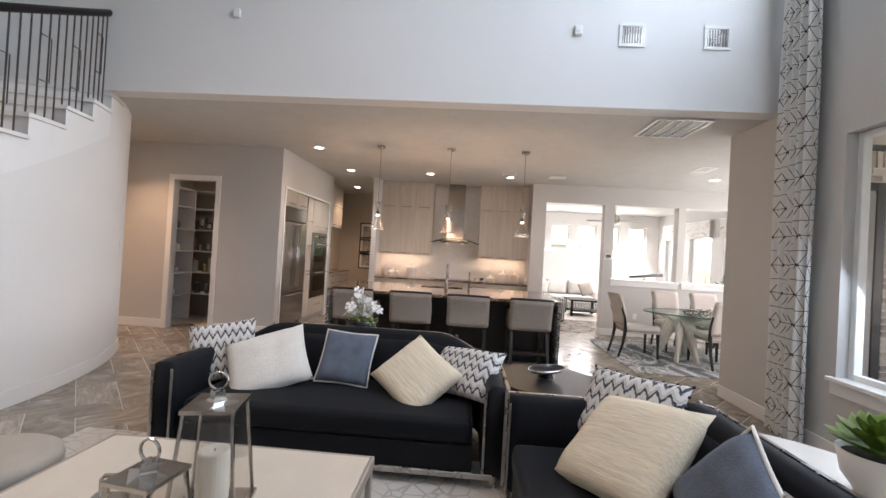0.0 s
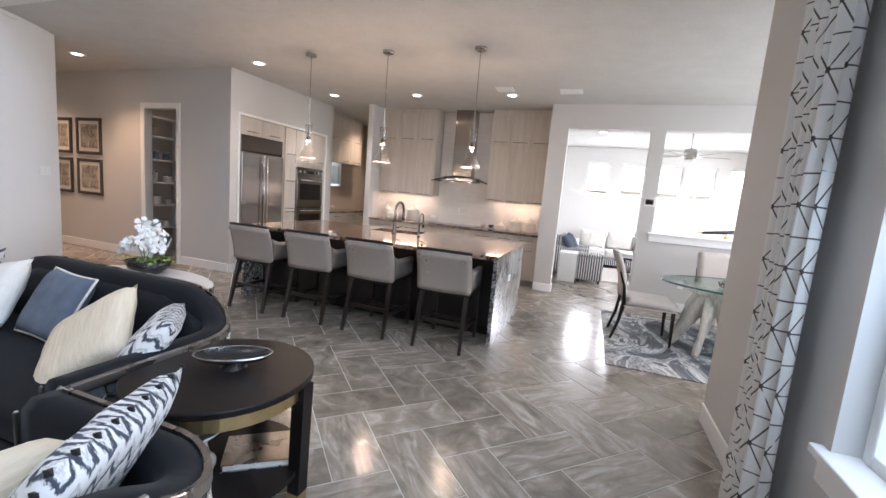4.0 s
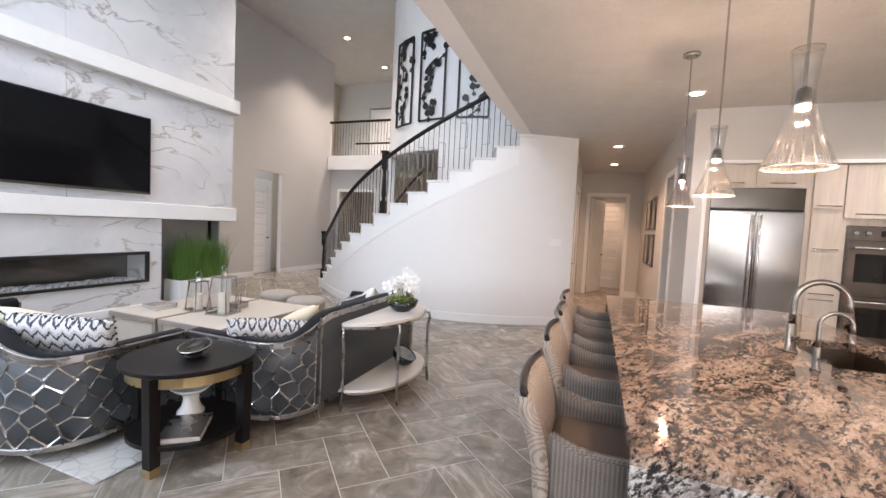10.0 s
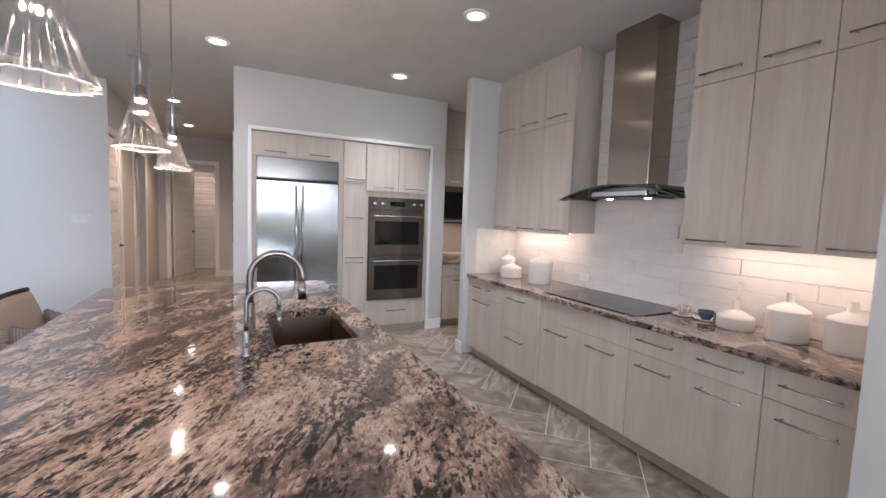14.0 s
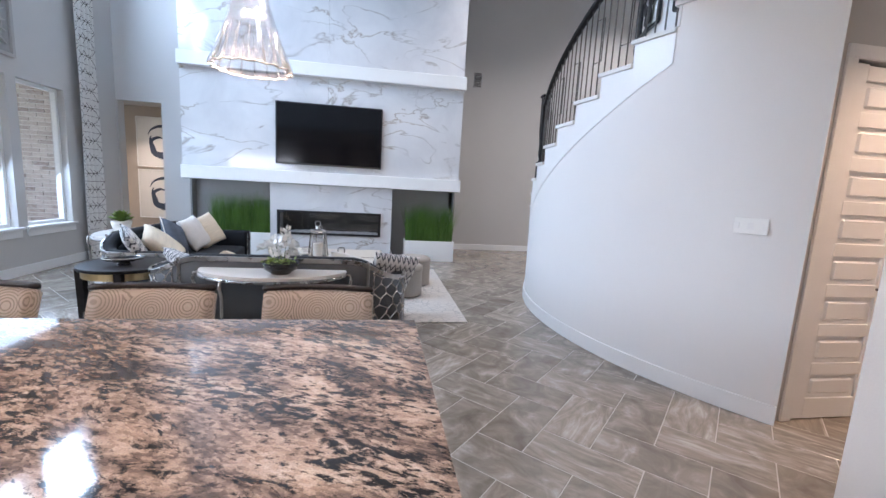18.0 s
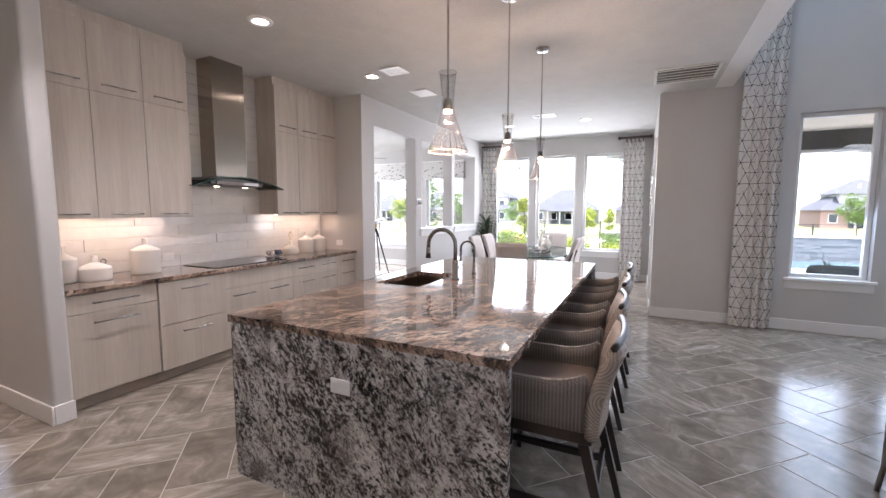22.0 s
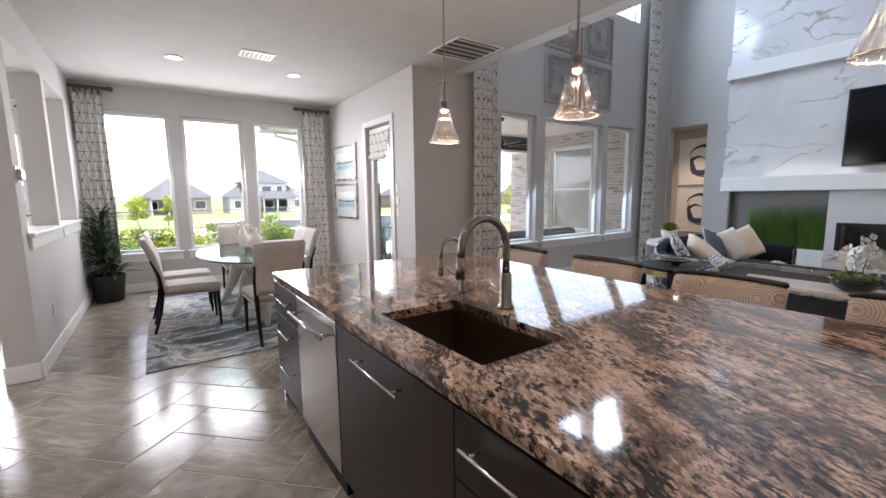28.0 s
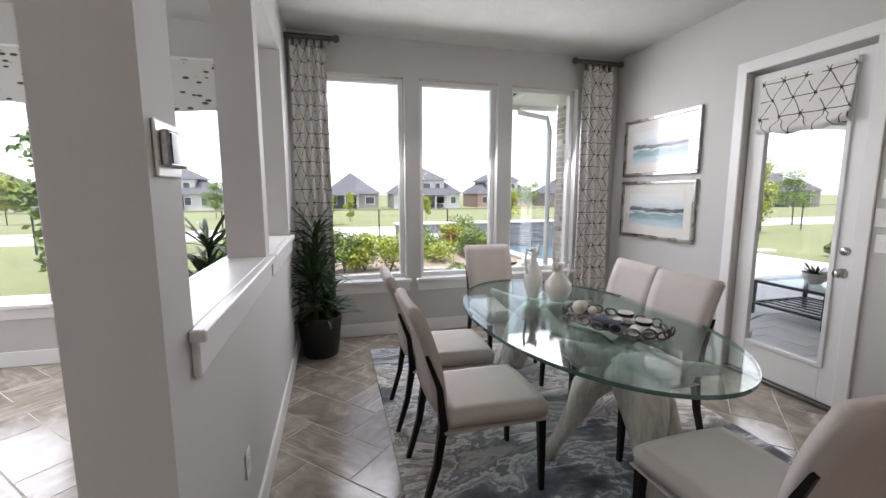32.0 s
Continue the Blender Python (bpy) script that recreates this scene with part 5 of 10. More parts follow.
def fret_panel(a0, a1, z0, z1, seed):
    """A tall black metal panel: a frame, swaying branches and round leaves, bent round the wall."""
    r = random.Random(seed)
    th = thing("metal_wall_panel", "tall black metal wall panel with branches and round leaves in a frame", "wall art", group="panels on the stair wall")
    at = lambda u, v: Vector((SCX + (SRI + 0.035) * math.cos(radians(a0 + (a1 - a0) * u)), SCY + (SRI + 0.035) * math.sin(radians(a0 + (a1 - a0) * u)), z0 + (z1 - z0) * v))
    for ends in (((0, 0), (0, 1)), ((1, 0), (1, 1)), ((0, 0), (1, 0)), ((0, 1), (1, 1))):
        (u0, v0), (u1, v1) = ends
        part("frame_bar", tube(B(), [at(u0 + (u1 - u0) * s, v0 + (v1 - v0) * s) for s in arange(0, 1, 4)], 0.024, 4), M_BLACK, th)
    for j in range(13):
        v, u = j / 13.0, r.uniform(0.15, 0.85)
        u2, v2 = r.uniform(0, 1), min(1, v + r.uniform(0.14, 0.26))
        mid = r.uniform(0.1, 0.9)
        pts = [at(u + (u2 - u) * s + (mid - 0.5) * math.sin(s * 3.14) * 0.7, v + (v2 - v) * s) for s in arange(0, 1, 7)]
        part("branch", tube(B(), pts, 0.013, 4), M_BLACK, th)
        for s in (1, 3, 6):
            c = pts[s] + Vector((0, 0, r.uniform(-0.05, 0.05)))
            nrm = Vector((c.x - SCX, c.y - SCY, 0)).normalized()
            tan = Vector((-nrm.y, nrm.x, 0))
            rad = r.uniform(0.035, 0.07)
            bm = B()
            ring = [[bm.verts.new(c + nrm * d + (tan * math.cos(6.283 * q / 12) + Vector((0, 0, 1)) * math.sin(6.283 * q / 12)) * rad) for q in range(12)] for d in (-0.004, 0.006)]
            bm.faces.new(ring[0][::-1])
            bm.faces.new(ring[1])
            for q in range(12):
                bm.faces.new((ring[0][q], ring[0][(q + 1) % 12], ring[1][(q + 1) % 12], ring[1][q]))
            part("leaf_disc", bm, M_BLACK, th)
    return th


for n, (a, b) in enumerate(((-41, -27), (-21, -7), (0, 14))):
    fret_panel(a, b, 3.62, 5.35, 11 + n)

# balcony of the upper hall
bal = thing("balcony", "white upper hall balcony with a dark rail and thin iron balusters", "balcony")
part("deck", bx(-12.2, -10.0, -8.4, -6.05, 3.2, 3.6), M_PALE, bal)
part("fascia", bx(-10.0, -9.975, -8.4, -6.05, 3.18, 3.62), M_TRIM, bal)
part("top_rail", bx(-10.1, -10.02, -8.4, -6.05, 4.66, 4.72, 0.01), M_BLACKWOOD, bal)
part("mid_rail", bx(-11.6, -11.54, -8.4, -6.4, 4.3, 4.35, 0.01), M_BLACKWOOD, bal)
for k in range(22):
    y = -8.32 + k * 0.105
    bm = tube(B(), [(-10.06, y, 3.6), (-10.06, y, 4.66)], 0.007, 5)
    if k % 3 == 0:
        lo = 3.85 + 0.15 * (k % 2)
        tube(bm, [(-10.06, y, lo), (-10.06, y + 0.08, lo), (-10.06, y + 0.08, lo + 0.45), (-10.06, y, lo + 0.45)], 0.006, 4)
    part("baluster", bm, M_IRON, bal)

# ---- lamps that the place has ----


def can_light(x, y, z, watts, colour=SOFT, cone=115):
    t = thing("recessed_light", "lit recessed ceiling light with a white trim ring", "ceiling light", pose(x, y, z), group="recessed ceiling lights")
    bm = B()
    lathe(bm, [(0.062, -0.004), (0.062, -0.012), (0.095, -0.012), (0.1, -0.004), (0.1, 0.0)], 24)
    part("trim_ring", bm, M_WHITE, t, smooth=True)
    bm = B()
    lathe(bm, [(0, -0.006), (0.06, -0.006), (0.06, -0.002)], 20)
    part("lens", bm, M_CANLIGHT, t)
    lamp("SPOT", "can_lamp", look((x, y, z - 0.03), (x, y, 0)), watts, colour, cone=cone)
    return t


for _x, _y, _q in ((-3.75, 0.75, 9), (-3.73, 2.5, 23), (-2.13, 2.5, 15), (-0.55, 2.5, 7)):
    can_light(_x, _y, CEIL, _q)
for _x, _y in ((2.97, 1.9), (2.97, 0.54)):
    can_light(_x, _y, CEIL, 6)
for _x, _y in ((-6.49, 0.12), (-8.45, 0.13)):
    can_light(_x, _y, CEIL, 30, (1.0, 0.63, 0.38))
for _x, _y, _q in ((-8.68, -6.94, 95), (-10.82, -6.94, 95), (-2.5, -4.2, 50), (-5.5, -5.6, 75)):
    can_light(_x, _y, HIGH, _q, (1.0, 0.84, 0.7))
for _x, _y, _q in ((-4.2, 4.7, 26), (-5.8, 1.4, 2.5)):
    can_light(_x, _y, CEIL, _q, WARM)
for _x, _y in ((0.8, 5.6), (3.6, 5.6)):
    can_light(_x, _y, CEIL, 8)
can_light(2.0, -8.2, 3.0, 36, WARM)
can_light(-10.8, 0.1, CEIL, 17, (1.0, 0.63, 0.38))
# daylight of the windows, from just inside their panes


def day(axis, at, b0, b1, z0, z1, way, watts, colour=DAY, down=0.0):
    """A window's share of the sky, which stands higher than the window."""
    mid = ((at, (b0 + b1) / 2, (z0 + z1) / 2) if axis == "x" else ((b0 + b1) / 2, at, (z0 + z1) / 2))
    to = Vector(mid) + (Vector((way, 0, -down)) if axis == "x" else Vector((0, way, -down)))
    lamp("AREA", "window_daylight", look(mid, to), watts * (b1 - b0) * (z1 - z0), colour, size=b1 - b0 - 0.12, size_y=z1 - z0 - 0.12)


for _w in HIGHS:
    day("x", LIVX + 0.07, *_w, -1, 12.5, DAY, 0.35)
for _w in WINS:
    day("x", LIVX - 0.012, *_w, -1, 2.2, DAY, 0.5)
for _w in NWINS:
    day("x", EAST - 0.012, _w[0], _w[1], 1.62, _w[3], -1, 8.4, NEUTRAL, 0.4)
for _a, _b in SWINS:
    day("x", EAST - 0.12, _a, _b, 0.6, 2.2, -1, 7, NEUTRAL, 0.5)
for _a, _b in ((0.52, 1.14), (1.38, 2.0), (2.24, 2.86), (3.02, 3.6), (3.86, 4.44)):
    day("y", 8.09, _a, _b, 1.82, 2.68, -1, 11, NEUTRAL, 0.5)
day("y", NOOKS + 0.012, 2.5, 3.06, 0.3, 1.95, 1, 4, NEUTRAL)

# ---- kitchen island ----
isl = thing("kitchen_island", "dark wood kitchen island with a granite top and granite waterfall ends", "kitchen island")
SX0, SX1, SY0, SY1 = -2.04, -1.355, 1.045, 1.445
_bm = B()
for a, b, c, d in ((-3.22, SX0, 0.0, 1.6), (SX1, 0.0, 0.0, 1.6), (SX0, SX1, 0.0, SY0), (SX0, SX1, SY1, 1.6)):
    box(_bm, a, b, c, d, 0.88, 0.92)
bmesh.ops.remove_doubles(_bm, verts=_bm.verts, dist=0.0005)
part("worktop", _bm, M_GRANITE, isl)
# both ends take the granite copy with daylight in its colour
part("waterfall_end", bx(-0.04, 0.0, 0.0, 1.57, 0.0, 0.879), M_GRANITELIT, isl)
part("waterfall_end", bx(-3.22, -3.18, 0.0, 1.57, 0.0, 0.879), M_GRANITELIT, isl)
part("body", bx(-3.178, -0.042, 0.32, 1.57, 0.1, 0.62), M_DARKLAM, isl)
for a, b, c, d in ((-3.178, SX0 - 0.02, 0.32, 1.57), (SX1 + 0.02, -0.042, 0.32, 1.57), (SX0 - 0.02, SX1 + 0.02, 0.32, SY0 - 0.02), (SX0 - 0.02, SX1 + 0.02, SY1 + 0.02, 1.57)):
    part("upper_body", bx(a, b, c, d, 0.6205, 0.875), M_DARKLAM, isl)
part("toe_kick", bx(-3.17, -0.05, 0.36, 1.51, 0.0, 0.1), M_BLACK, isl)
_fronts = [(-3.208, -2.63, 3), (-2.625, -2.1, 3), (-2.095, -1.2, 1), (-0.56, -0.012, 3)]
for a, b, n in _fronts:
    hs = (0.12, 0.87) if n == 1 else (0.12, 0.42, 0.66, 0.87)
    for lo, hi in zip(hs, hs[1:]):
        d = part("drawer_front", bx(a, b, 1.572, 1.593, lo, hi - 0.006, 0.002), M_DARKLAM, isl)
        m = (a + b) / 2
        w = min(0.19, (b - a) * 0.38)
        bm = tube(B(), [(m - w, 1.634, hi - 0.08), (m + w, 1.634, hi - 0.08)], 0.006, 8)
        for s in (-0.8, 0.8):
            tube(bm, [(m + s * w, 1.592, hi - 0.08), (m + s * w, 1.634, hi - 0.08)], 0.005, 6)
        part("bar_handle", bm, M_CHROME, d, "brushed steel bar handle", True)
dw = thing("dishwasher", "stainless steel dishwasher built into the island", "dishwasher")
part("door_panel", bx(-1.19, -0.57, 1.572, 1.597, 0.12, 0.868, 0.004), M_STEELPALE, dw)
_bm = tube(B(), [(-1.15, 1.652, 0.79), (-0.61, 1.652, 0.79)], 0.012, 10)
for x in (-1.12, -0.64):
    tube(_bm, [(x, 1.596, 0.79), (x, 1.652, 0.79)], 0.008, 8)
part("towel_handle", _bm, M_CHROME, dw, smooth=True)
part("toe_panel", bx(-1.19, -0.57, 1.53, 1.57, 0.0, 0.118), M_BLACK, dw)
sink = thing("kitchen_sink", "dark bronze steel undermount sink in the island", "sink")
part("basin_floor", bx(SX0 - 0.002, SX1 + 0.002, SY0 - 0.002, SY1 + 0.002, 0.64, 0.645), M_SINK, sink)
for a, b, c, d in ((SX0 - 0.012, SX0 - 0.002, SY0, SY1), (SX1 + 0.002, SX1 + 0.012, SY0, SY1), (SX0, SX1, SY0 - 0.012, SY0 - 0.002), (SX0, SX1, SY1 + 0.002, SY1 + 0.012)):
    part("basin_wall", bx(a, b, c, d, 0.645, 0.879), M_SINK, sink)
_bm = B()
lathe(_bm, [(0, 0.646), (0.045, 0.646), (0.05, 0.65), (0.02, 0.652), (0, 0.651)], 20, (SX0 + SX1) / 2, (SY0 + SY1) / 2)
_dr = part("drain", _bm, M_CHROME, sink)


def tap(x, y, h, reach, r, name, label, mat):
    t = thing(name, label, "tap", pose(x, y, 0.92))
    bm = B()
    lathe(bm, [(0, 0), (r * 1.9, 0), (r * 1.9, 0.01), (r * 1.35, 0.018), (r * 1.3, h * 0.38), (r, h * 0.4)], 20)
    part("body", bm, mat, t, smooth=True)
    pts = [(0, 0, h * 0.38), (0, 0, h * 0.55)] + [(0, reach / 2 - reach / 2 * math.cos(a), h - reach / 2 + reach / 2 * math.sin(a)) for a in arange(0, math.pi, 14)] + [(0, reach, h - reach / 2 - 0.04)]
    part("spout", tube(B(), pts, r * 0.85, 12), mat, t, smooth=True)
    part("spray_head", tube(B(), [(0, reach, h - reach / 2 - 0.03), (0, reach + 0.004, h - reach / 2 - 0.12)], [r, r * 1.15], 12), mat, t, smooth=True)
    part("lever", tube(B(), [(r, 0, h * 0.2), (r + 0.03, 0.0, h * 0.2), (r + 0.1, -0.01, h * 0.27)], [r * 0.6, r * 0.5, r * 0.32], 8), mat, t, smooth=True)
    return t


tap(-1.61, 0.945, 0.41, 0.25, 0.02, "kitchen_faucet", "dark brushed steel gooseneck kitchen faucet behind the sink", M_GUNMETAL)
tap(-1.25, 0.92, 0.29, 0.13, 0.0115, "water_tap", "small dark steel filtered water tap by the sink", M_GUNMETAL)


def outlet(name, m, label="white wall outlet plate", wide=0.115, high=0.075, holes=2):
    """A cover plate in the local xz plane, facing -y."""
    t = thing(name, label, "outlet", m, group="wall plates")
    part("plate", bx(-wide / 2, wide / 2, -0.006, 0, -high / 2, high / 2, 0.003), M_WHITE, t)
    for k in range(holes):
        x = (k - (holes - 1) / 2) * wide * 0.42
        part("socket", bx(x - 0.018, x + 0.018, -0.009, -0.005, -0.022, 0.022, 0.003), M_TRIM, t)
    return t


outlet("island_outlet", pose(-3.2215, 0.82, 0.66, 0, 0, -90))
outlet("island_outlet", pose(0.0015, 0.7, 0.6, 0, 0, 90))


# ---- counter stools ----
def counter_stool():
    t = thing("counter_stool", "pale ring-patterned upholstered counter stool with arms and dark wooden legs", "bar stool", group="stools at the island")
    # local: faces +y, seat centre at origin
    part("seat", bx(-0.25, 0.25, -0.23, 0.26, 0.6, 0.7, 0.03, 3), M_SEATBROWN, t, "tobacco brown seat cushion")
    part("seat_rail", bx(-0.255, 0.255, -0.25, 0.25, 0.535, 0.6, 0.005), M_ESPRESSO, t)
    bm = slab(B(), arange(-1, 1, 10), arange(0, 1, 8), lambda u, v: (u * 0.265, -0.235 - 0.095 * v * v + 0.028 * u * u, 0.56 + 0.405 * v - 0.005 * u * u * v), 0.06)
    bmesh.ops.bevel(bm, geom=[e for e in bm.edges if e.is_manifold and e.calc_face_angle(0) > 0.9], offset=0.014, segments=2, affect="EDGES")
    part("backrest", bm, M_RINGS, t, smooth=True)
    bm = slab(B(), arange(-1, 1, 12), arange(0, 1, 2), lambda u, v: (u * 0.272, -0.33 - 0.012 * v + 0.028 * u * u, 0.96 + 0.026 * v - 0.006 * u * u), 0.026)
    bmesh.ops.bevel(bm, geom=[e for e in bm.edges if e.is_manifold and e.calc_face_angle(0) > 0.9], offset=0.006, segments=2, affect="EDGES")
    part("top_rail", bm, M_DARKLAM, t, "dark polished wooden cap along the back", True)
    for s in (-1, 1):
        bm = slab(B(), arange(-0.23, 0.24, 9), arange(0, 1, 4), lambda u, v: (s * 0.258, u, 0.575 + v * (0.205 + 0.06 * max(0.0, -(u + 0.05) / 0.19) ** 2)), 0.05)
        bmesh.ops.bevel(bm, geom=[e for e in bm.edges if e.is_manifold and e.calc_face_angle(0) > 0.9], offset=0.012, segments=2, affect="EDGES")
        part("arm", bm, M_ARMCLOTH, t, "plain taupe woven arm", True)
    for sx in (-1, 1):
        part("leg", tube(B(), [(sx * 0.225, 0.215, 0.54), (sx * 0.232, 0.235, 0.0)], [0.03, 0.02], 4), M_ESPRESSO, t)
        part("leg", tube(B(), [(sx * 0.225, -0.215, 0.54), (sx * 0.24, -0.35, 0.0)], [0.03, 0.02], 4), M_ESPRESSO, t)
        part("side_stretcher", bx(sx * 0.233 - 0.013, sx * 0.233 + 0.013, -0.26, 0.22, 0.2, 0.235, 0.003), M_ESPRESSO, t)
    part("foot_rail", bx(-0.225, 0.225, 0.21, 0.24, 0.15, 0.185, 0.003), M_ESPRESSO, t)
    part("back_stretcher", bx(-0.225, 0.225, -0.275, -0.25, 0.25, 0.285, 0.003), M_ESPRESSO, t)
    return t


_st = counter_stool()
_st.matrix_world = pose(-2.76, -0.04, 0, 0, 0, 0)
for _x, _a in ((-2.01, 2), (-1.245, -1), (-0.45, 1)):
    copy_thing(_st, pose(_x, -0.02, 0, 0, 0, _a))


# ---- pendants ----
def pendant(x, y):
    t = thing("pendant_light", "clear fluted glass bell pendant on a thin steel rod, lit", "pendant light", pose(x, y, CEIL), group="pendants over the island")
    part("canopy", lathe(B(), [(0, 0), (0.065, 0), (0.065, -0.022), (0.05, -0.03), (0, -0.03)], 24), M_NICKEL, t, smooth=True)
    part("rod", tube(B(), [(0, 0, -0.03), (0, 0, -0.985)], 0.006, 8), M_NICKEL, t)
    part("socket", lathe(B(), [(0.0, -0.98), (0.013, -0.98), (0.022, -0.99), (0.027, -1.035), (0.025, -1.043), (0, -1.043)], 16), M_IRON, t, smooth=True)
    part("bulb", lathe(B(), [(0, -1.044), (0.021, -1.044), (0.02, -1.056), (0, -1.063)], 14), M_BULB, t, smooth=True)
    bm, seg = B(), 96
    prof = [(0.043, -0.85), (0.036, -0.91), (0.029, -0.985), (0.031, -1.04), (0.044, -1.095), (0.062, -1.155), (0.081, -1.21), (0.1, -1.26)]
    rings = []
    for r, h in prof:
        wave = 0.05 * max(0.0, (-h - 1.04) / 0.22)
        rings.append([bm.verts.new((r * (1 + wave * math.cos(16 * 6.283 * k / seg)) * math.cos(6.283 * k / seg), r * (1 + wave * math.cos(16 * 6.283 * k / seg)) * math.sin(6.283 * k / seg), h)) for k in range(seg)])
    for a, b in zip(rings, rings[1:]):
        for k in range(seg):
            bm.faces.new((a[k], a[(k + 1) % seg], b[(k + 1) % seg], b[k]))
    bmesh.ops.recalc_face_normals(bm, faces=bm.faces)
    bmesh.ops.solidify(bm, geom=list(bm.faces), thickness=0.004)
    g = part("shade", bm, M_PANE2, t, smooth=True)
    # a white ring paints the bright glint of the shade's lower edge
    rim = tube(B(), [(0.101 * (1 + 0.05 * math.cos(16 * a)) * math.cos(a), 0.101 * (1 + 0.05 * math.cos(16 * a)) * math.sin(a), -1.26) for a in arange(0, 6.283, 96)[:-1]], 0.0028, 5, True)
    part("rim", rim, M_CERAMIC, g, "white ring for the glint along the glass rim")
    for k in range(16):
        a = 6.283 * (k + 0.5) / 16
        rib = part("flute", tube(B(), [(r * 0.97 * math.cos(a), r * 0.97 * math.sin(a), h) for r, h in prof[5:]], [0.0008, 0.002, 0.0036], 6), M_RIBGLASS, g, "milky moulded glass rib", True)
        rib.visible_shadow = False
    part("neck_lip", tube(B(), [(0.044 * math.cos(a), 0.044 * math.sin(a), -0.85) for a in arange(0, 6.283, 32)[:-1]], 0.0016, 5, True), M_RIBGLASS, g, "thin bright glass lip")
    g.visible_shadow = False
    lamp("POINT", "pendant_lamp", pose(x, y, CEIL - 1.11), 4, (1.0, 0.7, 0.47)).data.shadow_soft_size = 0.01
    return t


for _x in (-2.69, -1.625, -0.52):
    pendant(_x, 0.51)

# ---- kitchen run along the back wall ----


def bar_handle(parent, x, z, w, y, mat=None, axis="x"):
    """A round bar on two posts, standing out from a front that faces -y (or +x)."""
    bm = B()
    if axis == "x":
        tube(bm, [(x - w, y - 0.036, z), (x + w, y - 0.036, z)], 0.006, 8)
        for s in (-0.85, 0.85):
            tube(bm, [(x + s * w, y, z), (x + s * w, y - 0.036, z)], 0.005, 6)
    else:
        tube(bm, [(y + 0.036, x - w, z), (y + 0.036, x + w, z)], 0.006, 8)
        for s in (-0.85, 0.85):
            tube(bm, [(y, x + s * w, z), (y + 0.036, x + s * w, z)], 0.005, 6)
    return part("bar_handle", bm, mat or M_NICKEL, parent, "brushed steel bar handle", True)


def base_unit(x0, x1, fronts, proud=0.0, label="pale grained laminate base cabinet with steel bar handles"):
    """A base cabinet; fronts are (z0, z1, handle centres as shares of the width)."""
    c = thing("base_cabinet", label, "cabinet", group="base cabinets")
    part("body", bx(x0 + 0.001, x1 - 0.001, 3.245, BACKY - 0.002, 0.1, 0.882), M_LAM, c)
    part("toe_kick", bx(x0 + 0.001, x1 - 0.001, 3.3, 3.32, 0.0, 0.1), M_TAUPE, c)
    for z0, z1, hs in fronts:
        f = part("drawer_front", bx(x0 + 0.002, x1 - 0.002, 3.222 - proud, 3.243, z0 + 0.002, z1 - 0.002, 0.0015), M_LAM, c)
        for s, w in hs:
            bar_handle(f, x0 + (x1 - x0) * s, z1 - 0.075, w, 3.222 - proud)
    return c


base_unit(-3.298, -2.67, [(0.73, 0.878, [(0.5, 0.16)]), (0.11, 0.73, [(0.5, 0.16)])])
base_unit(-2.67, -2.07, [(0.5, 0.878, [(0.5, 0.13)]), (0.11, 0.5, [(0.5, 0.13)])], 0.018, "pale grained laminate cabinet with two deep pan drawers")
base_unit(-2.07, -1.17, [(0.71, 0.878, []), (0.11, 0.71, [(0.25, 0.13), (0.75, 0.13)])], 0, "pale grained laminate cabinet under the cooktop")
base_unit(-1.17, -0.39, [(0.71, 0.878, [(0.25, 0.12), (0.75, 0.12)]), (0.11, 0.71, [(0.25, 0.12), (0.75, 0.12)])])
base_unit(-0.39, -0.002, [(0.71, 0.878, [(0.5, 0.12)]), (0.11, 0.71, [(0.5, 0.12)])])
_bm = B()
box(_bm, -3.298, -0.002, 3.19, BACKY - 0.001, 0.883, 0.92, 0.005)
solid("worktop", _bm, M_GRANITE, "polished brown and grey granite worktop with a chiselled edge", "worktop")
_bm = B()
box(_bm, -2.09, -1.18, 3.28, 3.79, 0.921, 0.927, 0.002)
ct = solid("cooktop", _bm, M_OVENGLASS, "black glass electric cooktop set in the granite", "cooktop")


def wall_unit(x0, x1):
    c = thing("wall_cabinet", "pale grained laminate wall cabinet with two stacked doors", "cabinet", group="wall cabinets")
    part("body", bx(x0 + 0.001, x1 - 0.001, 3.552, BACKY - 0.013, 1.435, 2.99), M_LAM, c)
    part("filler", bx(x0 + 0.001, x1 - 0.001, 3.556, BACKY - 0.013, 2.99, CEIL - 0.001), M_LAM, c)
    for z0, z1 in ((1.42, 2.43), (2.43, 2.965)):
        f = part("door", bx(x0 + 0.0018, x1 - 0.0018, 3.53, 3.55, z0 + 0.0018, z1 - 0.0018, 0.0015), M_LAM, c)
        bar_handle(f, (x0 + x1) / 2, z0 + 0.035 if z0 < 2 else z0 + 0.06, 0.125, 3.53)
    return c


for _k in range(3):
    wall_unit(-3.298 + _k * 0.393, -3.298 + (_k + 1) * 0.393)
    wall_unit(-1.075 + _k * 0.358, -1.075 + (_k + 1) * 0.358)
for a, b in ((-3.2, -2.25), (-0.98, -0.1)):
    s = thing("under_cabinet_light", "slim warm light strip under the wall cabinets", "light", pose((a + b) / 2, 3.68, 1.434), group="light strips")
    part("strip", bx((a - b) / 2, (b - a) / 2, -0.012, 0.012, -0.01, 0, 0.002), M_STRIP, s)
    lamp("AREA", "strip_lamp", look(((a + b) / 2, 3.68, 1.42), ((a + b) / 2, 3.74, 0.0)), 0.3, (1.0, 0.68, 0.55), size=b - a, size_y=0.05)
lamp("AREA", "strip_lamp", look((-4.7, 3.75, 1.42), (-4.8, 3.75, 0)), 0.35, (1.0, 0.68, 0.55), size=0.5, size_y=0.05)

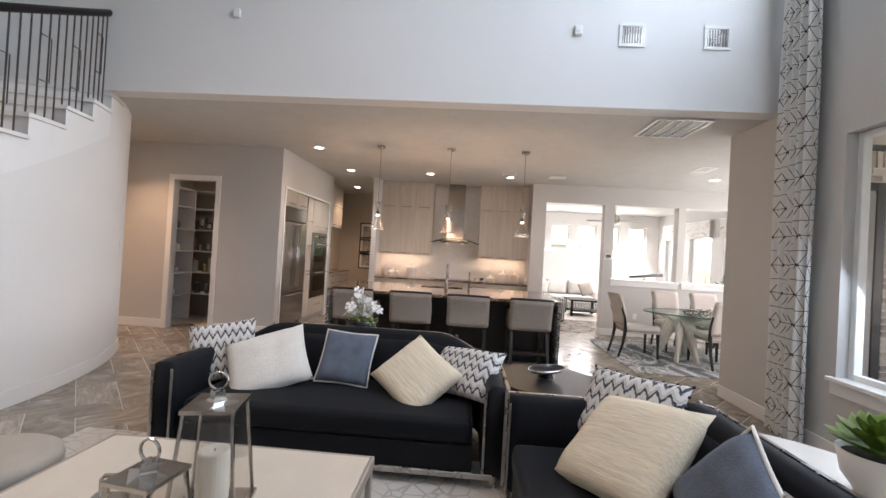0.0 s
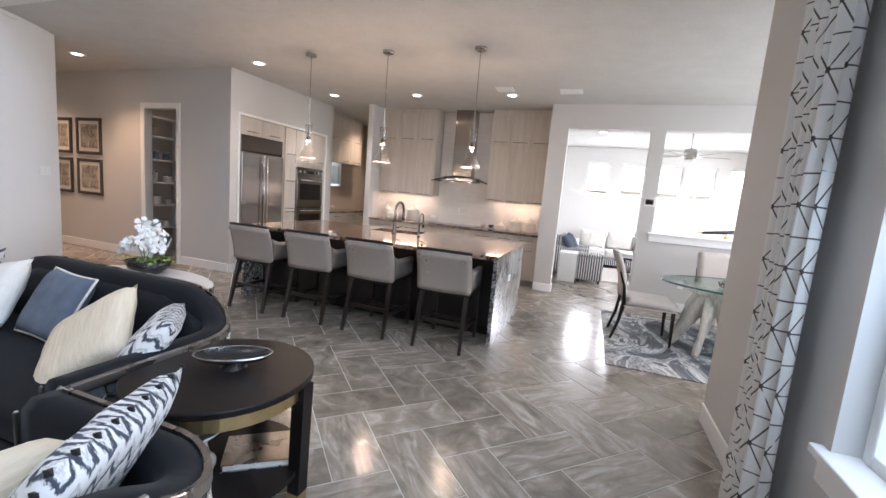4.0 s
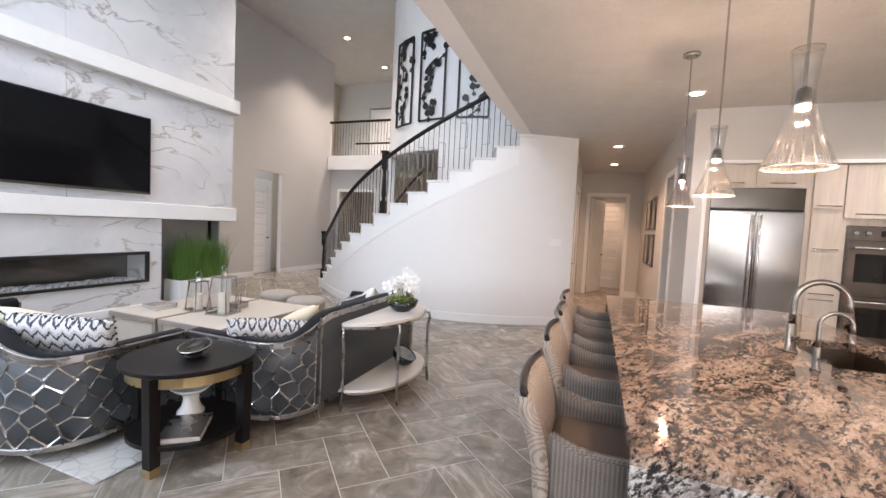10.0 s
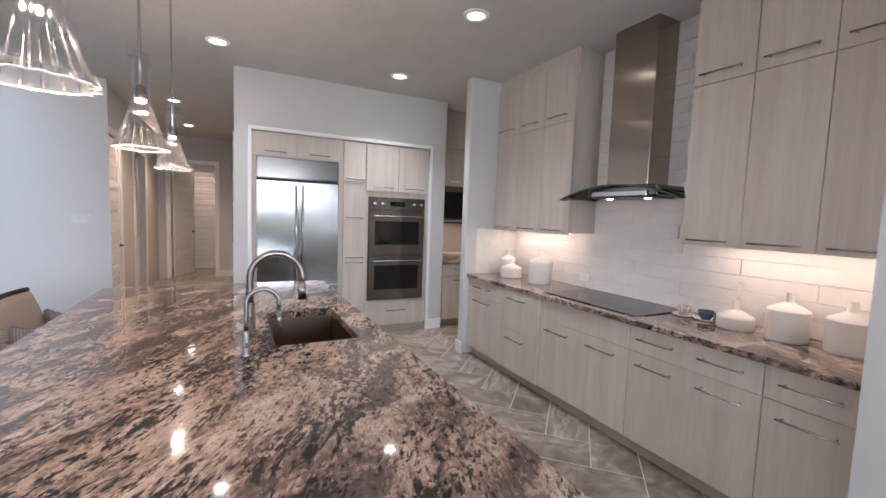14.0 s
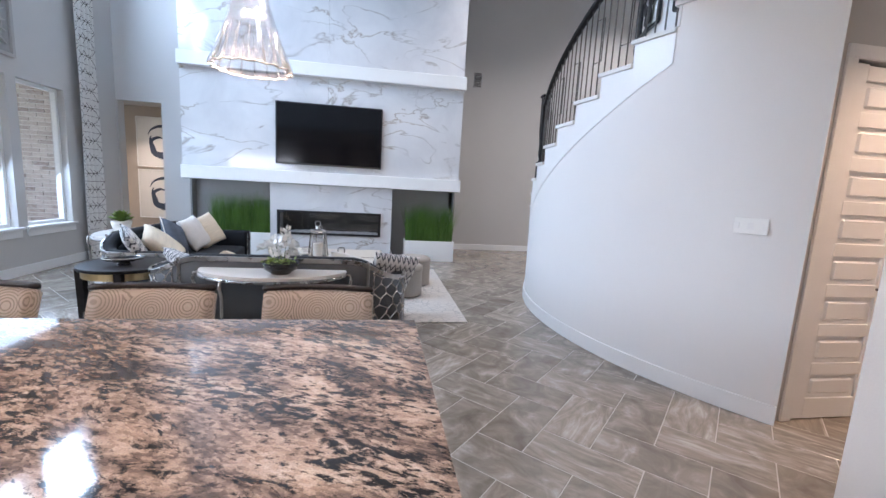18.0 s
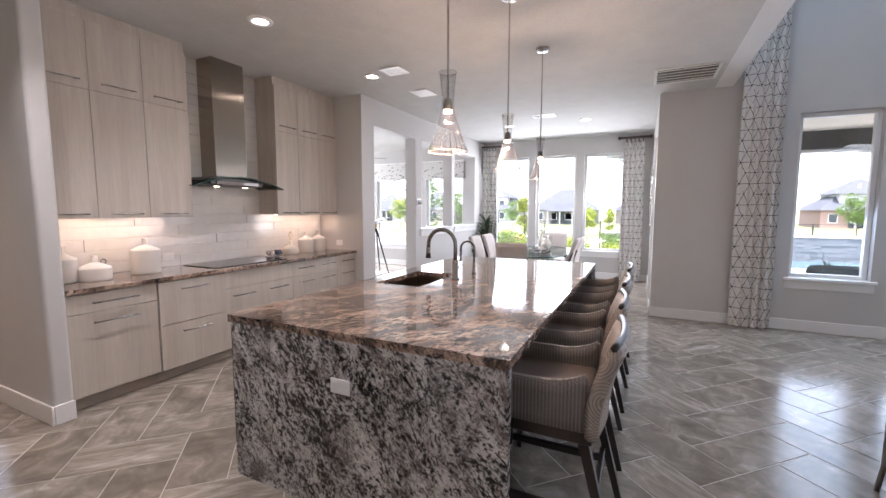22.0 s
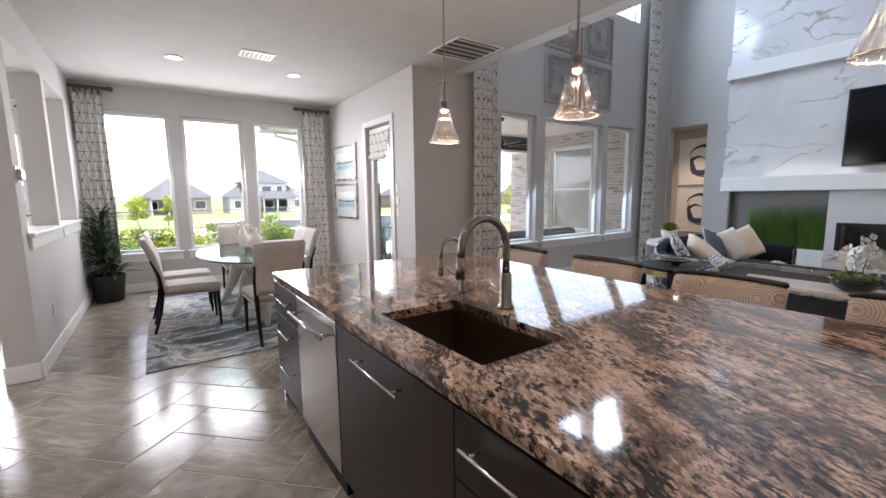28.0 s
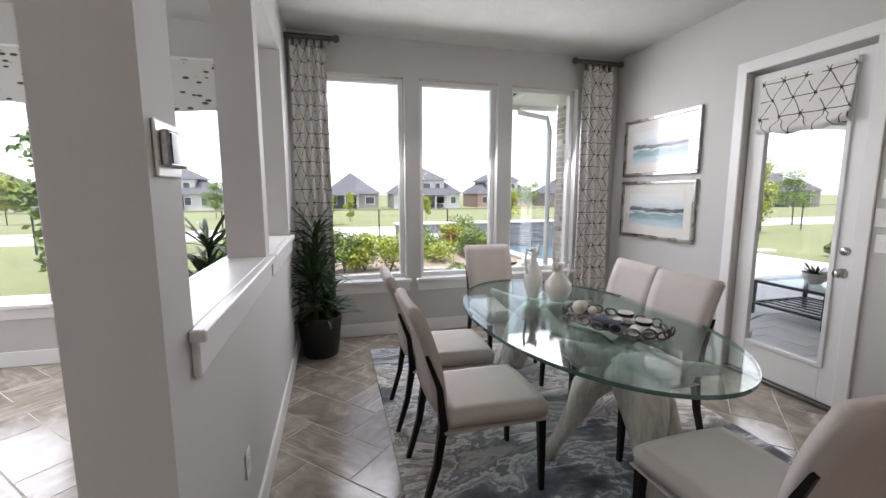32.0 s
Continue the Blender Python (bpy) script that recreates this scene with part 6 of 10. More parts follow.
hood = thing("range_hood", "stainless chimney range hood with a curved glass canopy", "range hood")
part("chimney", bx(-1.8, -1.42, 3.61, BACKY - 0.013, 1.84, CEIL - 0.001, 0.004), M_HOODSTEEL, hood)
part("motor_box", bx(-1.93, -1.28, 3.53, BACKY - 0.013, 1.745, 1.83, 0.012), M_STEELH, hood)
part("control_lip", bx(-1.86, -1.35, 3.515, 3.53, 1.75, 1.79, 0.004), M_CHROME, hood)
_bm = slab(B(), arange(-1, 1, 18), [0, 1], lambda u, v: (-1.605 + u * 0.545, 3.44 + v * 0.4, 1.835 - 0.105 * u * u), 0.009)
part("glass_canopy", _bm, M_HOODGLASS, hood, "curved smoked glass canopy", True)
_bm = tube(B(), [(-1.605 + u * 0.545, 3.44, 1.832 - 0.105 * u * u) for u in arange(-1, 1, 18)], 0.006, 6)
part("canopy_edge", _bm, M_GLASSEDGE, hood)
part("filter", bx(-1.88, -1.33, 3.55, 3.8, 1.738, 1.746), M_IRON, hood)
for _x in (-1.78, -1.43):
    bm = lathe(B(), [(0, 0), (0.026, 0), (0.024, -0.004), (0, -0.005)], 16, _x, 3.64, 1.737)
    part("hood_lamp", bm, M_STRIP, hood, "small round lamp under the hood")


# canisters, cups
def canister(x, y, r, h, cat="canister", label="white ceramic canister with a lidded neck", knob=True):
    t = thing("canister", label, "canister", pose(x, y, 0.92), group="canisters on the counter")
    part("body", lathe(B(), [(0, 0), (r * 0.96, 0), (r, 0.012), (r * 1.01, h * 0.9), (r * 0.99, h)], 32), M_BISQUE, t, smooth=True)
    part("lid", lathe(B(), [(r * 1.0, h), (r * 0.97, h + 0.006), (r * 0.32, h + 0.042), (0.023, h + 0.048), (0.021, h + 0.1), (0.019, h + 0.103), (0, h + 0.103)], 28), M_BISQUE, t, smooth=True)
    if knob:
        part("lid_ring", tube(B(), [(r * 0.55 + 0.02 * math.cos(a), 0.0, h + 0.045 + 0.02 * math.sin(a)) for a in arange(0, 6.283, 12)[:-1]], 0.004, 6, True), M_NICKEL, t)
    return t


canister(-3.12, 3.62, 0.085, 0.18, knob=False)
canister(-2.95, 3.55, 0.11, 0.1, label="low white ceramic lidded dish with a loop handle")
canister(-2.54, 3.6, 0.115, 0.21, knob=False)
canister(-0.5, 3.66, 0.1, 0.17, knob=False)
canister(-0.24, 3.68, 0.1, 0.17, knob=False)
wd = canister(-0.77, 3.66, 0.1, 0.07, label="low white ceramic dish with a wooden whisk", knob=False)
_bm = tube(B(), [(0, 0, 0.11), (0.01, 0, 0.2)], 0.009, 8)
for k in range(5):
    a = k * 0.628
    tube(_bm, [(0.01 + 0.028 * math.sin(s) * math.cos(a), 0.028 * math.sin(s) * math.sin(a), 0.2 + 0.045 * (1 - math.cos(s))) for s in arange(0, 3.14, 8)], 0.0035, 4)
part("whisk", _bm, M_PLANK, wd, "pale wooden whisk")


def cup(x, y, z, r, h, mat, label, name="coffee_cup", saucer=True):
    t = thing(name, label, "cup", pose(x, y, z), group="cups")
    part("bowl", lathe(B(), [(0, 0.004), (r * 0.6, 0.004), (r * 0.62, 0.01), (r, h * 0.5), (r * 1.03, h), (r * 0.96, h), (r * 0.92, h * 0.5), (0, h * 0.2)], 24), mat, t, smooth=True)
    part("handle", tube(B(), [(r * 0.95 + 0.022 * math.sin(a), 0, h * 0.55 - 0.025 * math.cos(a)) for a in arange(0.1, 3.04, 8)], 0.005, 6), mat, t, smooth=True)
    if saucer:
        part("saucer", lathe(B(), [(0, 0), (r * 1.0, 0), (r * 1.6, 0.012), (r * 1.55, 0.014), (r * 0.9, 0.005), (0, 0.004)], 28), M_CERAMIC, t, smooth=True)
    return t


cup(-1.1, 3.66, 0.9205, 0.045, 0.07, M_IKATB, "black and white patterned espresso cup on a saucer")
cup(-0.96, 3.68, 0.9205, 0.045, 0.065, M_STRIPE, "dark navy espresso cup on a saucer")
outlet("counter_outlet", pose(-2.2, BACKY - 0.0135, 1.02))
outlet("counter_outlet", pose(-0.005, 3.5, 1.02, 0, 0, 90))


# ---- built-in appliances in the west wall ----
def tall_front(name, parent, y0, y1, z0, z1, mat=None, x=CABX - 0.03):
    return part(name, bx(x, x + 0.022, y0 + 0.002, y1 - 0.002, z0 + 0.002, z1 - 0.002, 0.0015), mat or M_LAM, parent)


_bm = B()
box(_bm, CABX - 0.72, CABX - 0.032, 1.052, CABN - 0.122, 0.1, 2.418)
tw = thing("oven_tower", "tall pale laminate cabinet wall holding ovens and refrigerator", "cabinet")
part("carcass", _bm, M_LAM, tw)
part("toe_kick", bx(CABX - 0.7, CABX - 0.06, 2.02, CABN - 0.122, 0.0, 0.1), M_TAUPE, tw)
for a, b in ((1.052, 1.53), (1.53, 2.01)):
    f = tall_front("door", tw, a, b, 2.15, 2.416)
    bar_handle(f, (a + b) / 2, 2.2, 0.115, CABX - 0.008, axis="y")
for z0, z1, hz in ((1.93, 2.416, 1.96), (1.46, 1.92, 1.43), (0.97, 1.455, 1.0), (0.11, 0.965, 0.94)):
    f = tall_front("door", tw, 2.06, 2.33, z0, z1)
    bar_handle(f, 2.195, z0 + 0.03 if z0 > 0.5 else z1 - 0.03, 0.11, CABX - 0.008, axis="y")
for a, b in ((2.34, 2.765), (2.765, 3.185)):
    f = tall_front("door", tw, a, b, 1.83, 2.416)
    bar_handle(f, (a + b) / 2, 1.88, 0.13, CABX - 0.008, axis="y")
f = tall_front("drawer_front", tw, 2.34, 3.185, 0.11, 0.42)
bar_handle(f, 2.76, 0.3, 0.13, CABX - 0.008, axis="y")
fg = thing("refrigerator", "stainless built-in refrigerator with two doors and a freezer drawer", "refrigerator")
_fx = CABX - 0.04
part("grille", bx(_fx - 0.05, _fx + 0.03, 1.1, 2.0, 1.91, 2.145, 0.006), M_STEELH, fg)
part("gap_bar", bx(_fx - 0.05, _fx + 0.02, 1.1, 2.0, 1.885, 1.908), M_BLACK, fg)
for a, b, hy in ((1.1, 1.548, 1.515), (1.552, 2.0, 1.585)):
    d = part("door", bx(_fx - 0.05, _fx + 0.05, a, b, 0.68, 1.88, 0.006), M_STEEL, fg)
    bm = tube(B(), [(_fx + 0.1, hy, 0.76), (_fx + 0.1, hy, 1.84)], 0.011, 10)
    for z in (0.84, 1.76):
        tube(bm, [(_fx + 0.05, hy, z), (_fx + 0.1, hy, z)], 0.008, 8)
    part("door_handle", bm, M_CHROME, d, smooth=True)
d = part("freezer_drawer", bx(_fx - 0.05, _fx + 0.05, 1.1, 2.0, 0.1, 0.67, 0.006), M_STEEL, fg)
bm = tube(B(), [(_fx + 0.1, 1.16, 0.62), (_fx + 0.1, 1.94, 0.62)], 0.011, 10)
for y in (1.22, 1.88):
    tube(bm, [(_fx + 0.05, y, 0.62), (_fx + 0.1, y, 0.62)], 0.008, 8)
part("door_handle", bm, M_CHROME, d, smooth=True)
part("kick_plate", bx(_fx - 0.05, _fx + 0.01, 1.1, 2.0, 0.0, 0.095), M_BLACK, fg)
ov = thing("double_oven", "stainless double wall oven with black glass doors", "oven")
part("surround", bx(_fx - 0.03, _fx + 0.03, 2.38, 3.14, 0.44, 1.76, 0.005), M_STEELH, ov)
part("control_panel", bx(_fx + 0.03, _fx + 0.042, 2.38, 3.14, 1.6, 1.76, 0.004), M_STEELH, ov)
part("display", bx(_fx + 0.042, _fx + 0.045, 2.66, 2.86, 1.65, 1.71), M_OVENGLASS, ov)
for y in (2.45, 2.55, 2.98, 3.08):
    bm = lathe(B(), [(0, 0), (0.026, 0), (0.024, 0.022), (0.02, 0.03), (0, 0.03)], 16)
    bmesh.ops.transform(bm, matrix=pose(_fx + 0.042, y, 1.68, 0, 90, 0), verts=bm.verts)
    part("knob", bm, M_CHROME, ov, smooth=True)
for z0, z1 in ((1.03, 1.58), (0.45, 1.01)):
    d = part("oven_door", bx(_fx + 0.03, _fx + 0.055, 2.385, 3.135, z0, z1, 0.004), M_STEELH, ov)
    part("oven_window", bx(_fx + 0.056, _fx + 0.058, 2.46, 3.06, z0 + 0.13, z1 - 0.12), M_OVENGLASS, d)
    bm = tube(B(), [(_fx + 0.1, 2.43, z1 - 0.055), (_fx + 0.1, 3.09, z1 - 0.055)], 0.011, 10)
    for y in (2.48, 3.04):
        tube(bm, [(_fx + 0.055, y, z1 - 0.055), (_fx + 0.1, y, z1 - 0.055)], 0.008, 8)
    part("door_handle", bm, M_CHROME, d, smooth=True)

# passage pantry: counter, microwave, wall cabinets
pc = thing("passage_cabinet", "pale laminate base cabinet with a granite top in the passage", "cabinet")
part("body", bx(-4.97, -4.42, 3.44, 5.0, 0.1, 0.88), M_LAM, pc)
part("toe_kick", bx(-4.97, -4.48, 3.44, 5.0, 0.0, 0.1), M_TAUPE, pc)
part("top", bx(-4.98, -4.39, 3.432, 5.02, 0.881, 0.92, 0.004), M_GRANITE, pc)
for a, b in ((3.45, 4.0), (4.0, 4.5), (4.5, 5.0)):
    for z0, z1 in ((0.72, 0.878), (0.11, 0.72)):
        f = part("drawer_front", bx(-4.42, -4.4, a + 0.002, b - 0.002, z0 + 0.002, z1 - 0.002, 0.0015), M_LAM, pc)
        bar_handle(f, (a + b) / 2, z1 - 0.06, 0.12, -4.4, axis="y")
pw = thing("passage_wall_cabinet", "pale laminate wall cabinets above the passage counter", "cabinet")
part("body", bx(-4.97, -4.66, 3.44, 5.0, 1.98, 3.05), M_LAM, pw)
for a, b in ((3.45, 4.05), (4.05, 4.52), (4.52, 4.99)):
    for z0, z1 in ((1.99, 2.45), (2.45, 2.98)):
        f = part("door", bx(-4.66, -4.64, a + 0.002, b - 0.002, z0 + 0.002, z1 - 0.002, 0.0015), M_LAM, pw)
        bar_handle(f, (a + b) / 2, z0 + 0.05, 0.12, -4.64, axis="y")
mw = thing("microwave", "built-in stainless microwave with a black glass door", "microwave")
part("body", bx(-4.97, -4.6, 3.45, 4.12, 1.45, 1.975, 0.005), M_STEELH, mw)
part("door_glass", bx(-4.6, -4.594, 3.54, 4.03, 1.52, 1.9), M_OVENGLASS, mw)
part("trim_strip", bx(-4.6, -4.585, 3.46, 4.11, 1.47, 1.5, 0.003), M_CHROME, mw)
_bm = lathe(B(), [(0, 0.012), (0.05, 0.01), (0.12, 0.055), (0.19, 0.095), (0.185, 0.1), (0.115, 0.066), (0.05, 0.022), (0, 0.02)], 28, -4.68, 3.75, 0.92, 0.8, 1.0)
lathe(_bm, [(0.05, 0.0), (0.05, 0.012), (0, 0.012)], 20, -4.68, 3.75, 0.92)
solid("serving_bowl", _bm, M_BISQUE, "shallow pale ceramic bowl on the passage counter", "bowl", smooth=True)


def picture(name, m, w, h, mat, label, border=0.05, mat_frame=None, mount=0.06, group=""):
    """A framed picture in the local xz plane, facing -y, hung at its middle."""
    t = thing(name, label, "picture", m, group=group)
    bm = B()
    for a, b, c, d in ((-w / 2, w / 2, h / 2 - border, h / 2), (-w / 2, w / 2, -h / 2, -h / 2 + border), (-w / 2, -w / 2 + border, -h / 2 + border, h / 2 - border), (w / 2 - border, w / 2, -h / 2 + border, h / 2 - border)):
        box(bm, a, b, -0.03, 0, c, d, 0.004)
    part("picture_frame", bm, mat_frame or M_PEWTER, t)
    part("mount", bx(-w / 2 + border, w / 2 - border, -0.012, -0.004, -h / 2 + border, h / 2 - border), M_CERAMIC, t)
    k = border + mount
    part("print", bx(-w / 2 + k, w / 2 - k, -0.015, -0.0125, -h / 2 + k, h / 2 - k), mat, t)
    part("picture_glass", bx(-w / 2 + border, w / 2 - border, -0.02, -0.018, -h / 2 + border, h / 2 - border), M_PICGLASS, t)
    return t


for _z in (1.18, 1.58, 1.98):
    picture("passage_picture", pose(-4.2, 5.998, _z), 0.42, 0.5, M_PRINT2, "small black-framed print on the tan passage wall", 0.03, M_BLACK, group="prints in the passage")
for _x in (-8.38, -7.58):
    for _z in (1.27, 1.97):
        picture("hall_picture", pose(_x, CABS - 0.001, _z), 0.66, 0.62, M_PRINT2, "pewter-framed abstract print on the hall wall", 0.05, M_IRON, group="prints in the hall")

# ceiling vents
def vent(x0, x1, y0, y1, z, slats, along="x", label="white slatted ceiling vent", name="ceiling_vent"):
    t = thing(name, label, "vent", group="ceiling vents")
    bm = B()
    for a, b, c, d in ((x0, x1, y0, y0 + 0.03), (x0, x1, y1 - 0.03, y1), (x0, x0 + 0.03, y0 + 0.03, y1 - 0.03), (x1 - 0.03, x1, y0 + 0.03, y1 - 0.03)):
        box(bm, a, b, c, d, z - 0.012, z - 0.0005, 0.002)
    part("vent_frame", bm, M_WHITE, t)
    part("backing", bx(x0 + 0.03, x1 - 0.03, y0 + 0.03, y1 - 0.03, z - 0.004, z - 0.0005), M_IRON, t)
    for k in range(slats):
        s = (k + 0.5) / slats
        if along == "x":
            y = y0 + 0.03 + (y1 - y0 - 0.06) * s
            part("slat", bx(x0 + 0.03, x1 - 0.03, y - 0.006, y + 0.006, z - 0.011, z - 0.004, m=None), M_WHITE, t)
        else:
            x = x0 + 0.03 + (x1 - x0 - 0.06) * s
            part("slat", bx(x - 0.006, x + 0.006, y0 + 0.03, y1 - 0.03, z - 0.011, z - 0.004), M_WHITE, t)
    return t


vent(-0.72, -0.47, 2.04, 2.3, CEIL, 7)
vent(0.17, 0.48, 2.17, 2.42, CEIL, 9)
vent(0.64, 1.24, -1.14, -0.49, CEIL, 5, "y", "large white return air grille with dark gaps", "return_grille")
vent(2.25, 2.5, 0.94, 1.3, CEIL, 6)


def wall_grille(x0, x1, z0, z1):
    t = thing("wall_grille", "small white wall vent with dark slots", "vent", group="wall vents")
    bm = B()
    y = SOFF
    for a, b, c, d in ((x0, x1, z0, z0 + 0.03), (x0, x1, z1 - 0.03, z1), (x0, x0 + 0.03, z0 + 0.03, z1 - 0.03), (x1 - 0.03, x1, z0 + 0.03, z1 - 0.03)):
        box(bm, a, b, y - 0.014, y - 0.001, c, d, 0.002)
    part("vent_frame", bm, M_WHITE, t)
    part("backing", bx(x0 + 0.03, x1 - 0.03, y - 0.005, y - 0.001, z0 + 0.03, z1 - 0.03), M_IRON, t)
    for k in range(8):
        x = x0 + 0.04 + (x1 - x0 - 0.08) * k / 7
        part("slat", bx(x - 0.004, x + 0.004, y - 0.012, y - 0.005, z0 + 0.03, z1 - 0.03), M_PEWTER, t)


wall_grille(0.11, 0.37, 3.68, 3.92)
wall_grille(0.94, 1.2, 3.67, 3.91)
for _x, _z in ((-3.9, 3.93), (-0.3, 3.83)):
    t = thing("sensor_box", "small white sensor box on the upper wall", "sensor", pose(_x, SOFF, _z), group="sensors")
    part("cover", bx(-0.04, 0.04, -0.03, -0.001, -0.05, 0.05, 0.008), M_WHITE, t)
    part("lens", bx(-0.015, 0.015, -0.034, -0.03, -0.02, 0.01, 0.004), M_TRIM, t)

# ---- dining nook ----
def sheet_uv(us, vs, f, thick, mat, name, parent=None, label="", uvscale=1.0):
    """A cloth sheet with UVs in metres along it, solid by a second skin."""
    pts = [[Vector(f(u, v)) for v in vs] for u in us]
    run = [0.0]
    for a, b in zip(pts, pts[1:]):
        run.append(run[-1] + (b[0] - a[0]).length)
    verts, faces, uv = [], [], []
    nv = len(vs)
    for side in (0, 1):
        for i, col in enumerate(pts):
            for j, p in enumerate(col):
                a, b = pts[max(i - 1, 0)][j], pts[min(i + 1, len(pts) - 1)][j]
                n = (b - a).cross(Vector((0, 0, 1)))
                n = n.normalized() if n.length > 1e-6 else Vector((1, 0, 0))
                verts.append(p + n * thick * side)
                uv.append((run[i] * uvscale, p.z * uvscale))
    off = len(pts) * nv
    for side in (0, 1):
        for i in range(len(pts) - 1):
            for j in range(nv - 1):
                q = [side * off + k for k in (i * nv + j, (i + 1) * nv + j, (i + 1) * nv + j + 1, i * nv + j + 1)]
                faces.append(q if side else q[::-1])
    me = bpy.data.meshes.new("cloth")
    me.from_pydata([tuple(v) for v in verts], [], faces)
    lay = me.uv_layers.new(name="UVMap")
    for loop in me.loops:
        lay.data[loop.index].uv = uv[loop.vertex_index]
    me.polygons.foreach_set("use_smooth", [True] * len(me.polygons))
    me.materials.append(mat)
    ob = new(name, me)
    if parent is not None:
        ob.parent = parent
    return tagged(ob, label) if label else ob


def drapes(name, x, y0, y1, top, seed, label, rod=True, folds=4, flare=0.0):
    """A gathered curtain along y, hung on rings from a short rod."""
    t = thing(name, label, "curtain", group="lattice print curtains")
    w, mid = y1 - y0, (y0 + y1) / 2
    r = random.Random(seed)
    ph = r.uniform(0, 6)

    def f(u, v):
        k = 1 + (0.12 + flare) * (1 - v) * math.sin(v * 2.2 + 0.6)
        return (x - 0.036 * math.cos(folds * 6.283 * u + ph) * (0.65 + 0.35 * math.sin(3 * u + ph)) * (1 + 0.25 * (1 - v)) - 0.01 * math.sin(9 * v + u * 4), mid + (u - 0.5) * w * k, 0.012 + v * (top - 0.06))

    sheet_uv(arange(0, 1, folds * 9), arange(0, 1, 12), f, 0.004, M_DRAPE, "cloth", t)
    if rod:
        part("rod", tube(B(), [(x, y0 - 0.1, top), (x, y1 + 0.1, top)], 0.024, 10), M_IRON, t)
        for y in (y0 - 0.1, y1 + 0.1):
            part("finial", lathe(B(), [(0, -0.04), (0.035, -0.02), (0.035, 0.02), (0, 0.04)], 12, x, y, top), M_IRON, t)
        for k in range(5):
            y = y0 + w * (k + 0.5) / 5
            part("ring", tube(B(), [(x + 0.026 * math.cos(a), y, top - 0.008 + 0.026 * math.sin(a)) for a in arange(0, 6.283, 12)[:-1]], 0.004, 5, True), M_IRON, t)
            part("pleat_clip", bx(x - 0.02, x + 0.02, y - 0.012, y + 0.012, top - 0.085, top - 0.03, 0.004), M_IRON, t)
        for y in (y0 - 0.04, y1 + 0.04):
            part("bracket", tube(B(), [(x, y, top), (EAST if x > 3 else LIVX, y, top)], 0.008, 6), M_IRON, t)
    return t


drapes("nook_curtain", 4.71, 2.72, 3.04, 2.97, 1, "pale full-length curtain with a dark stick lattice print")
drapes("nook_curtain", 4.71, -0.42, -0.04, 2.97, 2, "pale full-length curtain with a dark stick lattice print")
drapes("living_curtain", 1.63, -1.9, -1.5, 5.95, 3, "two-storey pale curtain with a dark stick lattice print", folds=5)
drapes("living_curtain", 1.63, -6.22, -5.8, 5.95, 4, "two-storey pale curtain with a dark stick lattice print", folds=5)

# patio door
dr = thing("door_patio", "white patio door with a tall glass pane and a lattice print shade", "door", kind="structure")
_bm = B()
for a, b, c, d in ((2.37, 2.5, 0.03, 2.45), (3.06, 3.19, 0.03, 2.45), (2.5, 3.06, 0.03, 0.3), (2.5, 3.06, 2.33, 2.45)):
    box(_bm, a, b, -0.68, -0.635, c, d, 0.003)
part("door_leaf", _bm, M_TRIM, dr)
_g = part("door_pane", bx(2.5, 3.06, -0.66, -0.655, 0.3, 2.33), M_GLASS, dr)
_g.visible_shadow = False
_bm = B()
for a, b, c, d in ((2.48, 2.51, 0.28, 2.35), (3.05, 3.08, 0.28, 2.35), (2.51, 3.05, 0.28, 0.31), (2.51, 3.05, 2.32, 2.35)):
    box(_bm, a, b, -0.634, -0.62, c, d, 0.003)
part("pane_bead", _bm, M_TRIM, dr)
part("threshold", bx(2.365, 3.195, -0.76, -0.59, 0.0, 0.028, 0.004), M_IRON, dr)
for z in (0.98, 1.13):
    bm = lathe(B(), [(0, 0), (0.032, 0), (0.032, 0.008), (0.012, 0.012), (0.012, 0.035), (0.028, 0.042), (0.028, 0.06), (0, 0.066)] if z < 1 else [(0, 0), (0.03, 0), (0.03, 0.012), (0.022, 0.02), (0, 0.02)], 18)
    bmesh.ops.transform(bm, matrix=pose(2.43, -0.634, z, -90, 0, 0), verts=bm.verts)
    part("door_knob" if z < 1 else "deadbolt", bm, M_NICKEL, dr, smooth=True)
rs = thing("roman_shade", "bunched roman shade in the pale lattice print cloth", "window shade")
part("head_rail", bx(2.47, 3.09, -0.633, -0.6, 2.36, 2.4, 0.003), M_TRIM, rs)
sheet_uv(arange(0, 1, 14), arange(0, 1, 22), lambda u, v: (2.475 + u * 0.61, -0.592 + (0.055 * abs(math.sin(v * 14)) * (0.45 - v) / 0.45 if v < 0.45 else 0.006 * math.sin(v * 20)) + 0.006 * math.sin(u * 11 + v * 5), 1.99 + 0.39 * v - 0.028 * math.sin(u * 3.14) * (1 - v) + 0.008 * math.sin(u * 17) * (1 - v)), 0.004, M_DRAPE, "folded_cloth", rs)
for _z, _w in ((1.545, 1), (1.368, 2), (1.205, 1)):
    outlet("light_switch", pose(2.21, NOOKS + 0.001, _z, 0, 0, 180), "white light switch plate by the patio door", 0.075 if _w == 1 else 0.115, 0.115, _w)
outlet("partition_outlet", pose(2.19, NOOKN - 0.001, 0.42), "white outlet plate low on the half wall", 0.075, 0.115, 1)
th = thing("thermostat", "small thermostat screen on a white plate", "thermostat", pose(1.6, NOOKN - 0.001, 1.625))
part("plate", bx(-0.075, 0.075, -0.008, 0, -0.065, 0.065, 0.004), M_WHITE, th)
part("screen_body", bx(-0.06, 0.06, -0.03, -0.008, -0.042, 0.042, 0.006), M_PEWTER, th)
